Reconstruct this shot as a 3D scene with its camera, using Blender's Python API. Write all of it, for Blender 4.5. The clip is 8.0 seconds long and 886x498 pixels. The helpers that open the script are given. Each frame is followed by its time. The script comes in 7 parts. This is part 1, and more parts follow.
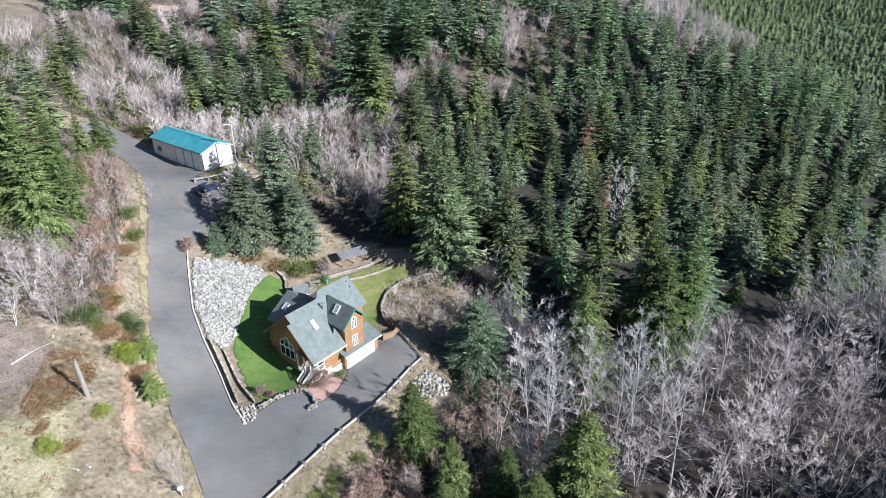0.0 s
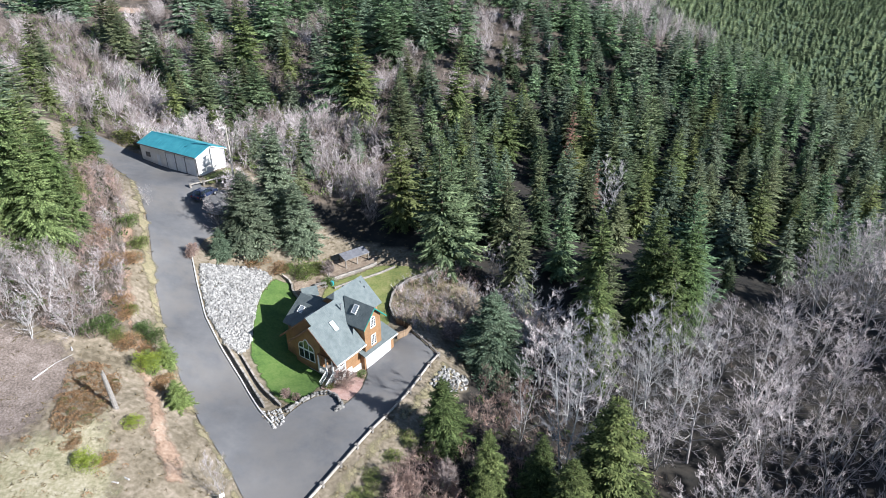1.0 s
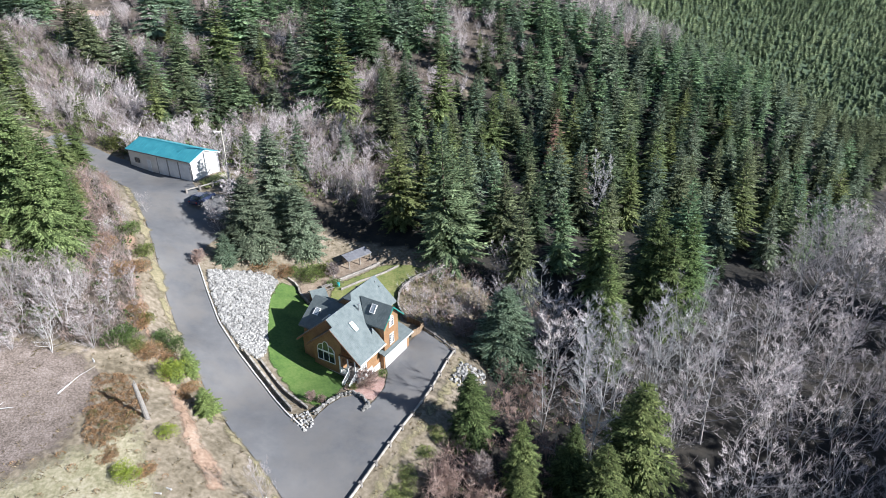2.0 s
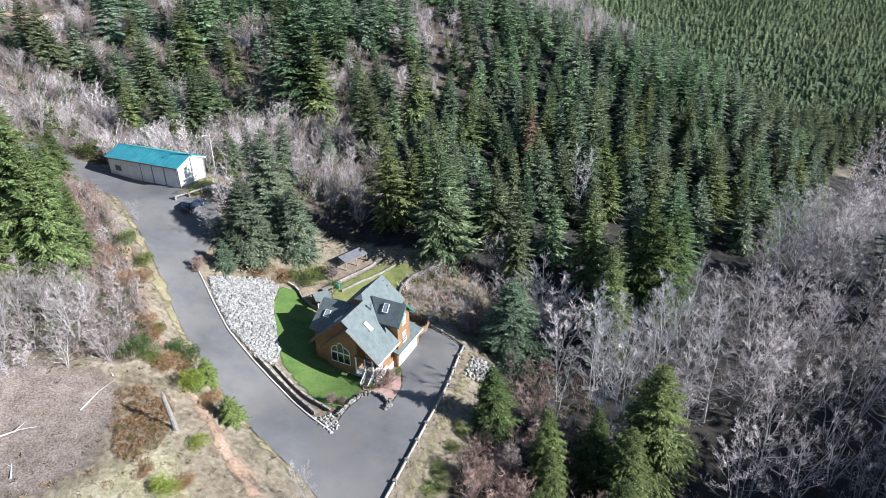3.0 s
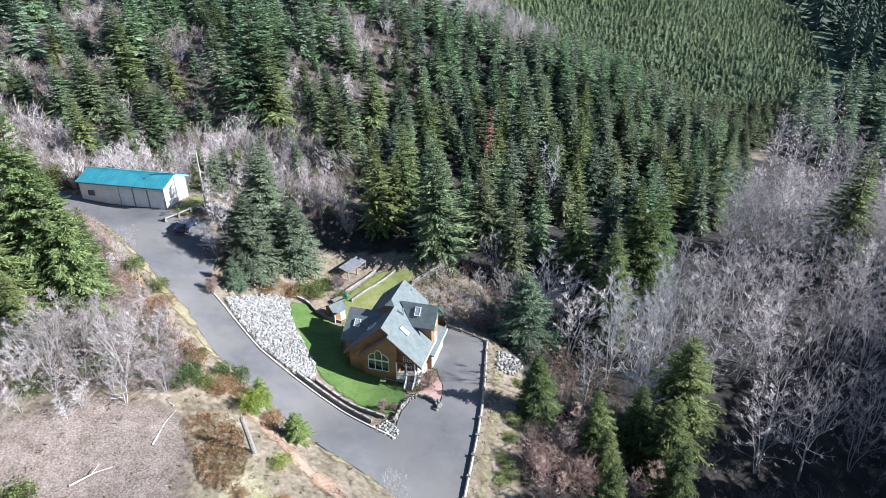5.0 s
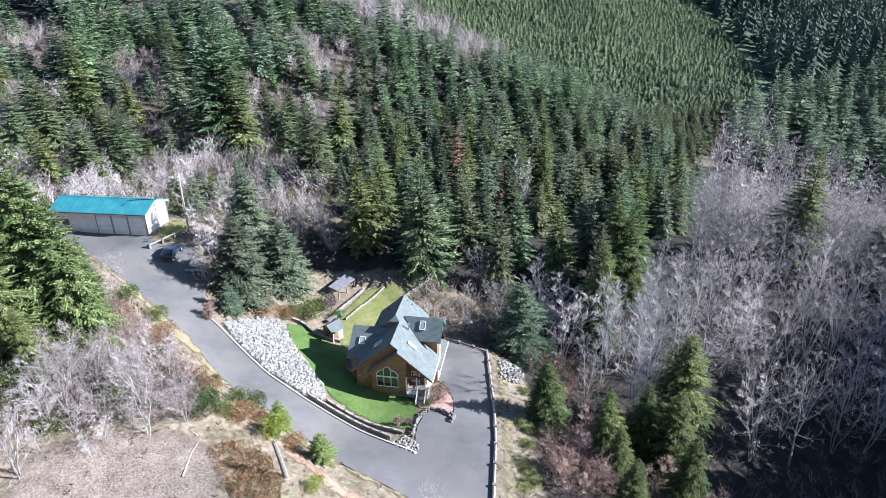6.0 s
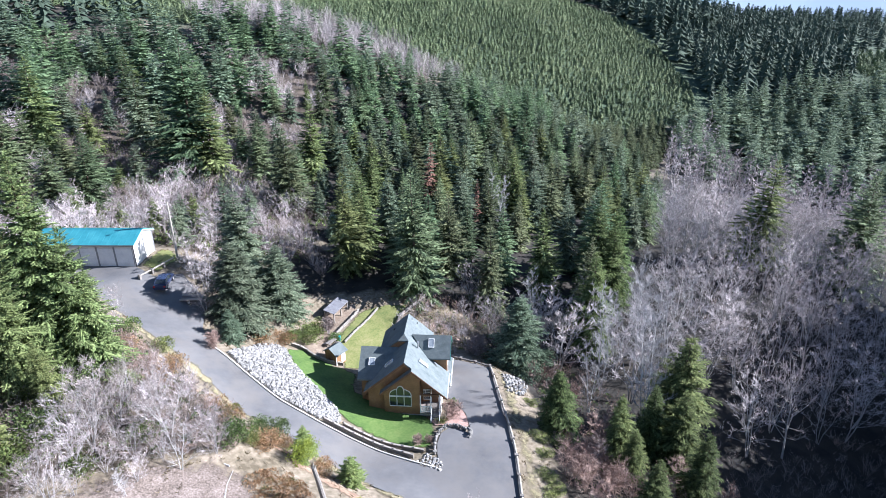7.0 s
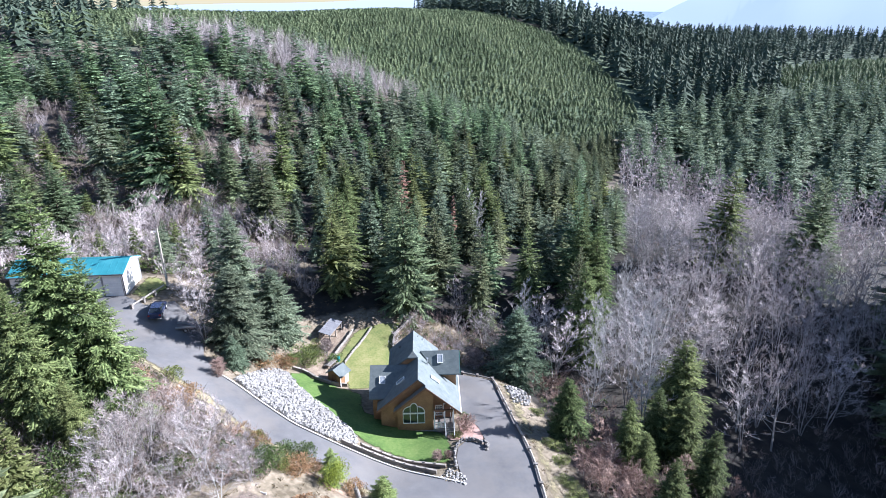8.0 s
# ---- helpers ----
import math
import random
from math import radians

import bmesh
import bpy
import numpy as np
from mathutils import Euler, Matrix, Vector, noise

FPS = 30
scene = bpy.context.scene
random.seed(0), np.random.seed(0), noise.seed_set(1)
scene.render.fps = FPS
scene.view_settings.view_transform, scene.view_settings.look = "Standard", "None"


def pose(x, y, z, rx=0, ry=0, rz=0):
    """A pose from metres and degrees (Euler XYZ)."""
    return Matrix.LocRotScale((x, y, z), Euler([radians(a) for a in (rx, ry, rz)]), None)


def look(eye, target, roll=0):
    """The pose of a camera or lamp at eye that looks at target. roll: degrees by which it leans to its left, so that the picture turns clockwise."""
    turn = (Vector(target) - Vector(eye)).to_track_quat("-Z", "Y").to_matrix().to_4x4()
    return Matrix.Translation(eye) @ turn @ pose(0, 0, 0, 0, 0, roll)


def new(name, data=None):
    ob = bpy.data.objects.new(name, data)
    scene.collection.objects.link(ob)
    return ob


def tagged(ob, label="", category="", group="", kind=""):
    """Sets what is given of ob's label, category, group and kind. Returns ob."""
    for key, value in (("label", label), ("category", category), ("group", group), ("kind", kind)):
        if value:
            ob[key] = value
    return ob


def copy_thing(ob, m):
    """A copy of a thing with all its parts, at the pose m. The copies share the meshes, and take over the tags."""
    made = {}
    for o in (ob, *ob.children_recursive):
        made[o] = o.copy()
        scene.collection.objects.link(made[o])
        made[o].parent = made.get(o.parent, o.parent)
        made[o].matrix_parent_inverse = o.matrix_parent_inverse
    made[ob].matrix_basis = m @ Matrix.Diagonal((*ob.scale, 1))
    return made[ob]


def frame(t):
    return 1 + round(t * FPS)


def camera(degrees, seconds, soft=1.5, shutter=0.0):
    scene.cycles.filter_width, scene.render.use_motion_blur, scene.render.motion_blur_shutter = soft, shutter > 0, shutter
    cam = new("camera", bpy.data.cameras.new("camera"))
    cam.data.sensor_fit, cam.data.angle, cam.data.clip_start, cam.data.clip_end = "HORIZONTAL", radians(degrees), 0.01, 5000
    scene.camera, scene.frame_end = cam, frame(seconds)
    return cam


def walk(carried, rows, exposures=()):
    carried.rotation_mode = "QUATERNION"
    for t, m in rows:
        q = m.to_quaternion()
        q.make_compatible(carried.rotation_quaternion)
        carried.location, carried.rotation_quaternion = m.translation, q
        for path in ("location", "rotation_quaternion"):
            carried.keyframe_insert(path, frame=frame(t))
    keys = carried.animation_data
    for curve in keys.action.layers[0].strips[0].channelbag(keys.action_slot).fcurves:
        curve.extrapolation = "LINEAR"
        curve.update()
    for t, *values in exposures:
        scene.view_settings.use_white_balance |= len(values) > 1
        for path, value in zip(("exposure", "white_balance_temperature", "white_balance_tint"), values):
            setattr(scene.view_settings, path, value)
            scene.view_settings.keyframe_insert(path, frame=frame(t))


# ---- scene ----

cam = camera(70.5, 8.0, soft=0.8)
METRES, EYE, TILT, LEAN, TURN = 63.0, 52.6, -27.5, 0.0, 0.0
ROWS = [
    (0.0, 0.0, 0.0, 0.0, 0.0, 0.0, -0.0),
    (0.5, -0.0597, -0.0061, -0.0019, -1.99, -0.04, 1.06),
    (1.0, -0.1196, -0.0103, -0.0033, -3.85, -0.11, 2.02),
    (1.5, -0.1793, -0.0125, -0.0031, -5.61, -0.2, 2.91),
    (3.0, -0.361, -0.0027, 0.0019, -12.25, -0.75, 6.33),
    (3.5, -0.4235, 0.0053, 0.0063, -14.25, -1.01, 7.34),
    (4.0, -0.4866, 0.015, 0.0136, -16.32, -1.29, 8.38),
    (5.5, -0.6687, 0.0569, 0.0403, -23.93, -1.66, 12.06),
    (6.0, -0.7282, 0.0761, 0.051, -26.7, -1.25, 13.35),
    (6.5, -0.7867, 0.0979, 0.0627, -29.25, -0.9, 14.5),
    (7.0, -0.8446, 0.1229, 0.0765, -31.98, -0.69, 15.7),
    (7.5, -0.9008, 0.1507, 0.0934, -34.88, -0.64, 16.87),
    (8.0, -0.9558, 0.1809, 0.1113, -37.42, -0.69, 17.89),
]
EXPOSURE = 0.88
walk(cam, [(t, pose(0, 0, EYE, TILT, LEAN, TURN) @ pose(METRES * x, METRES * y, METRES * z, 90 + pitch, roll, yaw)) for t, x, y, z, yaw, pitch, roll in ROWS],
     exposures=[(0.0, EXPOSURE + 0.28, 5640, 10), (4.0, EXPOSURE + 0.41, 5560, 10), (8.0, EXPOSURE + 0.84, 5360, 16)])

# ---- daylight: clear late-winter sky, low sun from the south-east ----
SUN_ELEV, SUN_WAY = radians(27), Vector((0.88, -0.48, 0)).normalized()
world = bpy.data.worlds.new("sky")
scene.world = world
world.use_nodes = True
wn = world.node_tree.nodes
sky = wn.new("ShaderNodeTexSky")
sky.sky_type, sky.sun_disc = "NISHITA", False
sky.sun_elevation, sky.sun_rotation = SUN_ELEV, math.atan2(SUN_WAY.x, SUN_WAY.y)
sky.air_density, sky.dust_density = 1.0, 0.2
wn["Background"].inputs["Strength"].default_value = 0.05
world.node_tree.links.new(sky.outputs[0], wn["Background"].inputs[0])
sun = new("sun", bpy.data.lights.new("sun", "SUN"))
sun.data.energy, sun.data.angle, sun.data.color = 5.0, radians(0.55), (1.0, 0.93, 0.83)
sun_dir = SUN_WAY * math.cos(SUN_ELEV) + Vector((0, 0, math.sin(SUN_ELEV)))
sun.matrix_world = look(sun_dir * 200, (0, 0, 0))


# ---- materials ----
def mat(name, colors, rough=0.8, scale=1.0, detail=6.0, bump=0.0, bump_scale=8.0, metal=0.0, rand=0.0, coords="Object", stretch=(1, 1, 1), fine=0.25, spec=0.5, hue=0.0, leafvar=0.0):
    """A surface of two or three colours mixed by coarse and fine noise, with relief and a change from piece to piece."""
    m = bpy.data.materials.new(name)
    m.use_nodes = True
    nt = m.node_tree
    nd, ln = nt.nodes, nt.links
    b = nd["Principled BSDF"]
    b.inputs["Roughness"].default_value = rough
    b.inputs["Metallic"].default_value = metal
    b.inputs["Specular IOR Level"].default_value = spec
    tc = nd.new("ShaderNodeTexCoord")
    mp = nd.new("ShaderNodeMapping")
    mp.inputs["Scale"].default_value = stretch
    ln.new(tc.outputs[coords], mp.inputs[0])
    n1 = nd.new("ShaderNodeTexNoise")
    n1.inputs["Scale"].default_value, n1.inputs["Detail"].default_value = scale, detail
    n1.inputs["Roughness"].default_value = 0.65
    n2 = nd.new("ShaderNodeTexNoise")
    n2.inputs["Scale"].default_value, n2.inputs["Detail"].default_value = scale * 9, 3.0
    ln.new(mp.outputs[0], n1.inputs["Vector"])
    ln.new(mp.outputs[0], n2.inputs["Vector"])
    mx = nd.new("ShaderNodeMix")
    mx.inputs[0].default_value = fine
    ln.new(n1.outputs[0], mx.inputs[2])
    ln.new(n2.outputs[0], mx.inputs[3])
    cr = nd.new("ShaderNodeValToRGB")
    e = cr.color_ramp.elements
    e[0].position, e[-1].position = 0.36, 0.66
    e[0].color, e[-1].color = (*colors[0], 1), (*colors[-1], 1)
    for i, c in enumerate(colors[1:-1]):
        k = e.new(0.36 + 0.3 * (i + 1) / (len(colors) - 1))
        k.color = (*c, 1)
    ln.new(mx.outputs[0], cr.inputs[0])
    out = cr.outputs[0]
    if rand or hue:
        oi = nd.new("ShaderNodeObjectInfo")
        hs = nd.new("ShaderNodeHueSaturation")
        r1 = nd.new("ShaderNodeMapRange")
        r1.inputs[3].default_value, r1.inputs[4].default_value = 1 - rand, 1 + rand
        r2 = nd.new("ShaderNodeMapRange")
        r2.inputs[3].default_value, r2.inputs[4].default_value = 0.5 - hue, 0.5 + hue
        ws = nd.new("ShaderNodeTexWhiteNoise")
        ws.noise_dimensions = "1D"
        ln.new(oi.outputs["Random"], r1.inputs[0])
        ln.new(oi.outputs["Random"], ws.inputs["W"])
        ln.new(ws.outputs["Value"], r2.inputs[0])
        ln.new(r1.outputs[0], hs.inputs["Value"])
        ln.new(r2.outputs[0], hs.inputs["Hue"])
        ln.new(out, hs.inputs["Color"])
        out = hs.outputs[0]
    if leafvar:
        ge = nd.new("ShaderNodeNewGeometry")
        h2 = nd.new("ShaderNodeHueSaturation")
        r3 = nd.new("ShaderNodeMapRange")
        r3.inputs[3].default_value, r3.inputs[4].default_value = 1 - leafvar, 1 + leafvar
        ln.new(ge.outputs["Random Per Island"], r3.inputs[0])
        ln.new(r3.outputs[0], h2.inputs["Value"])
        ln.new(out, h2.inputs["Color"])
        out = h2.outputs[0]
    ln.new(out, b.inputs["Base Color"])
    if bump:
        n3 = nd.new("ShaderNodeTexNoise")
        n3.inputs["Scale"].default_value, n3.inputs["Detail"].default_value = bump_scale, 5.0
        ln.new(mp.outputs[0], n3.inputs["Vector"])
        bp = nd.new("ShaderNodeBump")
        bp.inputs["Strength"].default_value, bp.inputs["Distance"].default_value = bump, 0.1
        ln.new(n3.outputs[0], bp.inputs["Height"])
        ln.new(bp.outputs[0], b.inputs["Normal"])
    return m


def banded(m, axis, per_metre, depth, dark):
    """Adds courses (laps, shingle rows, sheet ribs) to a material: relief and slightly darker joints, along a local axis."""
    nt = m.node_tree
    nd, ln = nt.nodes, nt.links
    b = nd["Principled BSDF"]
    tc = nd.new("ShaderNodeTexCoord")
    wv = nd.new("ShaderNodeTexWave")
    wv.wave_type, wv.bands_direction, wv.wave_profile = "BANDS", axis, "SAW"
    wv.inputs["Scale"].default_value = per_metre * 0.31416
    wv.inputs["Distortion"].default_value = 0.05
    ln.new(tc.outputs["Object"], wv.inputs["Vector"])
    bp = nd.new("ShaderNodeBump")
    bp.inputs["Strength"].default_value, bp.inputs["Distance"].default_value = 0.6, depth
    ln.new(wv.outputs["Fac"], bp.inputs["Height"])
    ln.new(bp.outputs[0], b.inputs["Normal"])
    src = b.inputs["Base Color"].links[0].from_socket
    gt = nd.new("ShaderNodeMath")
    gt.operation = "GREATER_THAN"
    gt.inputs[1].default_value = 0.12
    ln.new(wv.outputs["Fac"], gt.inputs[0])
    mr = nd.new("ShaderNodeMapRange")
    mr.inputs[3].default_value, mr.inputs[4].default_value = dark, 1.0
    ln.new(gt.outputs[0], mr.inputs[0])
    mx = nd.new("ShaderNodeMix")
    mx.data_type, mx.blend_type = "RGBA", "MULTIPLY"
    mx.inputs[0].default_value = 1.0
    ln.new(src, mx.inputs[6])
    ln.new(mr.outputs[0], mx.inputs[7])
    ln.new(mx.outputs[2], b.inputs["Base Color"])
    return m


def leafy(m, share=0.28):
    """Lets part of the light through a foliage material."""
    nd, ln = m.node_tree.nodes, m.node_tree.links
    b = nd["Principled BSDF"]
    tr = nd.new("ShaderNodeBsdfTranslucent")
    ln.new(b.inputs["Base Color"].links[0].from_socket, tr.inputs[0])
    mx = nd.new("ShaderNodeMixShader")
    mx.inputs[0].default_value = share
    ln.new(b.outputs[0], mx.inputs[1])
    ln.new(tr.outputs[0], mx.inputs[2])
    ln.new(mx.outputs[0], nd["Material Output"].inputs[0])
    return m


M_SCRUB = mat("scrub_ground", [(0.10, 0.08, 0.05), (0.20, 0.165, 0.115), (0.33, 0.27, 0.21)], 0.95, 0.22, 9, 0.9, 1.6, fine=0.45)


def zoned(m, layer, colors, scale):
    """Lays another kind of soil cover over a material where the ground has that layer."""
    nd, ln = m.node_tree.nodes, m.node_tree.links
    b = nd["Principled BSDF"]
    at = nd.new("ShaderNodeAttribute")
    at.attribute_name = layer
    tc = nd.new("ShaderNodeTexCoord")
    n = nd.new("ShaderNodeTexNoise")
    n.inputs["Scale"].default_value, n.inputs["Detail"].default_value = scale, 9
    ln.new(tc.outputs["Object"], n.inputs["Vector"])
    cr = nd.new("ShaderNodeValToRGB")
    e = cr.color_ramp.elements
    e[0].position, e[1].position = 0.35, 0.65
    e[0].color, e[1].color = (*colors[0], 1), (*colors[1], 1)
    ln.new(n.outputs[0], cr.inputs[0])
    mx = nd.new("ShaderNodeMix")
    mx.data_type = "RGBA"
    src = b.inputs["Base Color"].links[0].from_socket
    ln.new(at.outputs["Fac"], mx.inputs[0])
    ln.new(src, mx.inputs[6])
    ln.new(cr.outputs[0], mx.inputs[7])
    ln.new(mx.outputs[2], b.inputs["Base Color"])


zoned(M_SCRUB, "brushland", [(0.045, 0.036, 0.024), (0.130, 0.102, 0.078)], 0.5)
# forest litter, taken near black so the colour also carries tree shade
zoned(M_SCRUB, "shaded_litter", [(0.012, 0.011, 0.009), (0.038, 0.031, 0.023)], 0.4)
zoned(M_SCRUB, "moss", [(0.040, 0.062, 0.032), (0.080, 0.115, 0.058)], 0.08)
M_LAWN = mat("lawn_grass", [(0.05, 0.098, 0.018), (0.086, 0.15, 0.028), (0.13, 0.185, 0.046)], 0.9, 0.35, 7, 0.5, 14, fine=0.35)
M_LAWN_DRY = mat("yellowed_grass", [(0.095, 0.125, 0.03), (0.165, 0.18, 0.052), (0.24, 0.22, 0.092)], 0.9, 0.4, 7, 0.5, 12, fine=0.4)
M_VERGE = mat("verge_grass", [(0.15, 0.135, 0.068), (0.25, 0.215, 0.125), (0.35, 0.295, 0.195)], 0.95, 0.6, 8, 0.6, 8, fine=0.45)
M_CLAY = mat("orange_clay_soil", [(0.20, 0.13, 0.085), (0.315, 0.215, 0.15), (0.42, 0.33, 0.25)], 0.95, 0.35, 8, 0.8, 2.5, fine=0.4)
M_ASPHALT = mat("asphalt", [(0.092, 0.092, 0.096), (0.128, 0.126, 0.128), (0.175, 0.17, 0.165)], 0.92, 0.10, 9, 0.15, 30, fine=0.12)


def dusty(m, color, scale, amount):
    """Drifts of another colour over a material, in broad uneven patches."""
    nd, ln = m.node_tree.nodes, m.node_tree.links
    b = nd["Principled BSDF"]
    tc = nd.new("ShaderNodeTexCoord")
    n = nd.new("ShaderNodeTexNoise")
    n.inputs["Scale"].default_value, n.inputs["Detail"].default_value, n.inputs["Roughness"].default_value = scale, 10, 0.7
    ln.new(tc.outputs["Object"], n.inputs["Vector"])
    mr = nd.new("ShaderNodeMapRange")
    mr.inputs[1].default_value, mr.inputs[2].default_value, mr.inputs[4].default_value = 0.45, 0.68, amount
    ln.new(n.outputs[0], mr.inputs[0])
    mx = nd.new("ShaderNodeMix")
    mx.data_type = "RGBA"
    ln.new(mr.outputs[0], mx.inputs[0])
    ln.new(b.inputs["Base Color"].links[0].from_socket, mx.inputs[6])
    mx.inputs[7].default_value = (*color, 1)
    ln.new(mx.outputs[2], b.inputs["Base Color"])
    return m


dusty(M_ASPHALT, (0.215, 0.19, 0.16), 0.14, 0.6)
dusty(M_ASPHALT, (0.07, 0.072, 0.08), 0.07, 0.45)
M_BRICKPATH = mat("brick_paving", [(0.30, 0.17, 0.14), (0.40, 0.26, 0.22), (0.48, 0.36, 0.31)], 0.9, 2.2, 6, 0.4, 9, fine=0.5)
M_SOIL = mat("garden_soil", [(0.14, 0.10, 0.07), (0.24, 0.185, 0.135), (0.36, 0.30, 0.23)], 0.95, 0.9, 8, 0.6, 8, fine=0.45)
M_MOSS = mat("yellow_green_moss", [(0.10, 0.12, 0.03), (0.19, 0.21, 0.06), (0.29, 0.30, 0.11)], 0.9, 0.8, 7, fine=0.5, leafvar=0.4)
M_ROCK = mat("quarry_rock", [(0.13, 0.125, 0.118), (0.3, 0.288, 0.27), (0.53, 0.51, 0.475)], 0.85, 1.6, 8, 0.5, 6, rand=0.28, coords="Object")
M_FIELDSTONE = mat("dark_field_stone", [(0.10, 0.095, 0.09), (0.19, 0.18, 0.165), (0.31, 0.295, 0.275)], 0.9, 1.8, 8, 0.5, 6, rand=0.3)
M_CONCRETE = mat("pale_concrete", [(0.40, 0.39, 0.36), (0.52, 0.50, 0.47), (0.60, 0.58, 0.54)], 0.9, 1.2, 8, 0.2, 20)
M_TIMBER = mat("weathered_timber", [(0.13, 0.115, 0.10), (0.22, 0.20, 0.18), (0.34, 0.31, 0.28)], 0.9, 2.0, 7, 0.4, 8, rand=0.25, stretch=(1, 6, 6))
M_FENCE = mat("tan_fence_boards", [(0.15, 0.10, 0.06), (0.23, 0.16, 0.10), (0.31, 0.23, 0.155)], 0.85, 1.6, 7, 0.3, 9, rand=0.25)
M_PALE_LOG = mat("pale_bleached_log", [(0.24, 0.215, 0.185), (0.36, 0.33, 0.285), (0.48, 0.44, 0.38)], 0.9, 1.8, 7, 0.4, 10, rand=0.2)
M_CEDAR = banded(mat("cedar_siding", [(0.195, 0.108, 0.05), (0.265, 0.15, 0.07), (0.33, 0.192, 0.094)], 0.65, 0.9, 8, fine=0.3), "Z", 6.5, 0.03, 0.72)
M_CEDAR_DARK = mat("dark_stained_trim", [(0.10, 0.05, 0.025), (0.15, 0.075, 0.04), (0.20, 0.11, 0.06)], 0.7, 1.4, 6)
M_SHINGLE = banded(mat("grey_green_shingles", [(0.10, 0.122, 0.122), (0.134, 0.157, 0.156), (0.168, 0.192, 0.188)], 0.85, 1.3, 8, fine=0.25), "Z", 9.0, 0.02, 0.86)
M_WHITE = mat("white_paint", [(0.66, 0.65, 0.62), (0.76, 0.75, 0.72), (0.82, 0.81, 0.79)], 0.55, 1.1, 6, fine=0.3)
M_GREENTRIM = mat("teal_green_trim", [(0.02, 0.15, 0.12), (0.03, 0.20, 0.16), (0.04, 0.23, 0.19)], 0.5, 2)
M_STEEL_ROOF = mat("teal_metal_roof", [(0.04, 0.215, 0.255), (0.055, 0.26, 0.305), (0.08, 0.31, 0.35)], 0.38, 0.5, 7, fine=0.15)
M_STEEL_WALL = mat("off_white_metal_siding", [(0.60, 0.56, 0.52), (0.68, 0.645, 0.61), (0.74, 0.71, 0.68)], 0.5, 0.5, 8, fine=0.2)
M_DOORWHITE = mat("white_sectional_door", [(0.64, 0.64, 0.66), (0.73, 0.73, 0.74), (0.79, 0.79, 0.79)], 0.5, 1.0, 6)
M_DARKTRIM = mat("dark_trim", [(0.05, 0.05, 0.055), (0.08, 0.08, 0.085), (0.11, 0.11, 0.11)], 0.6, 3)
M_GALV = mat("galvanised_metal", [(0.35, 0.36, 0.37), (0.48, 0.49, 0.50), (0.58, 0.58, 0.58)], 0.4, 3, metal=0.7)
M_SHADEROOF = mat("grey_sheet_roof", [(0.13, 0.13, 0.145), (0.18, 0.18, 0.195), (0.23, 0.23, 0.245)], 0.75, 1.2, 7)
M_BARK = mat("conifer_bark", [(0.07, 0.05, 0.035), (0.12, 0.09, 0.065), (0.18, 0.14, 0.10)], 0.95, 3.0, 6, 0.6, 8, stretch=(1, 1, 0.25))
M_ALDER = mat("pale_alder_bark", [(0.24, 0.22, 0.215), (0.36, 0.335, 0.325), (0.5, 0.475, 0.46)], 0.9, 1.2, 6, rand=0.14)
M_TWIGS = mat("bare_twigs", [(0.28, 0.238, 0.235), (0.47, 0.415, 0.405), (0.68, 0.62, 0.605)], 0.95, 0.5, 5, rand=0.18, leafvar=0.3)
M_BRUSH = mat("brown_grey_brush", [(0.15, 0.115, 0.1), (0.26, 0.21, 0.19), (0.42, 0.365, 0.345)], 0.95, 0.12, 7, fine=0.5, leafvar=0.3)
M_TWIGS_RED = mat("reddish_twigs", [(0.22, 0.145, 0.115), (0.335, 0.24, 0.2), (0.45, 0.35, 0.3)], 0.95, 0.6, 5, rand=0.2, leafvar=0.3)
M_FIR = mat("fir_needles", [(0.048, 0.070, 0.036), (0.132, 0.170, 0.088), (0.27, 0.31, 0.165)], 0.65, 0.55, 6, rand=0.4, hue=0.042, fine=0.5, spec=0.15, leafvar=0.6)
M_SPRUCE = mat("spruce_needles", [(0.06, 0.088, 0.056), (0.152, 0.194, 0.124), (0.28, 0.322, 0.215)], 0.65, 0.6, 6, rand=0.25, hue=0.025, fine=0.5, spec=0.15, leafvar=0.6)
M_CEDARLEAF = mat("cedar_foliage", [(0.044, 0.066, 0.024), (0.105, 0.136, 0.048), (0.195, 0.225, 0.085)], 0.7, 0.6, 6, rand=0.25, hue=0.02, fine=0.5, spec=0.15, leafvar=0.6)
M_OLIVE = mat("olive_spruce_needles", [(0.066, 0.090, 0.032), (0.155, 0.188, 0.072), (0.27, 0.30, 0.125)], 0.65, 0.6, 6, rand=0.2, hue=0.02, fine=0.5, spec=0.15, leafvar=0.6)
M_WEST = mat("sunlit_spruce_needles", [(0.066, 0.092, 0.033), (0.155, 0.19, 0.072), (0.27, 0.305, 0.125)], 0.65, 0.6, 6, rand=0.2, hue=0.02, fine=0.5, spec=0.15, leafvar=0.6)
M_FARFIR = mat("far_fir_needles", [(0.042, 0.060, 0.042), (0.068, 0.092, 0.066), (0.098, 0.124, 0.092)], 0.75, 0.02, 9, fine=0.5, spec=0.1)
M_DEADFIR = mat("dead_needles", [(0.14, 0.065, 0.045), (0.20, 0.10, 0.07), (0.27, 0.16, 0.12)], 0.9, 0.7, 6)
M_YOUNGFIR = mat("plantation_needles", [(0.07, 0.098, 0.05), (0.135, 0.17, 0.085), (0.205, 0.24, 0.125)], 0.75, 0.022, 9, fine=0.5, spec=0.15, leafvar=0.25)
M_BUSH = mat("evergreen_bush_leaves", [(0.07, 0.1, 0.024), (0.135, 0.17, 0.045), (0.21, 0.24, 0.075)], 0.65, 0.8, 6, rand=0.3, hue=0.03, fine=0.5, leafvar=0.6)
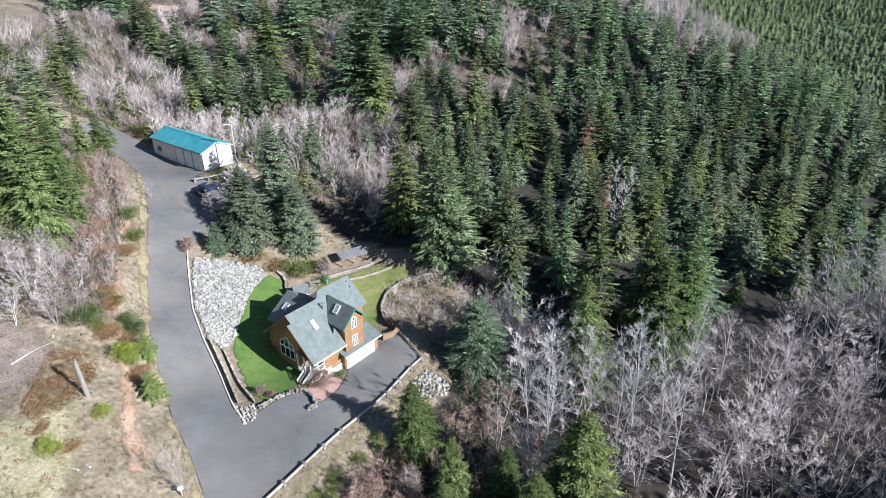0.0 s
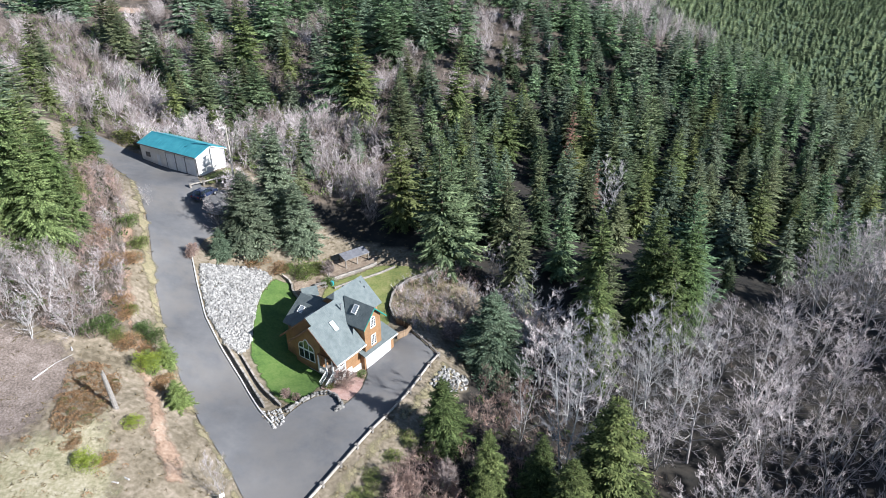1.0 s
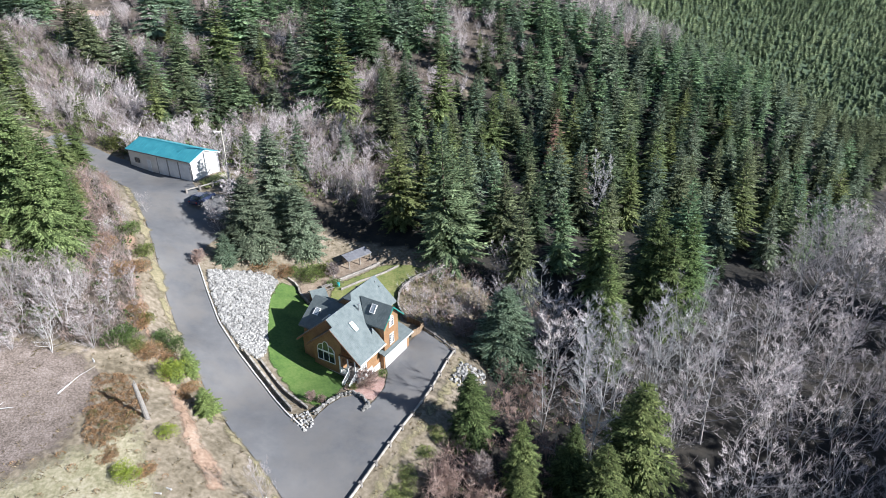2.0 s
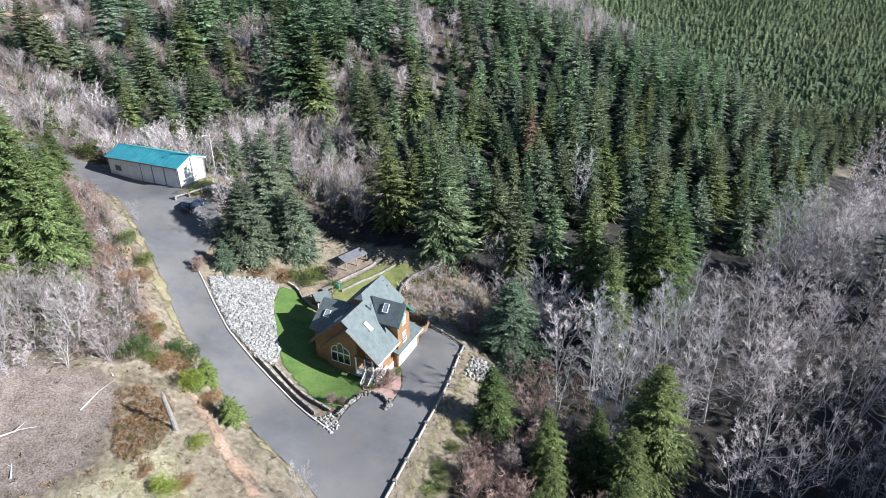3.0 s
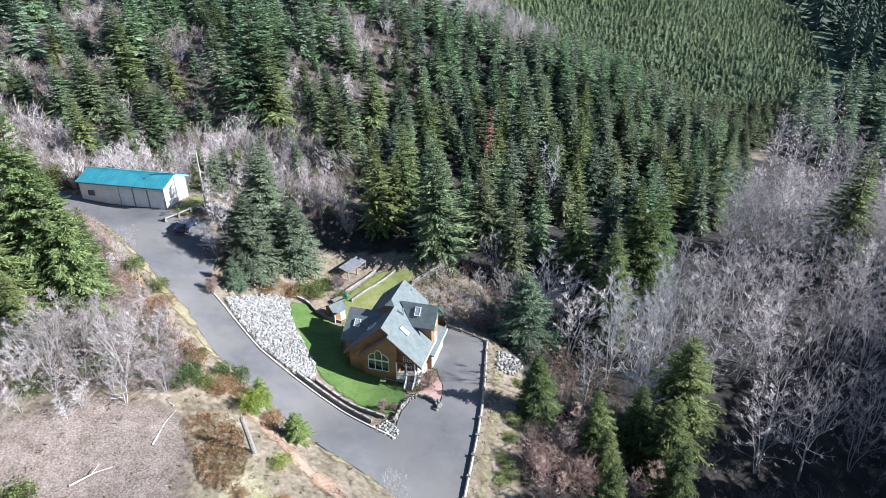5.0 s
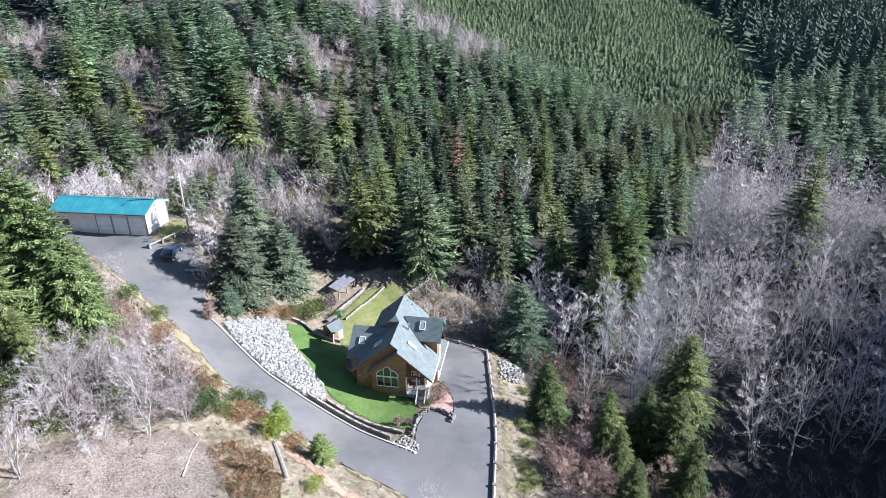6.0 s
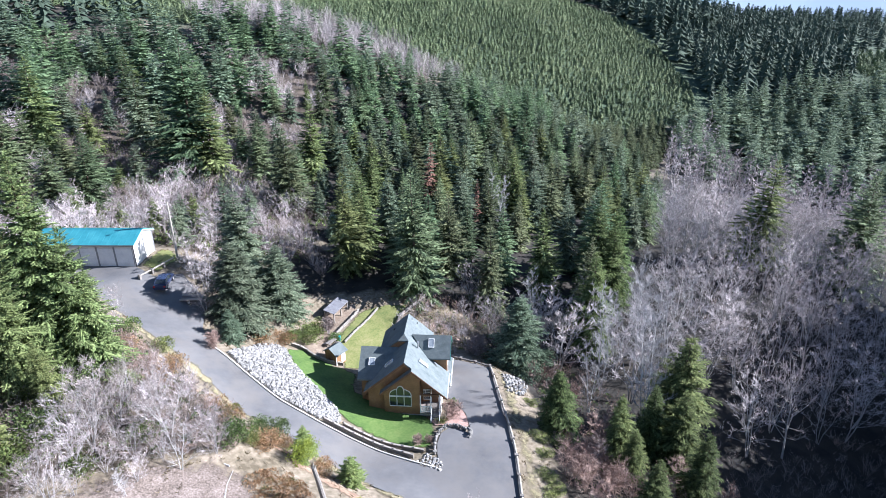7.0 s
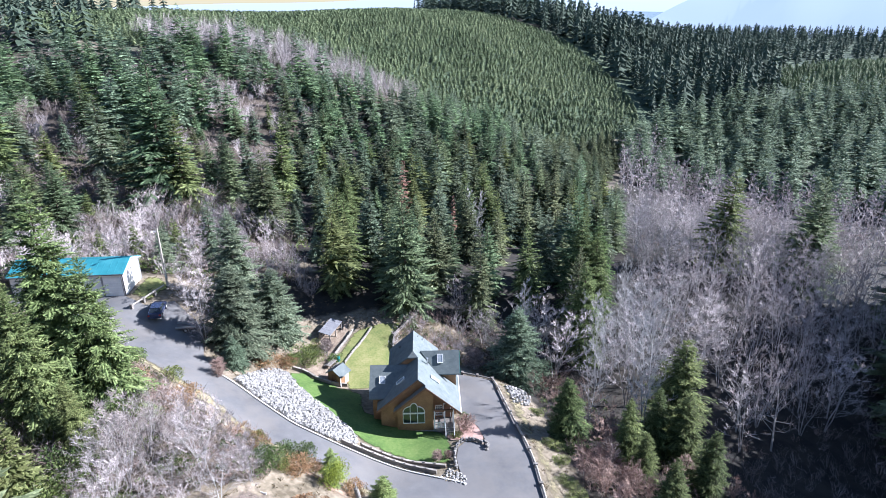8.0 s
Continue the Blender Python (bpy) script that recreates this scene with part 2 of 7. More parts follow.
M_BROOM = mat("yellow_green_shrub_leaves", [(0.18, 0.24, 0.03), (0.28, 0.33, 0.045), (0.38, 0.40, 0.07)], 0.65, 0.9, 6)
M_SALAL = mat("rusty_brush_leaves", [(0.20, 0.155, 0.055), (0.34, 0.195, 0.10), (0.44, 0.31, 0.17)], 0.75, 0.35, 7, rand=0.25, fine=0.5, leafvar=0.3)
M_CARPAINT = mat("dark_blue_car_paint", [(0.02, 0.028, 0.06), (0.028, 0.038, 0.078), (0.036, 0.048, 0.095)], 0.2, 2)
M_TYRE = mat("tyre_rubber", [(0.015, 0.015, 0.015), (0.022, 0.022, 0.022), (0.03, 0.03, 0.03)], 0.85, 5)
M_LAMPGLASS = mat("clear_lamp_lens", [(0.55, 0.55, 0.55), (0.62, 0.62, 0.62), (0.7, 0.7, 0.7)], 0.15, 4)
M_TEAL = mat("turquoise_plastic", [(0.01, 0.25, 0.30), (0.02, 0.32, 0.38), (0.03, 0.36, 0.42)], 0.4, 3)
M_GLASS = mat("window_glass", [(0.012, 0.016, 0.02), (0.018, 0.024, 0.03), (0.025, 0.032, 0.04)], 0.06, 1.5, spec=0.9)
M_SKYLIGHT = mat("pale_skylight_glazing", [(0.26, 0.29, 0.31), (0.33, 0.36, 0.38), (0.40, 0.42, 0.44)], 0.12, 1.5, spec=0.9)
M_DOORGAP = mat("grey_door_trim", [(0.20, 0.20, 0.21), (0.26, 0.26, 0.27), (0.31, 0.31, 0.32)], 0.6, 2)
M_WATER = mat("bay_water", [(0.10, 0.14, 0.17), (0.13, 0.17, 0.20), (0.16, 0.20, 0.23)], 0.25, 0.004, 5)

for leaf_mat in (M_FIR, M_SPRUCE, M_CEDARLEAF, M_OLIVE, M_WEST, M_BUSH, M_BROOM, M_YOUNGFIR, M_SALAL):
    leafy(leaf_mat)


# ---- mesh helpers ----
def mesh_of(verts, faces, name, material):
    me = bpy.data.meshes.new(name)
    me.from_pydata([tuple(v) for v in verts], [], faces)
    me.materials.append(material)
    me.update()
    return me


def part(name, data, material, parent, label=""):
    """Links a bmesh, a (verts, faces) pair or a ready mesh as one object under a thing."""
    if isinstance(data, bpy.types.Mesh):
        me = data
    elif isinstance(data, tuple):
        me = mesh_of(data[0], data[1], name, material)
    else:
        me = bpy.data.meshes.new(name)
        data.to_mesh(me)
        data.free()
        me.materials.append(material)
    ob = new(name, me)
    if parent is not None:
        ob.parent = parent
    return tagged(ob, label)


def thing(name, m, label, category, group=""):
    ob = new(name)
    ob.matrix_world = m
    ob.empty_display_size = 0.3
    return tagged(ob, label, category, group)


def box(bm, x0, x1, y0, y1, z0, z1, bevel=0.0):
    vs = [bm.verts.new((x, y, z)) for z in (z0, z1) for x, y in ((x0, y0), (x1, y0), (x1, y1), (x0, y1))]
    fs = [bm.faces.new([vs[i] for i in q]) for q in ((3, 2, 1, 0), (4, 5, 6, 7), (0, 1, 5, 4), (1, 2, 6, 5), (2, 3, 7, 6), (3, 0, 4, 7))]
    if bevel:
        bmesh.ops.bevel(bm, geom=list({e for f in fs for e in f.edges}), offset=bevel, segments=1, affect="EDGES")
    return bm


def boxm(x0, x1, y0, y1, z0, z1, bevel=0.0):
    return box(bmesh.new(), x0, x1, y0, y1, z0, z1, bevel)


def prism(bm, ring, push):
    """A closed solid from a planar ring of points pushed along a vector."""
    p = Vector(push)
    a = [bm.verts.new(Vector(v)) for v in ring]
    b = [bm.verts.new(Vector(v) + p) for v in ring]
    bm.faces.new(a)
    bm.faces.new(b[::-1])
    n = len(a)
    for i in range(n):
        bm.faces.new((a[i], b[i], b[(i + 1) % n], a[(i + 1) % n]))
    bmesh.ops.recalc_face_normals(bm, faces=bm.faces)
    return bm


def tube(bm, p, q, r0, r1, n=8):
    """A tapered round bar from p to q."""
    p, q = Vector(p), Vector(q)
    w = (q - p).normalized()
    s = w.cross(Vector((0, 0, 1)) if abs(w.z) < 0.9 else Vector((1, 0, 0))).normalized()
    u = w.cross(s)
    a = [bm.verts.new(p + (s * math.cos(k * 6.28319 / n) + u * math.sin(k * 6.28319 / n)) * r0) for k in range(n)]
    b = [bm.verts.new(q + (s * math.cos(k * 6.28319 / n) + u * math.sin(k * 6.28319 / n)) * r1) for k in range(n)]
    for i in range(n):
        bm.faces.new((a[i], a[(i + 1) % n], b[(i + 1) % n], b[i]))
    bm.faces.new(a[::-1])
    bm.faces.new(b)
    return bm


# ---- the lie of the land: spot heights (x, y, z) joined by a smooth sheet ----
YARD = [(-22.4, 53.5, 2.4), (-15, 57.8, 1.5), (-11.7, 52.6, 1.1), (-3.2, 68, .1), (-7, 74, 0), (-12, 66, .4), (-17.6, 60.5, 1.7), (-23, 62, 1.8), (-24.7, 56, 2.9),
        (-27.3, 66.5, 3.3), (-32, 73, 6.0), (-36.8, 80.3, 9.0), (-42.3, 93.4, 11.6), (-41.9, 103.9, 13.7), (-38.2, 108.7, 13.7), (-54.5, 114.2, 14.3), (-60, 113, 15.0),
        (-26.8, 85, 3.4), (-27.2, 89.7, 4.6), (-16.1, 88, 1.5), (-17.7, 91, 1.4), (-10, 93.1, 1.3), (-9.1, 83.5, -.2), (-0.6, 88.6, .6), (-22, 76, 1.6), (-14, 80, .2), (-35.6, 105, 13.4), (-40.6, 99, 12.7), (-53, 103.5, 14.4)]
BANK = [(-35, 49.4, 7.4), (-37, 51, 8.8), (-32.6, 46.8, 6.3), (-37.2, 44, 8.0), (-39.8, 53.8, 9.3), (-45.4, 54.2, 11.4), (-50.5, 51, 11.4), (-53.5, 54.9, 13.6),
        (-39.6, 69.3, 8.2), (-38.8, 62.6, 9.6), (-42.9, 69, 12), (-45.5, 76, 13), (-47.5, 85, 14.0), (-54, 97, 17), (-56, 80, 19), (-72, 112, 22), (-31, 57, 4.0), (-24, 46, 2.2), (-22, 40, 1.0), (-33, 36, 6.5), (-52, 36, 10), (-70, 60, 19)]
WOODS = [(5, 60, -5), (5, 71, -5.5), (12, 48, -8), (0, 45, -4), (-3.3, 54.4, -1.8), (7, 82, -4), (25, 86, -3), (20, 70, -5), (36, 78, -5), (56, 120, -6), (40, 135, -2), (82, 123, -9), (-20, 151, 10), (-44, 158, 12), (-56, 172, 17),
         (0, 120, 4), (-25, 120, 9), (30, 40, -12), (60, 50, -12), (81, 75, -8), (100, 155, -4), (80, 165, 1), (93, 170, 3), (43, 182, 7), (33, 197, 15), (-85, 149, 20), (20, 15, -12), (60, 10, -15), (-5, 30, -4), (-30, 10, 0), (-60, 15, 5)]
FAR = [(156, 228, -6), (180, 254, 6), (348, 286, 4), (194, 173, -22), (327, 241, -6), (90, 262, 26), (34, 219, 22), (-23, 236, 24), (110, 100, -16), (150, 60, -20), (230, 130, -28),
       (215, 375, 41), (110, 350, 40), (330, 400, 36), (450, 360, 10), (385, 305, 10), (409, 279, 2), (518, 166, -6), (620, 140, -8), (0, 420, 45), (-200, 300, 40), (-200, 120, 40), (-200, -50, 25), (0, -150, -10), (200, -100, -15), (400, 100, -14), (490, 230, -15), (373, 352, 21), (620, 420, -6), (420, 480, 34), (800, 300, -20), (900, 600, -15), (250, 520, 20), (150, 600, -20), (500, 700, -25), (1000, 100, -20)]


def lay_of_land():
    p = np.array(YARD + BANK + WOODS + FAR, float)
    n, s = len(p), 40.0
    at = p[:, :2] / s
    d = np.linalg.norm(at[:, None] - at[None], axis=2)
    a = np.zeros((n + 3, n + 3))
    a[:n, :n] = np.where(d > 0, d * d * np.log(d + 1e-12), 0) + np.diag([.0004] * len(YARD) + [.001] * len(BANK) + [.004] * len(WOODS) + [.02] * len(FAR))
    a[:n, n], a[:n, n + 1:], a[n, :n], a[n + 1:, :n] = 1, at, 1, at.T
    w = np.linalg.solve(a, np.r_[p[:, 2], 0, 0, 0])

    def height(x, y):
        x, y = np.asarray(x, float), np.asarray(y, float)
        r = w[n] + w[n + 1] * x / s + w[n + 2] * y / s
        for i in range(n):
            q = (x / s - at[i, 0]) ** 2 + (y / s - at[i, 1]) ** 2
            r = r + w[i] * .5 * q * np.log(q + 1e-12)
        r = np.clip(r, -34, 60)
        far = np.clip((np.hypot(x - 180, y - 200) - 1000) / 500, 0, 1)
        far = far * far * (3 - 2 * far)
        return r * (1 - far) - 62 * far
    return height


height = lay_of_land()


def gz(x, y):
    return float(height(x, y))


def grid_lines(lo, hi, step, reach, grow=1.16):
    inner = list(np.arange(lo, hi + 0.01, step))
    left, right, d = [], [], step
    while lo - sum(left, 0) > -reach:
        d *= grow
        left.append(d)
    d = step
    while hi + sum(right, 0) < reach:
        d *= grow
        right.append(d)
    return np.array(list(lo - np.cumsum(left))[::-1] + inner + list(hi + np.cumsum(right)))


def sheet(xs, ys, zfun):
    gx, gy = np.meshgrid(xs, ys)
    z = zfun(gx, gy)
    v = np.stack([gx, gy, z], -1).reshape(-1, 3)
    nx, ny = len(xs), len(ys)
    i = np.arange((ny - 1) * (nx - 1))
    a = (i // (nx - 1)) * nx + i % (nx - 1)
    return v.tolist(), np.stack([a, a + 1, a + nx + 1, a + nx], 1).tolist()


def rough_height(x, y):
    h = height(x, y)
    k = np.sin(x * 1.3 + 2 * np.sin(y * .7)) * np.sin(y * 1.1 + 1.7 * np.sin(x * .9))
    return h - 0.055 + 0.045 * k


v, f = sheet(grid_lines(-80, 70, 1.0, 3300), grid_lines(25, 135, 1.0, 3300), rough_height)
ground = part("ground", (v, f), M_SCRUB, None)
tagged(ground, "sloping brushy hillside with brown dry undergrowth", "ground", kind="structure")
for p in ground.data.polygons:
    p.use_smooth = True

# ---- outlines of the woods on the plan ----
MAIN_WOOD = [(-6, 110), (6, 106), (16, 101), (28, 94), (40, 90), (52, 88), (75, 98), (104, 118), (122, 138), (126, 170), (125, 222), (60, 205), (20, 178), (-6, 140)]
HILL = [(-110, 112), (-62, 122), (-36, 114), (-28, 104), (-10, 104), (-4, 140), (20, 180), (60, 206), (90, 215), (60, 262), (-20, 275), (-120, 240)]
WEST_WOOD = [(-110, 60), (-66, 58), (-60, 92), (-66, 110), (-110, 118)]
VALLEY_WOOD = [(170, 150), (200, 188), (262, 196), (330, 192), (378, 172), (450, 118), (330, 55), (225, 55), (196, 95)]
PLANTATION = [(70, 222), (130, 226), (150, 197), (208, 197), (250, 206), (276, 228), (292, 252), (322, 290), (336, 330), (330, 400), (240, 440), (90, 400), (-30, 340), (20, 280)]
EAST_PLANTATION = [(380, 172), (470, 222), (560, 262), (770, 236), (840, 120), (600, 60), (455, 115)]
FAR_RIDGE = [(262, 200), (284, 226), (300, 250), (330, 290), (344, 330), (338, 405), (300, 470), (420, 560), (620, 520), (650, 340), (560, 276), (470, 232), (380, 184), (320, 196)]
LEFT_RIDGE = [(-130, 245), (-20, 280), (10, 300), (-40, 345), (80, 410), (40, 520), (-250, 460), (-260, 240)]
ALDER_FLAT = [(14, 62), (26, 66), (44, 72), (70, 92), (104, 112), (126, 100), (122, 66), (95, 46), (70, 36), (45, 34), (28, 38), (18, 45), (14, 52)]
GAP_WOOD = [(95, 68), (112, 108), (128, 136), (165, 160), (206, 181), (225, 180), (190, 150), (200, 95), (225, 60), (160, 45)]
OLIVE_WOOD = [(122, 138), (162, 163), (206, 184), (208, 196), (150, 196), (132, 226), (126, 222), (126, 170)]
HOLLOW = [(18, 45), (28, 38), (45, 34), (70, 36), (95, 46), (100, 20), (60, -25), (20, -20), (5, 20), (12, 42)]


def inside(x, y, poly):
    c = False
    for (ax, ay), (bx, by) in zip(poly, poly[1:] + poly[:1]):
        if (ay > y) != (by > y) and x < (bx - ax) * (y - ay) / (by - ay) + ax:
            c = not c
    return c


def covered(x, y, polys):
    """1 where points lie inside any of the polygons, for arrays."""
    hit = np.zeros(x.shape, bool)
    for poly in polys:
        c = np.zeros(x.shape, bool)
        for (ax, ay), (bx, by) in zip(poly, poly[1:] + poly[:1]):
            if ay != by:
                c ^= ((ay > y) != (by > y)) & (x < (bx - ax) * (y - ay) / (by - ay) + ax)
        hit |= c
    return hit.astype(float)


def zone_layer(ob, name, polys):
    co = np.array([v.co[:2] for v in ob.data.vertices])
    ob.data.attributes.new(name, "FLOAT", "POINT").data.foreach_set("value", covered(co[:, 0], co[:, 1], polys).astype(np.float32))


NEAR_WOOD = [(-15.5, 38), (-8.5, 49), (-3.5, 57), (0.5, 64), (2, 72), (8, 84), (-6, 97), (-20, 100), (-10, 106), (14, 90), (14, 40), (20, 20), (0, 20)]
NEARHILL = [(-110, 112), (-64, 120), (-36, 111), (-31, 104), (-14, 109), (2, 130), (10, 165), (-10, 200), (-110, 200)]
BANKSIDE = [(-64, 50), (-58, 60), (-52, 59), (-42, 60), (-40.5, 64), (-44.5, 76), (-49, 90), (-56, 103), (-62, 107), (-75, 108), (-75, 60)]
zone_layer(ground, "brushland", [HILL, NEARHILL, BANKSIDE])
# these outlines reach past the woods to darken ground where tree shade falls
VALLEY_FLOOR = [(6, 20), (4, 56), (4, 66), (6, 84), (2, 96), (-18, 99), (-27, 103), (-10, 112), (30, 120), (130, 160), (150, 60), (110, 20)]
zone_layer(ground, "shaded_litter", [HOLLOW, VALLEY_FLOOR, MAIN_WOOD, ALDER_FLAT, VALLEY_WOOD, GAP_WOOD, OLIVE_WOOD, NEAR_WOOD, WEST_WOOD, FAR_RIDGE, LEFT_RIDGE])
zone_layer(ground, "moss", [PLANTATION, EAST_PLANTATION, [(235, 185), (290, 60), (600, -100), (1500, 100), (1200, 1000), (300, 900), (-300, 700), (-300, 440), (30, 420), (250, 450), (390, 420)]])


def wobble(poly, step, amp, seed, closed=True):
    """A polyline cut into short steps with an uneven edge."""
    rnd = random.Random(seed)
    out = []
    n = len(poly)
    for i in range(n if closed else n - 1):
        a, b = Vector(poly[i]), Vector(poly[(i + 1) % n])
        k = max(1, int((b - a).length / step))
        for j in range(k):
            q = a.lerp(b, j / k)
            out.append((q.x + rnd.uniform(-amp, amp), q.y + rnd.uniform(-amp, amp)))
    return out


def ragged(m):
    """Lets a ground cover thin out unevenly towards its rim, over the soil below."""
    nd, ln = m.node_tree.nodes, m.node_tree.links
    at = nd.new("ShaderNodeAttribute")
    at.attribute_name = "rim"
    tc = nd.new("ShaderNodeTexCoord")
    n = nd.new("ShaderNodeTexNoise")
    n.inputs["Scale"].default_value, n.inputs["Detail"].default_value = 1.4, 6
    ln.new(tc.outputs["Object"], n.inputs["Vector"])
    s = nd.new("ShaderNodeMath")
    s.operation = "MULTIPLY_ADD"
    s.inputs[1].default_value, s.inputs[2].default_value = -1.1, 0.12
    ln.new(n.outputs[0], s.inputs[0])
    a = nd.new("ShaderNodeMath")
    a.operation = "ADD"
    ln.new(at.outputs["Fac"], a.inputs[0])
    ln.new(s.outputs[0], a.inputs[1])
    k = nd.new("ShaderNodeMapRange")
    k.inputs[1].default_value, k.inputs[2].default_value = -0.25, 0.25
    ln.new(a.outputs[0], k.inputs[0])
    mx = nd.new("ShaderNodeMixShader")
    tr = nd.new("ShaderNodeBsdfTransparent")
    out = nd["Material Output"]
    src = out.inputs[0].links[0].from_socket
    ln.new(k.outputs[0], mx.inputs[0])
    ln.new(tr.outputs[0], mx.inputs[1])
    ln.new(src, mx.inputs[2])
    ln.new(mx.outputs[0], out.inputs[0])
    return m


def rim_layer(ob, poly, width):
    """Stores how far each point lies inside the outline, 0 at the rim to 1 at the given width."""
    co = np.array([v.co[:2] for v in ob.data.vertices])
    best = np.full(len(co), 1e9)
    for (ax, ay), (bx, by) in zip(poly, poly[1:] + poly[:1]):
        d = np.array([bx - ax, by - ay])
        q = co - np.array([ax, ay])
        t = np.clip((q @ d) / max(1e-9, d @ d), 0, 1)
        best = np.minimum(best, np.linalg.norm(q - t[:, None] * d, axis=1))
    ob.data.attributes.new("rim", "FLOAT", "POINT").data.foreach_set("value", np.clip(best / width, 0, 1).astype(np.float32))


def drape(name, poly, lift, material, label, category, cell=1.5, rim=0.0):
    """A sheet of the given outline laid on the land."""
    xs, ys = [p[0] for p in poly], [p[1] for p in poly]
    verts, faces, index = [], [], {}

    def clip(pts, ax, lim, sign):
        out = []
        for i, b in enumerate(pts):
            a = pts[i - 1]
            ia, ib = sign * (a[ax] - lim) <= 1e-9, sign * (b[ax] - lim) <= 1e-9
            if ia != ib:
                t = (lim - a[ax]) / (b[ax] - a[ax])
                out.append((a[0] + t * (b[0] - a[0]), a[1] + t * (b[1] - a[1])))
            if ib:
                out.append(b)
        return out
    i0, i1 = math.floor(min(xs) / cell), math.ceil(max(xs) / cell)
    j0, j1 = math.floor(min(ys) / cell), math.ceil(max(ys) / cell)
    for i in range(i0, i1):
        col = clip(clip(poly, 0, i * cell, -1), 0, (i + 1) * cell, 1)
        if len(col) < 3:
            continue
        for j in range(j0, j1):
            q = clip(clip(col, 1, j * cell, -1), 1, (j + 1) * cell, 1)
            if len(q) < 3:
                continue
            ids = []
            for x, y in q:
                k = (round(x, 4), round(y, 4))
                if k not in index:
                    index[k] = len(verts)
                    verts.append((x, y, 0))
                if not ids or ids[-1] != index[k]:
                    ids.append(index[k])
            if len(ids) > 3 and ids[0] == ids[-1]:
                ids.pop()
            if len(set(ids)) >= 3 and len(set(ids)) == len(ids):
                faces.append(ids)
    va = np.array(verts)
    va[:, 2] = height(va[:, 0], va[:, 1]) + lift
    ob = part(name, (va.tolist(), faces), material, None)
    for p in ob.data.polygons:
        p.use_smooth = True
    if rim:
        rim_layer(ob, poly, rim)
    return tagged(ob, label, category, kind="structure")


for cover in (M_VERGE, M_CLAY, M_LAWN, M_LAWN_DRY, M_SOIL):
    ragged(cover)

ROAD_WEST = [(-13.5, 24), (-19, 33), (-22.3, 40), (-23.8, 44.1), (-26.2, 47.8), (-29.9, 52.8), (-33.5, 58.9), (-36.9, 65.4), (-40.2, 73.5), (-43.5, 83), (-46, 89.5), (-49.5, 96.9), (-54.5, 104), (-60, 109.2), (-68, 114)]
ROAD_NORTH = [(-68, 121), (-61, 118.5), (-56, 115.4), (-42.2, 104.2), (-40.5, 100.4), (-36.5, 100.5), (-35, 95), (-37.6, 88), (-38, 82.1)]
KERB = [(-38, 82.1), (-36.1, 76.8), (-33.9, 71.2), (-31, 66.3), (-27.6, 61.4), (-24.5, 56), (-22.4, 53.6)]
APRON = [(-21.0, 56.2), (-19.9, 57.8), (-18.4, 59.2), (-16.9, 59.6), (-15.9, 58.8), (-15.3, 57.4), (-14.4, 58.6), (-13.0, 61.3), (-12.4, 64.6), (-12.6, 66.4), (-8.4, 71.9), (-6.6, 74.6)]
RAIL = [(-2.9, 68.7), (-7.2, 60.9), (-10.7, 55), (-13.3, 51), (-15.9, 47.4), (-18.3, 44)]
asphalt = ROAD_WEST + ROAD_NORTH[:-1] + KERB + APRON + RAIL + [(-16.5, 38), (-13, 31), (-8.5, 24)]
driveway = drape("driveway", asphalt, 0.05, M_ASPHALT, "worn grey asphalt driveway curving up the hill", "driveway")
FRONT_LAWN = [(-27.2, 65.6), (-23.6, 59.2), (-21.2, 57.4), (-18.4, 60.2), (-17.4, 63), (-19.5, 67.5), (-23, 72.5), (-20.5, 77), (-22.6, 80.6), (-24.2, 83), (-24.8, 85.3), (-27.6, 85.3), (-28.5, 80), (-28.2, 72), (-27.8, 68.0)]
front_lawn = drape("lawn", wobble(FRONT_LAWN, 0.8, 0.12, 3), 0.05, M_LAWN, "bright green mown lawn beside the house", "lawn", 0.7, 0.5)
BACK_LAWN = [(-21.5, 79), (-17, 77), (-12, 74.5), (-9.4, 77), (-9.6, 81.6), (-9, 85.3), (-6.5, 88), (-3, 90.2), (-8, 92.6), (-11.8, 92.5), (-19.2, 86.7), (-20.4, 82.5)]
back_lawn = drape("lawn", wobble(BACK_LAWN, 0.8, 0.12, 4), 0.05, M_LAWN_DRY, "yellow-green back lawn between timber walls", "lawn", 0.7, 0.5)
garden_bed = drape("garden_terrace", wobble([(-25.0, 85.6), (-24.2, 82.8), (-22.9, 80.9), (-20.6, 82.8), (-19.5, 87), (-15.7, 90), (-11.8, 92.9), (-10.5, 95.6), (-16.5, 95.4), (-21, 91.5)], 0.9, 0.15, 5), 0.045, M_SOIL, "bare brown garden terrace behind the lawn", "garden", 0.7, 0.6)
brick_path = drape("brick_path", wobble([(-17.9, 62.2), (-17.9, 60.9), (-16.4, 59.9), (-15.4, 58.9), (-14.5, 58.7), (-13.1, 61.3), (-12.6, 64.7), (-14.2, 63.6), (-15.8, 61.6)], 0.6, 0.06, 6), 0.07, M_BRICKPATH, "faded reddish brick front path", "path")
verge = drape("verge", wobble([(q[0] + 0.55, q[1] - 0.3) for q in ROAD_WEST[1:13]] + [(q[0] - 1.7, q[1] + 0.8) for q in ROAD_WEST[1:13]][::-1], 0.8, 0.42, 7), 0.075, M_VERGE, "strip of short dry grass along the driveway", "verge", 0.5, 0.9)
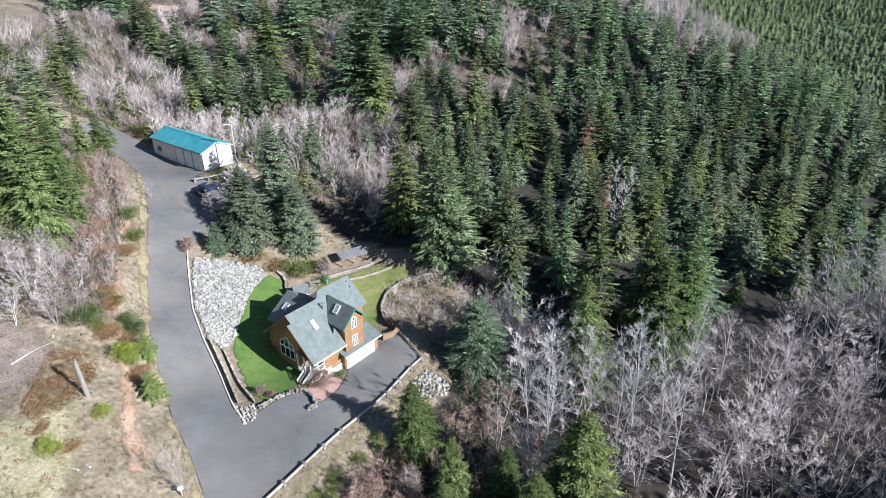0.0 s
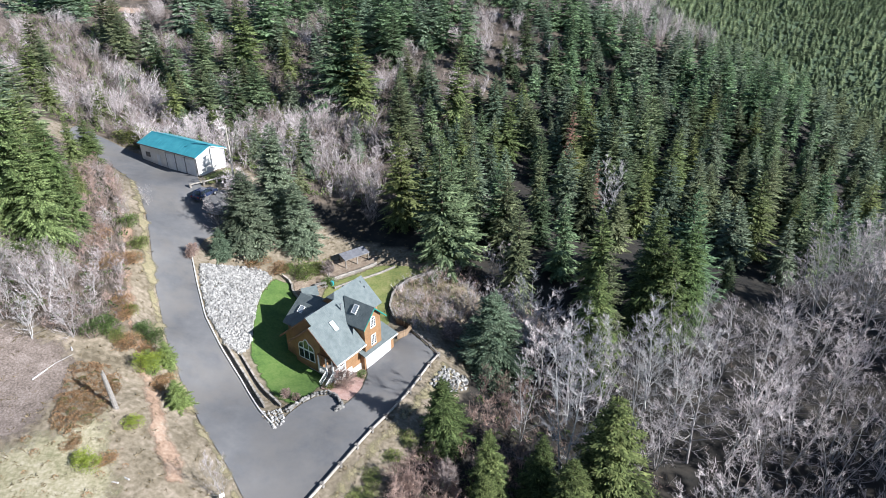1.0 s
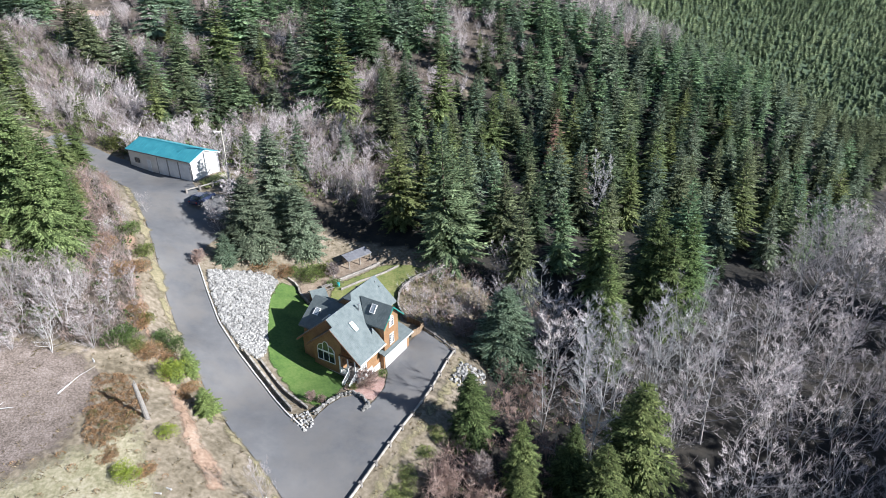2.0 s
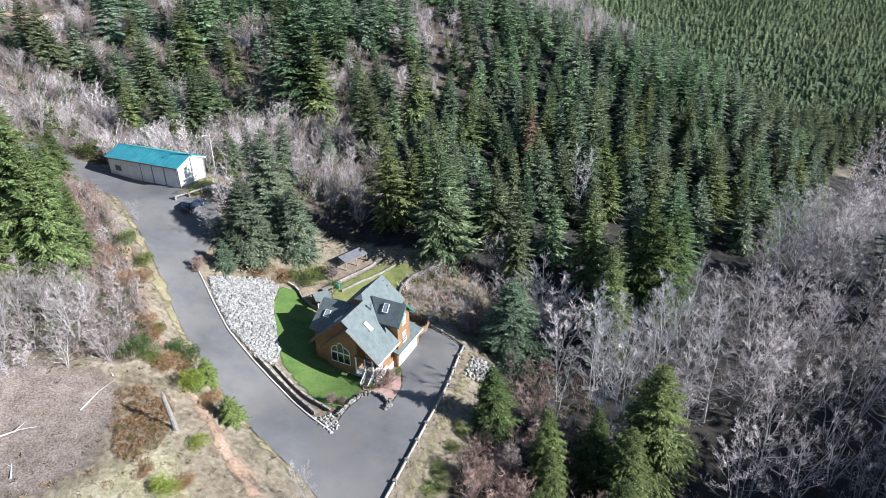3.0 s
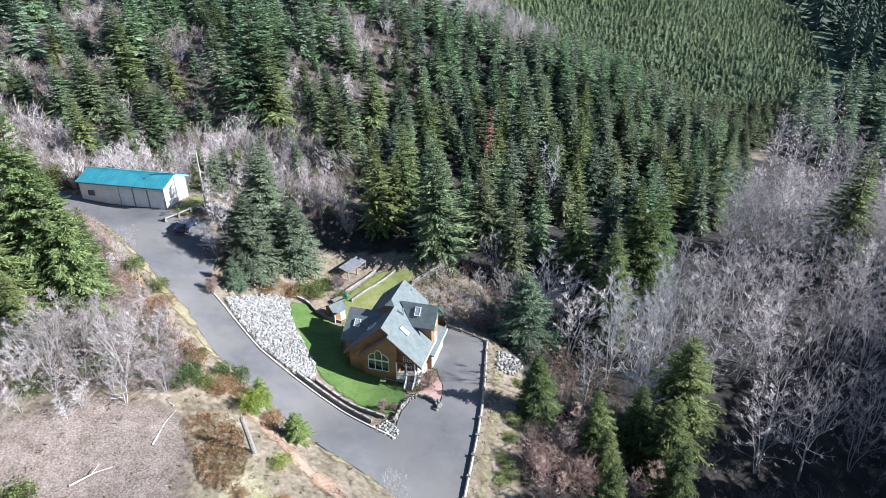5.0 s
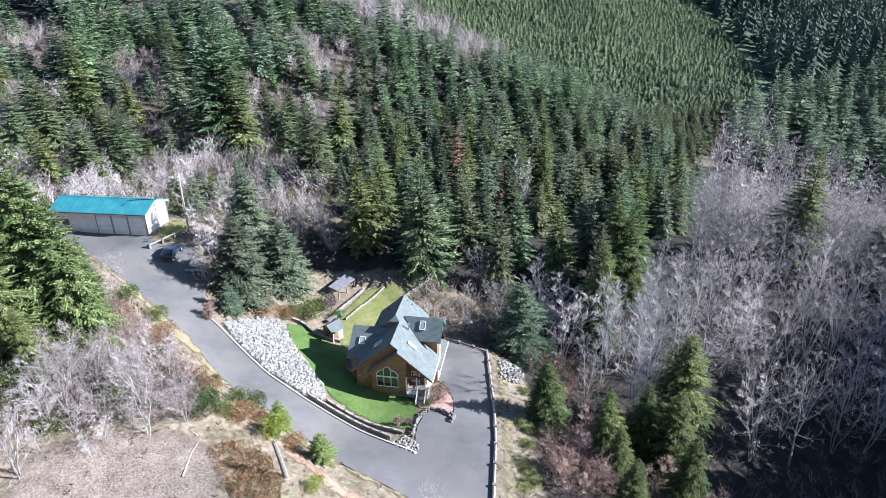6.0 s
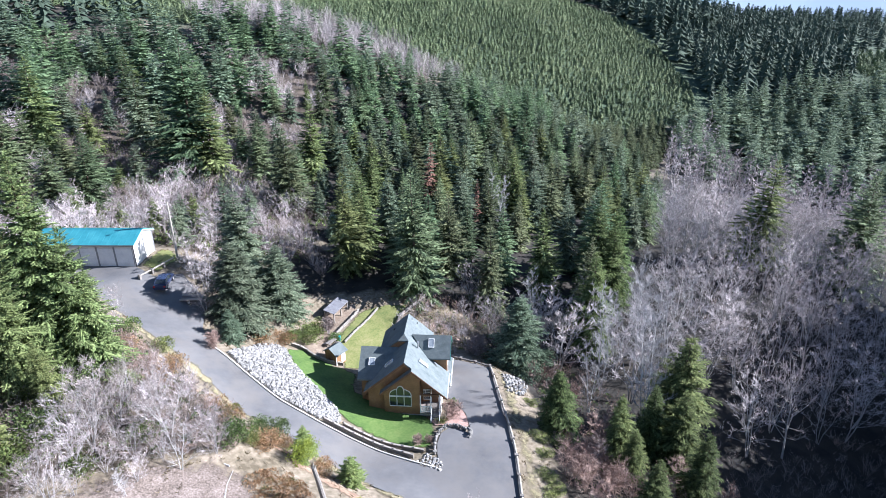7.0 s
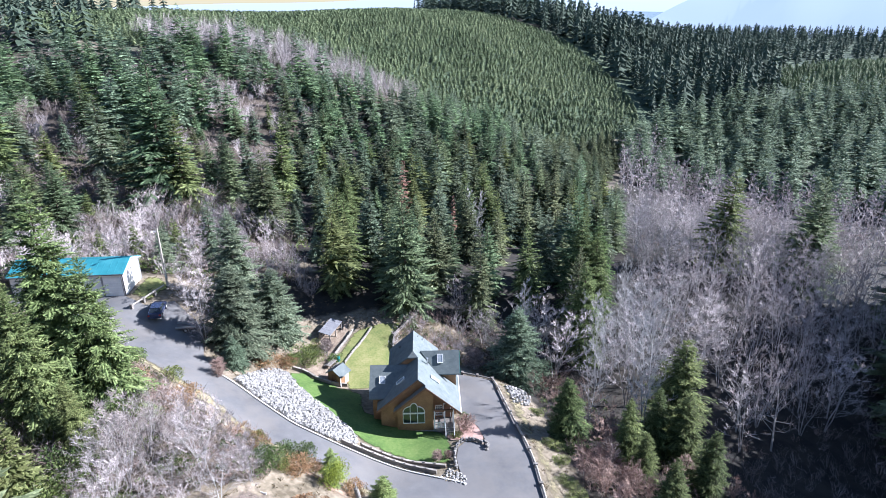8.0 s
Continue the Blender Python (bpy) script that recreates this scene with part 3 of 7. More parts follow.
clay_bank = drape("clay_bank", wobble([(-28.4, 44.4), (-30.0, 47.4), (-31.6, 50.4), (-33.4, 53.8), (-35.2, 57), (-39, 63.5), (-42, 72), (-45.2, 82), (-48, 89), (-49.3, 88.3), (-47, 81), (-44.2, 73), (-41.6, 66), (-38.9, 60.2), (-37.0, 56.4), (-35.5, 52.8), (-33.9, 49.6), (-32.3, 46.6), (-30.2, 43.6)], 0.7, 0.45, 8), 0.02, M_CLAY, "bare orange clay cut bank above the driveway", "bank", 0.6, 1.0)
verge_east = drape("verge", wobble([(-2.2, 68.4), (-6.6, 60.7), (-10.1, 54.8), (-15.2, 47), (-17, 44), (-15.6, 43.2), (-12, 48.8), (-8.4, 54.4), (-4.4, 60.4), (-0.4, 66.8)], 0.7, 0.3, 9), 0.02, M_VERGE, "mossy dry grass strip outside the log edging", "verge", 0.6, 1.2)
hill_clay = drape("clay_bank", wobble([(-108, 222), (-101, 226.5), (-90, 227), (-84, 223), (-90, 217), (-100, 217.5)], 1.2, 0.7, 15), 0.25, M_CLAY, "bare orange clay patch on the upper hillside", "bank", 1.5, 3.0)
barn_grass = drape("verge", wobble([(-41.4, 104.1), (-40, 101.3), (-35.5, 103.6), (-36, 108), (-37.6, 109)], 0.6, 0.2, 10), 0.04, M_LAWN_DRY, "mown grass patch at the end of the shop building", "verge", 0.6, 0.8)
pad = drape("clearing", wobble([(-60, 52), (-55, 45), (-48, 42), (-42, 47), (-41, 55), (-44, 59.5), (-52, 60), (-58, 58)], 0.8, 0.6, 11), 0.015, ragged(mat("dead_grass_mat", [(0.085, 0.066, 0.05), (0.18, 0.142, 0.12), (0.29, 0.24, 0.21)], 0.95, 0.7, 9, 0.9, 4, fine=0.55)), "flattened pinkish dead bracken in the clearing", "clearing", 0.8, 3.0)
lower_clearing = drape("clearing", wobble([(-50, 42), (-44, 34), (-30, 33), (-33, 42), (-35.5, 49), (-38, 52.5), (-42, 48)], 0.8, 0.6, 12), 0.012, ragged(mat("mossy_dry_grass", [(0.16, 0.15, 0.08), (0.27, 0.24, 0.15), (0.38, 0.34, 0.25)], 0.95, 0.35, 9, 0.7, 5, fine=0.5)), "mossy dry grass in the cleared slope", "clearing", 0.8, 3.0)

water = part("water", sheet(np.linspace(-3400, 3400, 9), np.linspace(-3400, 3400, 9), lambda x, y: x * 0 - 52), M_WATER, None)
tagged(water, "pale distant bay water in the haze", "water", kind="structure")


# ---- house ----
def gable_window(parent, name, c, axis, w, h, cols, rows, arch=0.0, label="white-framed window with small panes"):
    """A window on a wall: frame, glass and glazing bars. axis: 'x' faces east, 'y' faces south. c: centre of the sill line."""
    win = new(name)
    win.parent = parent
    win.matrix_basis = pose(*c, 0, 0, 90 if axis == "x" else 0)
    tagged(win, label)
    n = 10
    outline = [(-w / 2, 0), (w / 2, 0), (w / 2, h)]
    if arch:
        outline += [(w / 2 * math.cos(a), h + arch * math.sin(a)) for a in [math.pi * k / n for k in range(1, n)]]
    outline.append((-w / 2, h))
    part("pane", prism(bmesh.new(), [(x, -0.02, z) for x, z in outline], (0, 0.03, 0)), M_GLASS, win)
    bm = bmesh.new()
    t = 0.11
    ctr = Vector((0, h * .5))
    k = len(outline)
    for i in range(k):
        a, b = Vector(outline[i]), Vector(outline[(i + 1) % k])
        da, db = (a - ctr).normalized() * t, (b - ctr).normalized() * t
        prism(bm, [(a.x, -0.07, a.y), (b.x, -0.07, b.y), (b.x + db.x, -0.07, b.y + db.y), (a.x + da.x, -0.07, a.y + da.y)], (0, 0.09, 0))
    part("window_frame", bm, M_WHITE, win)
    bm = bmesh.new()
    for i in range(1, cols):
        x = -w / 2 + w * i / cols
        box(bm, x - 0.035, x + 0.035, -0.055, -0.015, 0, h + arch * math.sqrt(max(0, 1 - (2 * x / w) ** 2)) - 0.01)
    for i in range(1, rows):
        box(bm, -w / 2, w / 2, -0.05, -0.018, h * i / rows - 0.03, h * i / rows + 0.03)
    if arch and cols > 1:
        box(bm, -w / 2, w / 2, -0.05, -0.018, h - 0.03, h + 0.03)
    if cols * rows > 1:
        part("glazing_bars", bm, M_WHITE, win)
    return win


def slab(ring, t=0.2):
    return prism(bmesh.new(), ring, (0, 0, -t))


def east(x, y):
    return (x, y, 9.22 - 0.87 * x)


def west(x, y):
    return (x, y, 9.22 + 0.87 * x)


def skylight(parent, corners, lift):
    """A raised roof window lying in a roof plane."""
    a = [Vector(c) for c in corners]
    nrm = (a[1] - a[0]).cross(a[3] - a[0]).normalized()
    if nrm.z < 0:
        nrm = -nrm
    c = sum(a, Vector()) / 4
    win = new("skylight")
    win.parent = parent
    bm = bmesh.new()
    for i in range(4):
        p, q = a[i], a[(i + 1) % 4]
        prism(bm, [p, q, q + (c - q) * 0.16, p + (c - p) * 0.16], nrm * lift)
    part("skylight_frame", bm, M_WHITE, win)
    part("pane", prism(bmesh.new(), [p + (c - p) * 0.14 for p in a], nrm * (lift * 0.8)), M_SKYLIGHT, win)
    return tagged(win, "white-framed raised skylight")


def build_house():
    h = thing("house", pose(-19.66, 65.31, 0, 0, 0, -39), "cedar-sided two-storey house with grey-green shingle roofs beside the driveway", "house")
    Z0 = -1.2
    # walls
    part("main_wall", prism(bmesh.new(), [(-4.8, 1.85, Z0), (4.4, 1.85, Z0), (4.4, 1.85, 5.2), (0, 1.85, 9.0), (-4.8, 1.85, 4.85)], (0, 3.6, 0)), M_CEDAR, h)
    part("front_wall", prism(bmesh.new(), [(-4.8, 0.6, Z0), (1.9, 0.6, Z0), (1.9, 0.6, 7.35), (0, 0.6, 9.0), (-4.8, 0.6, 4.85)], (0, 1.25, 0)), M_CEDAR, h)
    part("bay_wall", prism(bmesh.new(), [(-2.7, 0.15, Z0), (1.88, 0.15, Z0), (1.88, 0.15, 7.35), (0.94, 0.15, 8.18), (-2.7, 0.15, 5.0)], (0, 0.45, 0)), M_CEDAR, h)
    part("rear_wall", prism(bmesh.new(), [(-3.5, 5.45, Z0), (2.3, 5.45, Z0), (2.3, 5.45, 7.0), (-0.66, 5.45, 9.55), (-3.5, 5.45, 7.15)], (0, 5.4, 0)), M_CEDAR, h)
    part("wing_wall", prism(bmesh.new(), [(-5.9, 2.0, Z0), (-5.9, 8.0, Z0), (-5.9, 8.0, 5.95), (-5.9, 5.3, 7.85), (-5.9, 2.0, 5.55)], (3.0, 0, 0)), M_CEDAR, h)
    part("dormer_wall", prism(bmesh.new(), [(5.0, 5.1, Z0), (5.0, 8.3, Z0), (5.0, 8.3, 7.4), (5.0, 6.7, 9.0), (5.0, 5.1, 7.4)], (-3.5, 0, 0)), M_CEDAR, h)
    part("garage_wall", boxm(3.0, 5.06, 4.7, 10.7, Z0, 2.72), M_CEDAR, h)
    part("foundation", boxm(-4.9, 4.5, 0.1, 5.4, Z0, 1.35), M_CONCRETE, h, "grey concrete foundation")
    # roofs
    part("roof", slab([east(0, 0), east(0.94, 0), east(0.94, -0.55), east(5.35, -0.55), east(5.35, 4.9), east(2.8, 4.9), east(2.8, 11.25), east(-0.66, 11.25), east(-0.66, 5.86), east(0, 5.1)]), M_SHINGLE, h)
    part("roof", slab([west(0, 0), west(0, 5.4), west(-5.3, 5.4), west(-5.3, 0)]), M_SHINGLE, h)
    part("roof", slab([(0.94, -0.55, 8.40), (0.94, 0.25, 8.40), (-3.15, 0.25, 4.84), (-3.15, -0.55, 4.84)]), M_SHINGLE, h)
    part("roof", slab([(-6.35, 1.55, 5.44), (-4.2, 1.55, 5.44), (-1.2, 5.3, 8.07), (-6.35, 5.3, 8.07)]), M_SHINGLE, h)
    part("roof", slab([(-6.35, 5.3, 8.07), (-1.2, 5.3, 8.07), (-1.2, 8.4, 5.9), (-6.35, 8.4, 5.9)]), M_SHINGLE, h)
    part("roof", slab([(-0.66, 5.86, 9.794), (-0.66, 11.25, 9.794), (-4.05, 11.25, 6.88), (-4.05, 5.7, 6.88), (-1.4, 5.2, 9.16)]), M_SHINGLE, h)
    part("roof", slab([(-0.66, 5.86, 9.80), (0, 5.08, 9.24), (-1.4, 5.08, 9.20)], 0.15), M_SHINGLE, h)
    part("roof", slab([(0.3, 6.7, 9.25), (5.5, 6.7, 9.25), (5.5, 4.5, 6.98), (2.5, 4.5, 6.98)], 0.18), M_SHINGLE, h)
    part("roof", slab([(0.3, 6.7, 9.25), (2.5, 8.9, 6.98), (5.5, 8.9, 6.98), (5.5, 6.7, 9.25)], 0.18), M_SHINGLE, h)
    part("garage_roof", slab([(2.6, 4.35, 3.72), (5.52, 4.35, 2.86), (5.52, 11.1, 2.86), (2.6, 11.1, 3.72)], 0.16), M_SHINGLE, h)
    # fascia boards
    bm = bmesh.new()
    prism(bm, [(5.505, 6.7, 9.22), (5.505, 8.95, 6.92), (5.505, 8.95, 6.72), (5.505, 6.7, 9.0)], (0.05, 0, 0))
    prism(bm, [(5.505, 6.7, 9.22), (5.505, 4.45, 6.92), (5.505, 4.45, 6.72), (5.505, 6.7, 9.0)], (0.05, 0, 0))
    part("fascia", bm, M_GREENTRIM, h, "teal-green fascia board")
    bm = bmesh.new()
    prism(bm, [(0, -0.005, 9.2), (-5.35, -0.005, 4.55), (-5.35, -0.005, 4.25), (0, -0.005, 8.9)], (0, -0.05, 0))
    prism(bm, [(0.94, -0.555, 8.36), (-3.18, -0.555, 4.78), (-3.18, -0.555, 4.5), (0.94, -0.555, 8.08)], (0, -0.05, 0))
    prism(bm, [(0.94, -0.555, 8.36), (5.38, -0.555, 4.5), (5.38, -0.555, 4.22), (0.94, -0.555, 8.08)], (0, -0.05, 0))
    part("fascia", bm, M_CEDAR_DARK, h, "dark-stained rake board")
    part("gutter", boxm(5.355, 5.47, -0.55, 4.9, 4.40, 4.54), M_WHITE, h, "white eave gutter")
    part("gutter", boxm(5.53, 5.63, 4.35, 11.1, 2.66, 2.80), M_WHITE, h, "white eave gutter")
    # soffit and posts of the porch
    part("porch_beam", boxm(1.9, 4.55, -0.40, -0.22, 4.55, 4.85), M_CEDAR_DARK, h)
    part("porch_floor", boxm(1.9, 4.55, -0.5, 1.85, 1.95, 2.1), M_TIMBER, h)
    part("porch_skirt", boxm(4.44, 4.52, -0.5, 2.9, 0.6, 1.95), M_WHITE, h, "white lattice porch skirt")
    for x, y in ((2.0, -0.4), (3.3, -0.4), (4.42, -0.4), (4.42, 0.7), (4.42, 1.78)):
        part("porch_post", boxm(x - 0.07, x + 0.07, y - 0.07, y + 0.07, 2.1, 4.7 if x < 4 else 5.0), M_WHITE, h)

    def rail_run(p, q, n):
        bm = bmesh.new()
        p, q = Vector(p), Vector(q)
        d = (q - p)
        side = Vector((-d.y, d.x, 0)).normalized() * 0.04
        for z in (0.12, 0.9):
            o = Vector((0, 0, z))
            prism(bm, [p + o - side, q + o - side, q + o + side, p + o + side], (0, 0, 0.08))
        for k in range(n):
            c = p.lerp(q, (k + 0.5) / n)
            box(bm, c.x - 0.025, c.x + 0.025, c.y - 0.025, c.y + 0.025, c.z + 0.2, c.z + 0.9)
        return part("railing", bm, M_WHITE, h, "white porch railing")
    rail_run((4.42, -0.4, 2.1), (4.42, 1.8, 2.1), 14)
    rail_run((2.0, -0.42, 2.1), (3.3, -0.42, 2.1), 9)
    rail_run((3.42, -1.9, 1.15), (3.42, -0.5, 2.1), 8)
    rail_run((4.5, -1.9, 1.15), (4.5, -0.5, 2.1), 8)
    for i in range(6):
        part("step", boxm(3.45, 4.48, -1.75 + 0.22 * i, -1.5 + 0.22 * i, 1.1 + 0.155 * i, 1.16 + 0.155 * i), M_PALE_LOG, h, "worn wooden step")
    bm = bmesh.new()
    for x in (3.40, 4.50):
        prism(bm, [(x, -1.85, 0.9), (x, -0.45, 1.9), (x, -0.45, 1.6), (x, -1.85, 0.6)], (0.06, 0, 0))
    part("stair_stringer", bm, M_CEDAR_DARK, h)
    # front window group: three lower lights, arched lights over them
    for i, x in enumerate((-1.53, -0.6, 0.33)):
        gable_window(h, "window", (x, 0.13, 2.65), "y", 0.84, 1.35, 1, 1)
    gable_window(h, "window", (-0.6, 0.13, 4.2), "y", 0.84, 0.75, 1, 1, arch=0.62, label="white-framed arched window")
    for s in (-1, 1):
        win = new("window")
        win.parent = h
        win.matrix_basis = pose(-0.6 + s * 0.93, 0.13, 4.2)
        tagged(win, "white-framed quarter-round window")
        arc = [(-0.42 * s, 0), (0.42 * s, 0)] + [(s * (-0.42 + 0.84 * math.cos(a)), 0.86 * math.sin(a)) for a in (0.4, 0.8, 1.2)] + [(-0.42 * s, 0.9)]
        part("pane", prism(bmesh.new(), [(x, -0.02, z) for x, z in arc], (0, 0.03, 0)), M_GLASS, win)
        bm = bmesh.new()
        for i in range(len(arc)):
            a, b = Vector(arc[i]), Vector(arc[(i + 1) % len(arc)])
            c = Vector((-0.1 * s, 0.38))
            a2, b2 = a + (a - c).normalized() * 0.1, b + (b - c).normalized() * 0.1
            prism(bm, [(a.x, -0.07, a.y), (b.x, -0.07, b.y), (b2.x, -0.07, b2.y), (a2.x, -0.07, a2.y)], (0, 0.09, 0))
        part("window_frame", bm, M_WHITE, win)
    gable_window(h, "window", (2.62, 1.83, 2.55), "y", 0.8, 1.4, 3, 4, label="white-gridded porch window")
    d = part("front_door", boxm(3.25, 4.1, 1.78, 1.86, 2.1, 4.15, 0.02), M_CEDAR_DARK, h, "dark-stained wooden front door")
    part("door_frame", boxm(3.17, 4.18, 1.80, 1.855, 2.1, 4.23), M_WHITE, d)
    gable_window(h, "window", (5.02, 6.7, 6.15), "x", 0.85, 1.05, 3, 3, arch=0.42, label="white-gridded arched gable window")
    gable_window(h, "window", (5.02, 6.7, 3.45), "x", 0.85, 1.4, 3, 4, label="white-gridded upper window")
    gable_window(h, "window", (4.42, 3.4, 3.7), "x", 0.7, 0.5, 2, 1)
    # garage door with its panels
    g = new("garage_door")
    g.parent = h
    tagged(g, "white panelled double garage door")
    part("door_leaf", boxm(5.07, 5.11, 5.1, 9.85, 0.05, 2.25), M_DOORWHITE, g)
    for r in range(4):
        for c in range(8):
            y, z = 5.16 + c * 0.586, 0.12 + r * 0.54
            part("panel", boxm(5.112, 5.135, y, y + 0.5, z, z + 0.43, 0.015), M_DOORWHITE, g)
    bm = bmesh.new()
    box(bm, 5.07, 5.15, 4.95, 5.09, 0, 2.4)
    box(bm, 5.07, 5.15, 9.86, 10.0, 0, 2.4)
    box(bm, 5.07, 5.15, 5.09, 9.86, 2.26, 2.4)
    part("door_frame", bm, M_WHITE, g)
    # roof windows, vents
    skylight(h, [east(1.6, 2.3), east(2.65, 2.3), east(2.65, 2.95), east(1.6, 2.95)], 0.16)
    skylight(h, [west(-1.75, 2.3), west(-2.75, 2.3), west(-2.75, 2.95), west(-1.75, 2.95)], 0.16)
    skylight(h, [(-5.1, 3.15, 6.565), (-4.3, 3.15, 6.565), (-4.3, 4.0, 7.16), (-5.1, 4.0, 7.16)], 0.16)
    skylight(h, [(2.55, 5.5, 8.01), (3.3, 5.5, 8.01), (3.3, 6.35, 8.89), (2.55, 6.35, 8.89)], 0.16)
    part("vent_pipe", tube(tube(bmesh.new(), (1.22, 5.05, 8.0), (1.22, 5.05, 9.0), 0.09, 0.09, 10), (1.22, 5.05, 9.0), (1.22, 5.05, 9.14), 0.15, 0.15, 10), M_GALV, h, "galvanised flue pipe")
    for x in (0.0, 0.65):
        part("roof_vent", tube(bmesh.new(), (x, 10.45, 9.1 - 0.87 * x), (x, 10.45, 9.55 - 0.87 * x), 0.06, 0.06, 8), M_GALV, h)
    part("roof_vent", boxm(-2.6, -2.35, 9.3, 9.55, 8.0, 8.4), M_DARKTRIM, h)
    part("ridge_cap", prism(prism(bmesh.new(), [(-0.14, 0, 9.11), (0, 0, 9.25), (0.14, 0, 9.13)], (0, 5.1, 0)), [(-0.8, 5.86, 9.69), (-0.66, 5.86, 9.83), (-0.5, 5.86, 9.68)], (0, 5.39, 0)), M_SHINGLE, h)
    return h


house = build_house()


# ---- shop building with the teal roof ----
def build_shop():
    b = thing("shop_building", pose(-54.25, 113.0, 13.9, 0, 0, -36.2), "long off-white metal shop building with a teal roof", "building")
    L, W, E, R = 15.3, 6.2, 3.35, 4.65
    part("wall", prism(bmesh.new(), [(0, 0, -1.0), (0, W, -1.0), (0, W, E), (0, W / 2, R - 0.12), (0, 0, E)], (L, 0, 0)), M_STEEL_WALL, b)
    part("roof", slab([(-0.25, -0.3, E + 0.02), (L + 0.3, -0.3, E + 0.02), (L + 0.3, W / 2, R), (-0.25, W / 2, R)], 0.1), M_STEEL_ROOF, b)
    part("roof", slab([(-0.25, W + 0.3, E + 0.02), (-0.25, W / 2, R), (L + 0.3, W / 2, R), (L + 0.3, W + 0.3, E + 0.02)], 0.1), M_STEEL_ROOF, b)
    k = (R - E - 0.02) / (W / 2 + 0.3)
    for i in range(18):
        x = -0.1 + i * 0.895
        for s in (0, 1):
            y0, y1 = (-0.3, W / 2) if s == 0 else (W + 0.3, W / 2)
            part("roof_rib", prism(bmesh.new(), [(x, y0, E + 0.02), (x + 0.05, y0, E + 0.02), (x + 0.05, y1, R), (x, y1, R)], (0, 0, 0.018)), M_STEEL_ROOF, b)
    part("ridge_cap", prism(bmesh.new(), [(-0.25, W / 2 - 0.22, R - 0.06), (-0.25, W / 2, R + 0.07), (-0.25, W / 2 + 0.22, R - 0.06)], (L + 0.55, 0, 0)), M_STEEL_ROOF, b)
    for x, w in ((7.35, 2.35), (9.95, 2.35), (12.55, 2.5)):
        d = part("garage_door", boxm(x, x + w, -0.05, 0.01, -0.2, 2.75), M_DOORWHITE, b, "white sectional garage door")
        for r in range(4):
            part("panel", boxm(x + 0.06, x + w - 0.06, -0.075, -0.052, -0.12 + r * 0.72, 0.54 + r * 0.72, 0.015), M_DOORWHITE, d)
        part("door_jamb", boxm(x - 0.12, x - 0.003, -0.09, -0.005, -0.2, 2.9), M_DOORGAP, d)
        part("door_jamb", boxm(x + w + 0.003, x + w + 0.12, -0.09, -0.005, -0.2, 2.9), M_DOORGAP, d)
    d = part("side_door", boxm(4.6, 5.5, -0.05, 0.01, -0.1, 2.05), M_DOORWHITE, b, "white side door")
    part("door_handle", tube(bmesh.new(), (5.38, -0.05, 0.95), (5.38, -0.12, 0.95), 0.035, 0.035), M_GALV, d)
    w = new("window")
    w.parent = b
    part("pane", boxm(1.6, 2.6, -0.03, 0.01, 1.2, 1.9), M_GLASS, w)
    bm = bmesh.new()
    for q in ((1.5, 2.7, 1.1, 1.2), (1.5, 2.7, 1.9, 2.0), (1.5, 1.6, 1.2, 1.9), (2.6, 2.7, 1.2, 1.9)):
        box(bm, q[0], q[1], -0.05, 0.0, q[2], q[3])
    part("window_frame", bm, M_DARKTRIM, w)
    for x in (-0.03, L - 0.1):
        part("corner_trim", boxm(x, x + 0.13, -0.03, 0.1, -1, E - 0.1), M_DARKTRIM, b)
    part("corner_trim", boxm(L - 0.1, L + 0.03, W - 0.1, W + 0.03, -1, E - 0.1), M_DARKTRIM, b)
    for y, z0, z1, y2 in ((-0.3, E - 0.12, R - 0.1, W / 2), (W + 0.3, E - 0.12, R - 0.1, W / 2)):
        part("fascia", prism(bmesh.new(), [(L + 0.302, y, z0), (L + 0.302, y2, z1), (L + 0.302, y2, z1 - 0.12), (L + 0.302, y, z0 - 0.12)], (0.04, 0, 0)), M_WHITE, b)
    part("gutter", boxm(-0.25, L + 0.3, -0.42, -0.305, E - 0.12, E), M_DARKTRIM, b, "dark eave gutter")
    part("downpipe", boxm(L + 0.035, L + 0.12, W - 0.35, W - 0.25, -0.6, E - 0.1), M_GALV, b)
    return b


shop = build_shop()


# ---- yard structures ----
def build_garden_shed():
    s = thing("garden_shed", pose(-21.6, 81.4, gz(-21.5, 82), 0, 0, -70), "small cedar garden shed with a grey-green gable roof on the lawn", "shed")
    part("wall", prism(bmesh.new(), [(-1.1, -0.9, -0.4), (1.1, -0.9, -0.4), (1.1, -0.9, 1.75), (0, -0.9, 2.45), (-1.1, -0.9, 1.75)], (0, 1.9, 0)), M_CEDAR, s)
    part("roof", slab([(0, -1.15, 2.6), (1.4, -1.15, 1.7), (1.4, 1.25, 1.7), (0, 1.25, 2.6)], 0.08), M_SHINGLE, s)
    part("roof", slab([(0, -1.15, 2.6), (0, 1.25, 2.6), (-1.4, 1.25, 1.7), (-1.4, -1.15, 1.7)], 0.08), M_SHINGLE, s)
    d = part("door", boxm(-0.4, 0.4, -0.95, -0.905, 0, 1.7), M_CEDAR_DARK, s)
    part("door_handle", tube(bmesh.new(), (0.3, -0.95, 0.9), (0.3, -1.02, 0.9), 0.03, 0.03), M_GALV, d)
    part("corner_trim", boxm(1.08, 1.14, -0.94, -0.82, -0.4, 1.7), M_WHITE, s)
    part("side_panel", boxm(1.105, 1.13, 0.1, 0.92, 0.0, 1.66), M_WHITE, s, "whitewashed side panel")
    return s


garden_shed = build_garden_shed()


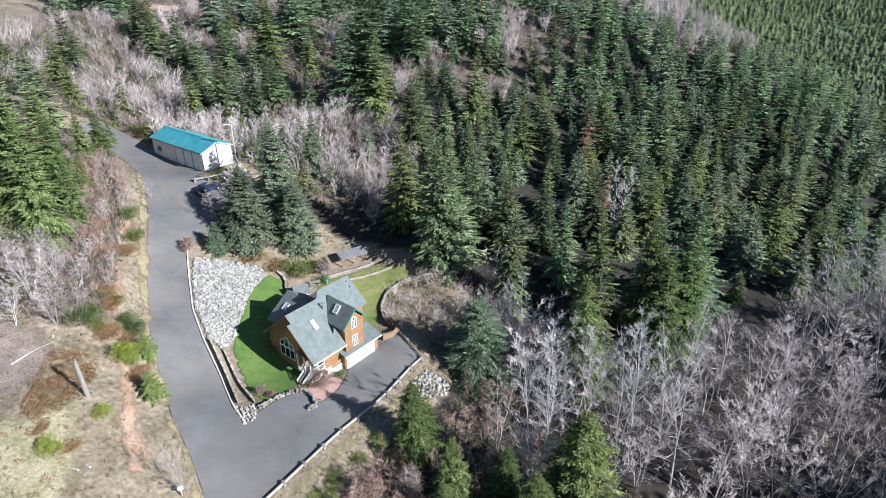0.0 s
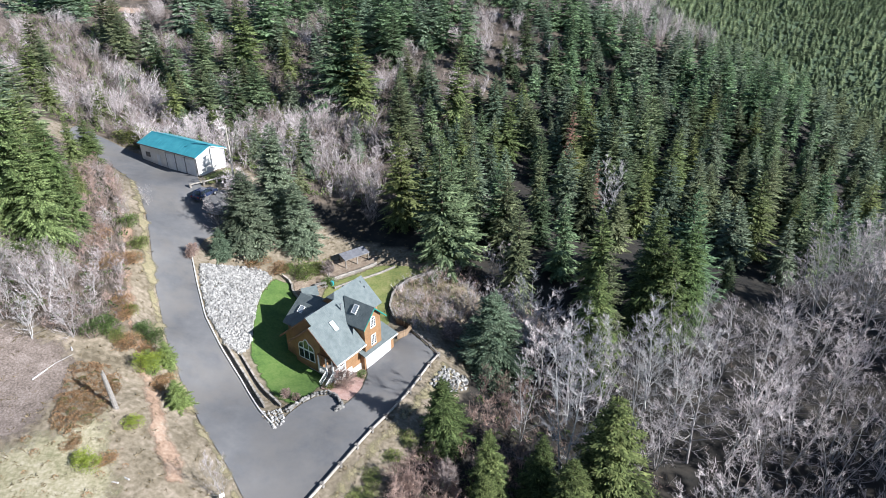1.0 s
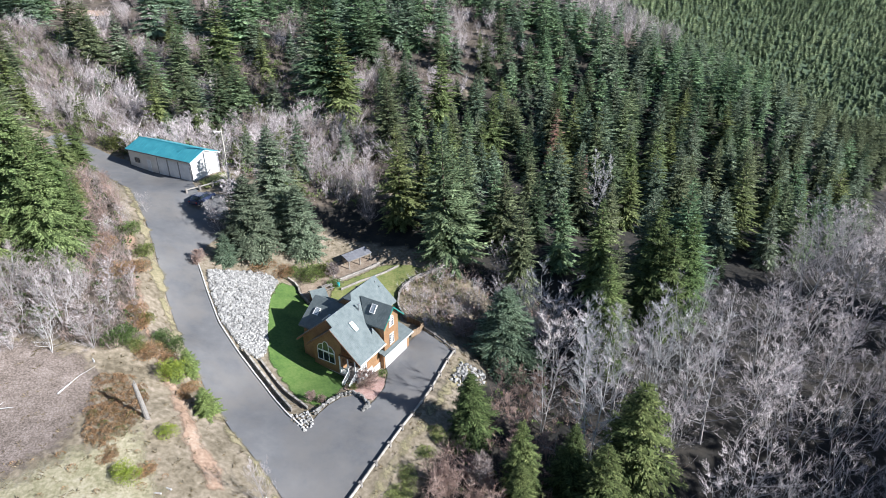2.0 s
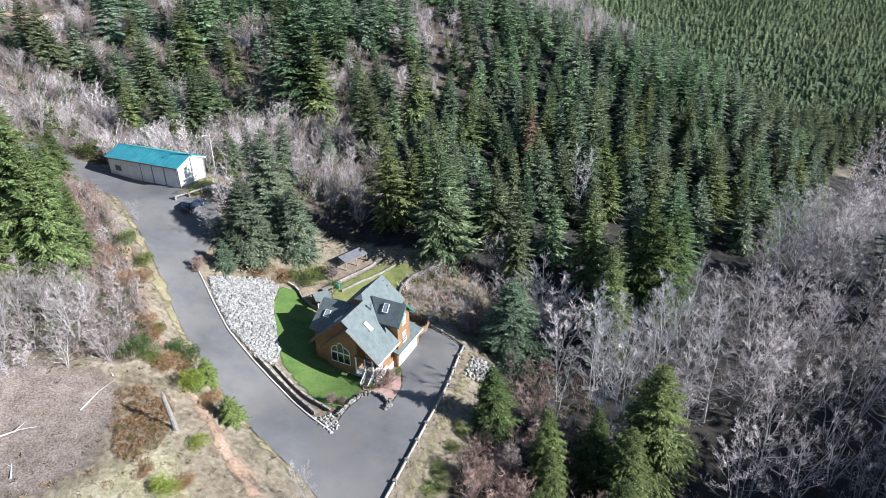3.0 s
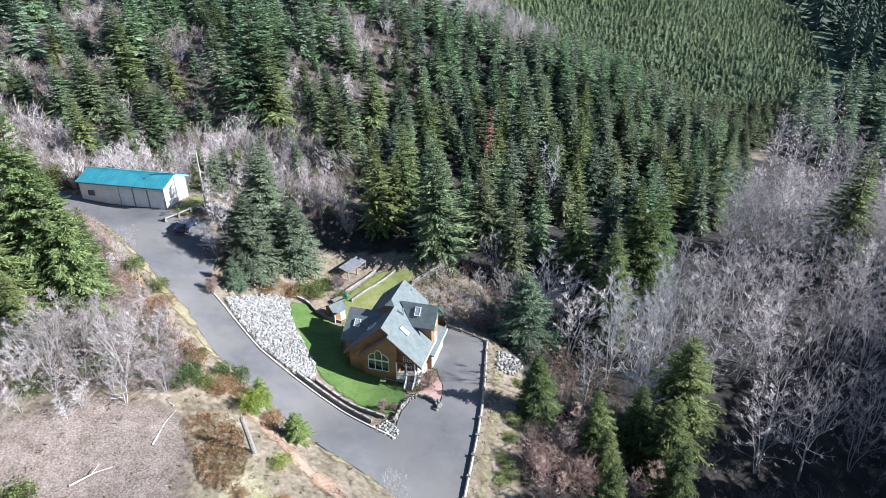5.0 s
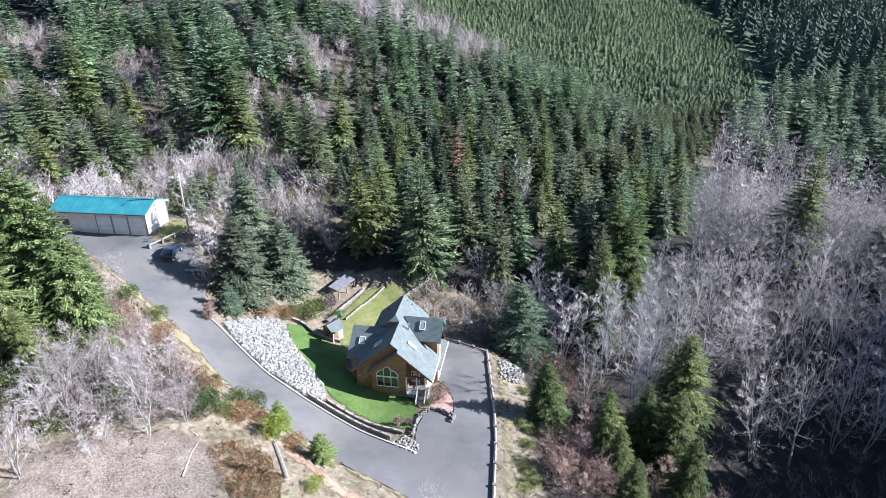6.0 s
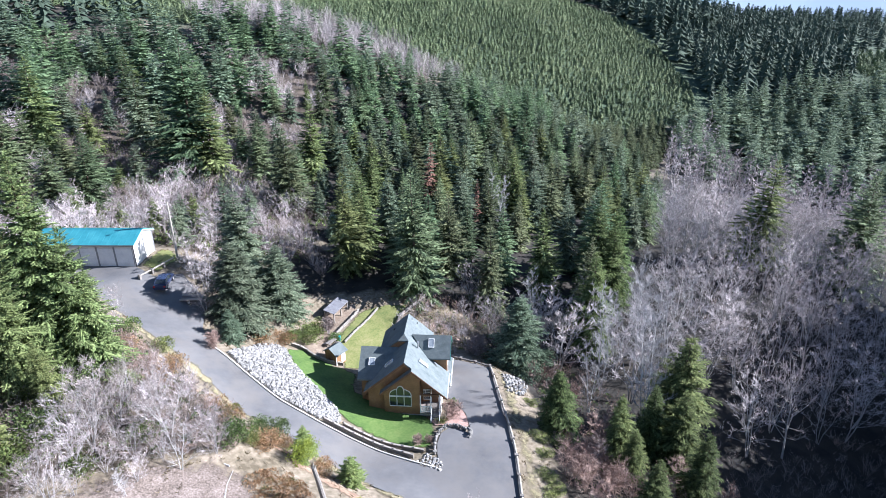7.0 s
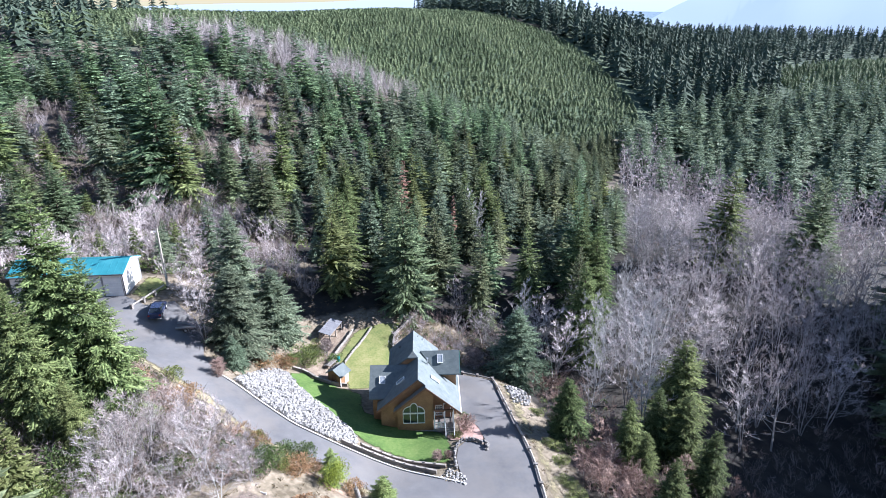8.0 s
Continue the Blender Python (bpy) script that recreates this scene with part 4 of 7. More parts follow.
def build_shelter():
    x, y = -15.4, 93.6
    s = thing("garden_shelter", pose(x, y, gz(x, y), 0, 0, 34), "open-sided garden shelter with a grey sheet roof on posts", "shelter")
    part("roof", prism(bmesh.new(), [(-2.4, -1.0, 1.45), (2.4, -1.0, 1.45), (2.4, 1.0, 1.85), (-2.4, 1.0, 1.85)], (0, 0, -0.07)), M_SHADEROOF, s)
    for i in range(9):
        q = -2.35 + i * 0.58
        part("roof_rib", prism(bmesh.new(), [(q, -1.0, 1.455), (q + 0.03, -1.0, 1.455), (q + 0.03, 1.0, 1.855), (q, 1.0, 1.855)], (0, 0, 0.008)), M_SHADEROOF, s)
    for px in (-2.2, 0, 2.2):
        for py, t in ((-0.85, 1.4), (0.85, 1.74)):
            part("post", boxm(px - 0.07, px + 0.07, py - 0.07, py + 0.07, -0.5, t), M_TIMBER, s)
    part("beam", boxm(-2.3, 2.3, -0.93, -0.79, 1.24, 1.37), M_TIMBER, s)
    part("beam", boxm(-2.3, 2.3, 0.79, 0.93, 1.58, 1.71), M_TIMBER, s)
    part("back_panel", boxm(-2.2, 2.2, 0.93, 0.98, -0.4, 0.8), M_TIMBER, s)
    return s


shelter = build_shelter()


def along(poly, step):
    """Points and headings every step metres along a polyline."""
    out, left = [], 0.0
    for a, b in zip(poly, poly[1:]):
        a, b = Vector(a), Vector(b)
        L = (b - a).length
        d = left
        while d < L:
            p = a.lerp(b, d / L)
            out.append((p.x, p.y, math.degrees(math.atan2(b.y - a.y, b.x - a.x))))
            d += step
        left = d - L
    return out


def log_edging(name, line, log_len, r, material, label, lift=0.0, posts=True, post_mat=None):
    """A line of logs laid end to end on short blocks, each log and block a part."""
    x, y = line[0]
    e = thing(name, pose(x, y, gz(x, y)), label, "edging")
    inv = e.matrix_world.inverted()
    pts = along(line, log_len)
    for (ax, ay, ang), (bx, by, _) in zip(pts, pts[1:]):
        d = Vector((bx - ax, by - ay, 0)).normalized()
        p = inv @ Vector((ax + d.x * 0.1, ay + d.y * 0.1, gz(ax, ay) + r + lift))
        q = inv @ Vector((bx - d.x * 0.1, by - d.y * 0.1, gz(bx, by) + r + lift))
        part("log", tube(bmesh.new(), p, q, r * random.uniform(0.9, 1.1), r * random.uniform(0.8, 1.0), 8), material, e)
        if posts:
            c = inv @ Vector((ax, ay, gz(ax, ay)))
            bm = boxm(-0.16, 0.16, -0.2, 0.2, -0.3, 2 * r + lift * 0.9 + 0.1)
            o = part("block", bm, post_mat or M_TIMBER, e)
            o.matrix_basis = Matrix.Translation(c) @ pose(0, 0, 0, 0, 0, ang)
    return e


log_edging("log_edging", RAIL + [(-18.6, 42), (-17, 38)], 2.9, 0.16, M_PALE_LOG, "bleached logs on dark blocks edging the asphalt drop-off", 0.18)
log_edging("log_edging", [(-2.9, 68.7), (-4.6, 72.2), (-6.4, 75.2)], 2.4, 0.15, M_TIMBER, "weathered logs edging the parking apron", 0.12)
log_edging("guard_rail", [(-42.3, 100.2), (-39.4, 101.9), (-36.2, 104.0)], 2.2, 0.13, M_PALE_LOG, "low bleached log rail beside the shop", 0.45)


def kerb_run(name, line, w, h, material, label, drop=0.5):
    """A low continuous edging that follows the land, made of short straight lengths."""
    x, y = line[0]
    e = thing(name, pose(x, y, gz(x, y)), label, "kerb")
    inv = e.matrix_world.inverted()
    pts = along(line, 1.2)
    for (ax, ay, ang), (bx, by, _) in zip(pts, pts[1:]):
        d = Vector((bx - ax, by - ay, 0)).normalized()
        s = Vector((-d.y, d.x, 0)) * w / 2
        a, b = Vector((ax, ay, gz(ax, ay) + h)), Vector((bx, by, gz(bx, by) + h)) - d * 0.012
        ring = [inv @ q for q in (a - s, b - s, b + s, a + s)]
        part("kerb_length", prism(bmesh.new(), ring, (0, 0, -h - drop)), material, e)
    return e


kerb_run("kerb", [(q[0] + 0.15, q[1] + 0.1) for q in KERB], 0.16, 0.17, M_CONCRETE, "pale kerb along the curving driveway")


def timber_wall(name, line, h, label, material=M_TIMBER, cap=M_PALE_LOG, t=0.14, post=1.3, base=0.6):
    """A timber retaining wall of stacked boards, posts and a pale cap."""
    x, y = line[0]
    e = thing(name, pose(x, y, gz(x, y)), label, "retaining wall")
    inv = e.matrix_world.inverted()
    pts = along(line, post) + [(*line[-1], 0)]
    for (ax, ay, ang), (bx, by, _) in zip(pts, pts[1:]):
        a, b = Vector((ax, ay, gz(ax, ay))), Vector((bx, by, gz(bx, by)))
        if (b - a).length < 0.2:
            continue
        d = (b - a).normalized()
        s = Vector((-d.y, d.x, 0)).normalized() * t / 2
        n = max(1, round(h / 0.22))
        for i in range(n):
            up0, up1 = Vector((0, 0, h * i / n + 0.006)), Vector((0, 0, h / n - 0.012))
            part("board", prism(bmesh.new(), [inv @ (q + up0) for q in (a - s, b - s, b + s, a + s)], up1), material, e)
        part("cap", prism(bmesh.new(), [inv @ (q + Vector((0, 0, h))) for q in (a - s * 1.7, b - s * 1.7, b + s * 1.7, a + s * 1.7)], (0, 0, 0.07)), cap, e)
        c = inv @ a
        o = part("post", boxm(-0.09, 0.09, -0.09, 0.09, -base, h + 0.16), material, e)
        o.matrix_basis = Matrix.Translation(c) @ pose(0, 0, 0, 0, 0, ang)
    return e


timber_wall("retaining_wall", [(-30.2, 66.6), (-26.9, 61.8), (-23.9, 56.6)], 0.55, "weathered timber wall along the driveway's lower bend")
timber_wall("retaining_wall", [(-28.2, 65.6), (-24.9, 60.5), (-22.2, 57.2)], 0.35, "low weathered timber edge of the front lawn")
timber_wall("retaining_wall", [(-6.3, 75.6), (-8.7, 77.6), (-9.6, 81.6), (-9.0, 85.3), (-6.5, 88.1), (-0.6, 90.3), (2.5, 91.2)], 0.5, "curved timber wall holding up the back lawn")
timber_wall("retaining_wall", [(-18.1, 85.2), (-13.4, 88.5), (-8.6, 91.8)], 0.3, "pale timber wall between lawn and terrace")
timber_wall("retaining_wall", [(-19.4, 86.9), (-15.6, 89.9), (-11.7, 92.8)], 0.4, "pale timber wall of the upper terrace")
timber_wall("retaining_wall", [(-26.2, 86.2), (-24.7, 85.2), (-24.3, 83), (-22.9, 80.8), (-21.2, 79.8)], 0.45, "pale timber edge round the west lawn")


def board_fence(name, line, h, label):
    x, y = line[0]
    e = thing(name, pose(x, y, gz(x, y)), label, "fence")
    inv = e.matrix_world.inverted()
    for (ax, ay, ang) in along(line, 0.19):
        o = part("board", boxm(-0.085, 0.085, -0.015, 0.015, -0.2, h, 0.0), M_FENCE, e)
        o.matrix_basis = Matrix.Translation(inv @ Vector((ax, ay, gz(ax, ay)))) @ pose(0, 0, 0, 0, 0, ang)
    for (ax, ay, ang) in along(line, 1.3):
        o = part("post", boxm(-0.07, 0.07, 0.018, 0.15, -0.4, h + 0.1), M_FENCE, e)
        o.matrix_basis = Matrix.Translation(inv @ Vector((ax, ay, gz(ax, ay)))) @ pose(0, 0, 0, 0, 0, ang)
    return e


board_fence("fence", [(-8.4, 72.6), (-7.2, 73.4), (-6.4, 75.4)], 1.1, "short weathered board fence at the garage corner")
board_fence("fence", [(-6.4, 75.4), (-8.6, 77.4)], 0.9, "weathered board fence along the lawn edge")


def build_pole():
    x, y = -36.1, 104.3
    p = thing("utility_pole", pose(x, y, gz(x, y)), "tall pale wooden utility pole with a lamp arm", "pole")
    part("shaft", tube(bmesh.new(), (0, 0, -1), (0, 0, 9.2), 0.17, 0.11, 10), M_PALE_LOG, p)
    part("lamp_arm", tube(bmesh.new(), (0, 0, 8.7), (-0.9, -0.5, 9.0), 0.035, 0.03, 8), M_GALV, p)
    part("lamp_head", tube(bmesh.new(), (-0.9, -0.5, 9.05), (-0.95, -0.53, 8.85), 0.07, 0.13, 10), M_WHITE, p)
    part("meter_box", boxm(-0.16, 0.16, -0.3, -0.16, 1.3, 1.8, 0.02), M_GALV, p)
    part("insulator", tube(bmesh.new(), (0, 0, 9.2), (0, 0, 9.4), 0.05, 0.03, 8), M_DARKTRIM, p)
    return p


utility_pole = build_pole()


def build_car():
    x, y = -39.6, 98.3
    c = thing("car", pose(x, y, gz(x, y) + 0.06, 2, 0, 62), "dark blue four-door car parked at the asphalt edge", "car")
    side = [(-2.25, 0.35), (-2.3, 0.75), (-2.2, 0.98), (-1.0, 1.02), (1.0, 1.0), (2.15, 0.85), (2.3, 0.6), (2.25, 0.35)]
    bm = prism(bmesh.new(), [(a, -0.88, z) for a, z in side], (0, 1.76, 0))
    bmesh.ops.bevel(bm, geom=[e for e in bm.edges if abs(e.verts[0].co.y - e.verts[1].co.y) < 0.01], offset=0.09, segments=2, affect="EDGES")
    part("body", bm, M_CARPAINT, c)
    bm = bmesh.new()
    lo = [(-1.75, -0.8, 1.0), (1.05, -0.8, 0.98), (1.05, 0.8, 0.98), (-1.75, 0.8, 1.0)]
    hi = [(-1.35, -0.62, 1.48), (0.25, -0.62, 1.5), (0.25, 0.62, 1.5), (-1.35, 0.62, 1.48)]
    a, b = [bm.verts.new(q) for q in lo], [bm.verts.new(q) for q in hi]
    for i in range(4):
        bm.faces.new((a[i], a[(i + 1) % 4], b[(i + 1) % 4], b[i]))
    bm.faces.new(a[::-1])
    bm.faces.new(b)
    part("windows", bm, M_GLASS, c)
    part("roof", boxm(-1.38, 0.28, -0.64, 0.64, 1.49, 1.55, 0.03), M_CARPAINT, c)
    for s in (-1, 1):
        for p, q in (((-1.75, 0.81 * s, 1.0), (-1.36, 0.63 * s, 1.5)), ((-0.5, 0.81 * s, 1.0), (-0.5, 0.63 * s, 1.5)), ((1.05, 0.81 * s, 1.0), (0.26, 0.63 * s, 1.5))):
            part("pillar", tube(bmesh.new(), p, q, 0.045, 0.045, 6), M_CARPAINT, c)
    for wx in (-1.4, 1.4):
        for s in (-1, 1):
            w = part("wheel", tube(bmesh.new(), (wx, s * 0.7, 0.34), (wx, s * 0.92, 0.34), 0.34, 0.34, 16), M_TYRE, c)
            part("rim", tube(bmesh.new(), (wx, s * 0.91, 0.34), (wx, s * 0.94, 0.34), 0.21, 0.19, 12), M_GALV, w)
    for s in (-1, 1):
        part("headlight", boxm(2.2, 2.31, s * 0.66 - 0.16, s * 0.66 + 0.16, 0.62, 0.76, 0.02), M_LAMPGLASS, c)
        part("tail_light", boxm(-2.32, -2.24, s * 0.7 - 0.12, s * 0.7 + 0.12, 0.7, 0.9, 0.02), mat("red_lens", [(0.25, 0.01, 0.01), (0.3, 0.015, 0.012), (0.35, 0.02, 0.02)], 0.25, 4), c)
        part("mirror", boxm(0.72, 0.9, s * 0.95 - 0.09, s * 0.95 + 0.09, 0.98, 1.1, 0.02), M_CARPAINT, c)
    part("bumper", boxm(2.2, 2.36, -0.8, 0.8, 0.34, 0.52, 0.04), M_DARKTRIM, c)
    return c


car = build_car()


def build_trailer():
    x, y = -37.2, 94.6
    c = thing("utility_trailer", pose(x, y, gz(x, y) + 0.06, 0, 0, 150), "small flat utility trailer in the trees' shade", "trailer")
    part("deck", boxm(-1.3, 1.3, -0.7, 0.7, 0.5, 0.58), M_TIMBER, c)
    part("tow_bar", tube(bmesh.new(), (1.3, 0, 0.5), (2.5, 0, 0.4), 0.05, 0.05, 8), M_GALV, c)
    for s in (-1, 1):
        w = part("wheel", tube(bmesh.new(), (0, s * 0.76, 0.3), (0, s * 0.94, 0.3), 0.3, 0.3, 14), M_TYRE, c)
        part("rim", tube(bmesh.new(), (0, s * 0.93, 0.3), (0, s * 0.96, 0.3), 0.17, 0.16, 12), M_GALV, w)
        part("side_rail", boxm(-1.3, 1.3, s * 0.68 - 0.03, s * 0.68 + 0.03, 0.58, 0.85), M_GALV, c)
    return c


trailer = build_trailer()


# ---- distance: far shore and hills, kilometres off, haze painted as glow ----
# near-black base; the haze is put in as an emitted colour
def haze_glow_mat(name, color, glow):
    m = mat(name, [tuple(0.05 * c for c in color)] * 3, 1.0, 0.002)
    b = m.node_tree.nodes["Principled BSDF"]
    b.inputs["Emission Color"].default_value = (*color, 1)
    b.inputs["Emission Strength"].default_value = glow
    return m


def far_hills(name, dist, a0, a1, base, crest, seed, material, label):
    """A long low range of hills seen across the bay, on an arc about the yard."""
    r = random.Random(seed)
    ph = [r.uniform(0, 6.28) for _ in range(5)]
    V, F = [], []
    n = 90
    for i in range(n + 1):
        t = i / n
        a = radians(a0 + (a1 - a0) * t)
        k = min(1.0, 6 * t, 6 * (1 - t)) ** 0.7 * (0.5 + 0.2 * math.sin(5 * t + ph[0]) + 0.14 * math.sin(11 * t + ph[1]) + 0.07 * math.sin(23 * t + ph[2]) + 0.03 * math.sin(61 * t + ph[3]))
        for d, z in ((dist, base), (dist + 150, base + (crest - base) * k * 0.7), (dist + 330, base + (crest - base) * k)):
            V.append((math.sin(a) * d, math.cos(a) * d, z))
    for i in range(n):
        for j in range(2):
            q = i * 3 + j
            F.append((q, q + 3, q + 4, q + 1))
    ob = part(name, (V, F), material, None)
    for p in ob.data.polygons:
        p.use_smooth = True
    return tagged(ob, label, "backdrop", kind="structure")


far_hills("backdrop", 4200, -60, 130, -60, 130, 4, haze_glow_mat("far_haze_glow", (0.27, 0.315, 0.38), 0.9), "far shore with pale blue-white haze painted as glow")
far_hills("backdrop", 1900, 56, 125, -60, 170, 8, haze_glow_mat("blue_haze_glow_hill", (0.205, 0.250, 0.305), 0.9), "wooded hills across the valley, blue haze painted as glow")


# ---- trees: a few grown forms of each kind, then planted ----
def frond(V, F, base, tip, width, nrm):
    """One spray of needles: a pointed leaf shape from base to tip."""
    d = tip - base
    s = d.cross(nrm)
    if s.length < 1e-6:
        return
    s = s.normalized() * width
    m = base + d * 0.45
    i = len(V)
    V.extend((base, m + s - nrm * width * 0.35, tip, m - s - nrm * width * 0.35))
    F.append((i, i + 1, i + 2))
    F.append((i, i + 2, i + 3))


def conifer_crown(seed, H, R, whorl, per, first, droop, ragged, sprays=4, power=0.85, fine=0.8):
    """Whorls of flat boughs, each a fan of side sprays along a drooping axis, on a tapering outline."""
    rnd = random.Random(seed)
    V, F = [], []
    z = H * first
    lop = [rnd.uniform(0.8, 1.15) for _ in range(7)]
    while z < H * 0.985:
        t = (z - H * first) / (H * (1 - first))
        reach = R * (1 - t) ** power * min(1.0, 0.78 + 2.5 * t) + 0.08
        n = max(4, int(per * (0.5 + 0.5 * (1 - t))))
        a0 = rnd.uniform(0, 6.28)
        for k in range(n):
            if rnd.random() < ragged * 0.3:
                continue
            a = a0 + 6.2832 * k / n + rnd.uniform(-0.4, 0.4)
            L = reach * rnd.uniform(1 - ragged, 1 + ragged * 0.5) * lop[int(a / 0.9) % 7]
            rise = 0.6 * t - droop * (1 - t) + rnd.uniform(-0.22, 0.22)
            out = Vector((math.cos(a), math.sin(a), rise)).normalized()
            side = Vector((-math.sin(a), math.cos(a), 0))
            root = Vector((0, 0, z + rnd.uniform(-0.5, 0.5) * whorl))
            ns = max(1, min(sprays, int(L / (0.62 * fine)) + 1))
            for j in range(ns):
                s = (j + 0.75) / (ns + 0.25)
                c = root + out * (L * s) + Vector((0, 0, -droop * 0.4 * L * s * s))
                span = (0.46 * L * (1.15 - s) + 0.26) * rnd.uniform(0.8, 1.25)
                w = span * (fine if fine >= 0.56 else 0.56 if fine >= 0.37 else 0.44)
                for sg in (-1, 1):
                    way = out * rnd.uniform(0.5, 0.95) + side * sg * rnd.uniform(0.6, 1.0) + Vector((0, 0, -rnd.uniform(0.05, 0.4)))
                    nrm = (Vector((0, 0, 1)) + side * sg * rnd.uniform(-0.4, 0.9) + out * rnd.uniform(0.3, 2.2)).normalized()
                    if fine >= 0.4:
                        frond(V, F, c - out * w * 0.1, c + way * w, span * fine * 0.27, nrm)
                        continue
                    a2 = way.cross(nrm).normalized()
                    for b, q in ((0.0, 1), (0.3, -1), (0.55, 1)):
                        p2 = c + way * (w * b)
                        frond(V, F, p2, p2 + (way + a2 * (q * rnd.uniform(0.1, 0.7)) + Vector((0, 0, -rnd.uniform(0, 0.3)))) * (w * 0.56), w * 0.17, (nrm + a2 * rnd.uniform(-0.6, 0.6)).normalized())
            end = root + out * L * 1.05 + Vector((0, 0, -droop * 0.4 * L))
            frond(V, F, root + out * (L * 0.55), end, fine * (0.12 + 0.07 * L), (Vector((0, 0, 1)) + out * rnd.uniform(0, 0.7)).normalized())
        z += whorl * rnd.uniform(0.75, 1.25) * (0.55 + 0.45 * (1 - t))
    top = Vector((0, 0, H))
    for k in range(4):
        a = k * 1.57
        frond(V, F, Vector((0, 0, H * 0.945)), top + Vector((math.cos(a) * 0.06, math.sin(a) * 0.06, -0.1 * k)), 0.09, Vector((math.cos(a + 1.5), math.sin(a + 1.5), 0.2)).normalized())
    return V, F


def trunk_mesh(H, r, material, name="trunk", bend=0.0):
    bm = bmesh.new()
    p = Vector((0, 0, -1.0))
    for i in range(5):
        q = Vector((bend * math.sin(i * 1.3), bend * math.cos(i * 1.7) - bend, H * 0.93 * (i + 1) / 5))
        tube(bm, p, q, r * (1 - 0.19 * i), r * (1 - 0.19 * (i + 1)), 7)
        p = q
    me = bpy.data.meshes.new(name)
    bm.to_mesh(me)
    bm.free()
    me.materials.append(material)
    return me


# form: height, crown mesh, trunk mesh
def form(seed, H, R, leaf, whorl=0.46, per=8, first=0.06, droop=0.25, ragged=0.28, sprays=4, power=0.85, fine=0.8):
    V, F = conifer_crown(seed, H, R, whorl, per, first, droop, ragged, sprays, power, fine)
    return H, mesh_of(V, F, "crown", leaf), trunk_mesh(H, 0.012 * H + 0.05, M_BARK)


FIR = [form(11, 16, 5.0, M_FIR, 0.56, 10, 0.03, 0.20, 0.30, 7, 0.8, 0.56), form(12, 16, 4.4, M_FIR, 0.58, 10, 0.05, 0.30, 0.36, 7, 0.72, 0.56), form(13, 16, 5.3, M_FIR, 0.56, 10, 0.02, 0.16, 0.30, 7, 0.85, 0.56), form(14, 16, 4.2, M_SPRUCE, 0.58, 10, 0.04, 0.34, 0.38, 7, 0.72, 0.56), form(15, 16, 4.7, M_OLIVE, 0.58, 10, 0.03, 0.24, 0.34, 7, 0.78, 0.56)]
SPRUCE = [form(21, 14, 4.5, M_SPRUCE, 0.42, 11, 0.0, 0.22, 0.26, 8, 0.65, 0.38), form(22, 14, 4.1, M_SPRUCE, 0.42, 11, 0.0, 0.28, 0.3, 8, 0.7, 0.38)]
CEDAR = [form(31, 14, 2.8, M_CEDARLEAF, 0.38, 11, 0.0, 0.42, 0.45, 7, 0.66, 0.38), form(32, 14, 2.5, M_CEDARLEAF, 0.38, 11, 0.02, 0.52, 0.5, 7, 0.72, 0.38)]
WEST_SPRUCE = [form(23, 14, 4.3, M_WEST, 0.42, 12, 0.0, 0.26, 0.34, 11, 0.7, 0.30), form(24, 14, 3.9, M_WEST, 0.42, 12, 0.0, 0.28, 0.36, 11, 0.75, 0.30)]
DEAD = [form(41, 12, 1.5, M_DEADFIR, 0.6, 6, 0.15, 0.5, 0.45, 3)]
SLIM = [form(51, 16, 4.1, M_FIR, 0.60, 9, 0.05, 0.26, 0.36, 4, 0.82, 0.85), form(52, 16, 4.3, M_SPRUCE, 0.60, 9, 0.04, 0.22, 0.34, 4, 0.9, 0.85), form(53, 16, 3.9, M_SPRUCE, 0.60, 9, 0.05, 0.30, 0.38, 4, 0.85, 0.85)]
YOUNG = [form(55, 14, 4.6, M_OLIVE, 0.8, 9, 0.0, 0.15, 0.34, 4, 0.8, 0.9), form(56, 14, 4.2, M_FIR, 0.8, 9, 0.0, 0.2, 0.34, 4, 0.8, 0.9)]

planted = []        # x, y, radius of all that stands, to keep trees apart
rnd = random.Random(77)
templates = {}


def plant(kind, forms, x, y, H, wide=1.0, label="", name="conifer_tree", category="conifer", group="forest conifers", crown="crown", sink=0.0):
    k = rnd.randrange(len(forms))
    h0, crown_me, trunk_me = forms[k]
    m = Matrix.Translation((x, y, gz(x, y) - 0.12 - sink)) @ pose(0, 0, 0, rnd.uniform(-2, 2), rnd.uniform(-2, 2), rnd.uniform(0, 360)) @ Matrix.Diagonal((H / h0 * wide, H / h0 * wide, H / h0, 1))
    key = (kind, k, label)
    planted.append((x, y, 1.0))
    if key in templates:
        t = templates[key]
        return copy_thing(t, m @ Matrix.Diagonal((1 / t.scale.x, 1 / t.scale.y, 1 / t.scale.z, 1)))
    t = thing(name, m, label, category, group)
    part("trunk", trunk_me, None, t)
    part(crown, crown_me, None, t)
    t.matrix_basis = m
    templates[key] = t
    return t


def plant_list(kind, forms, rows, **kw):
    for x, y, top, *wide in rows:
        plant(kind, forms, x, y, max(3.0, top - gz(x, y)), wide[0] if wide else 1.0, **kw)


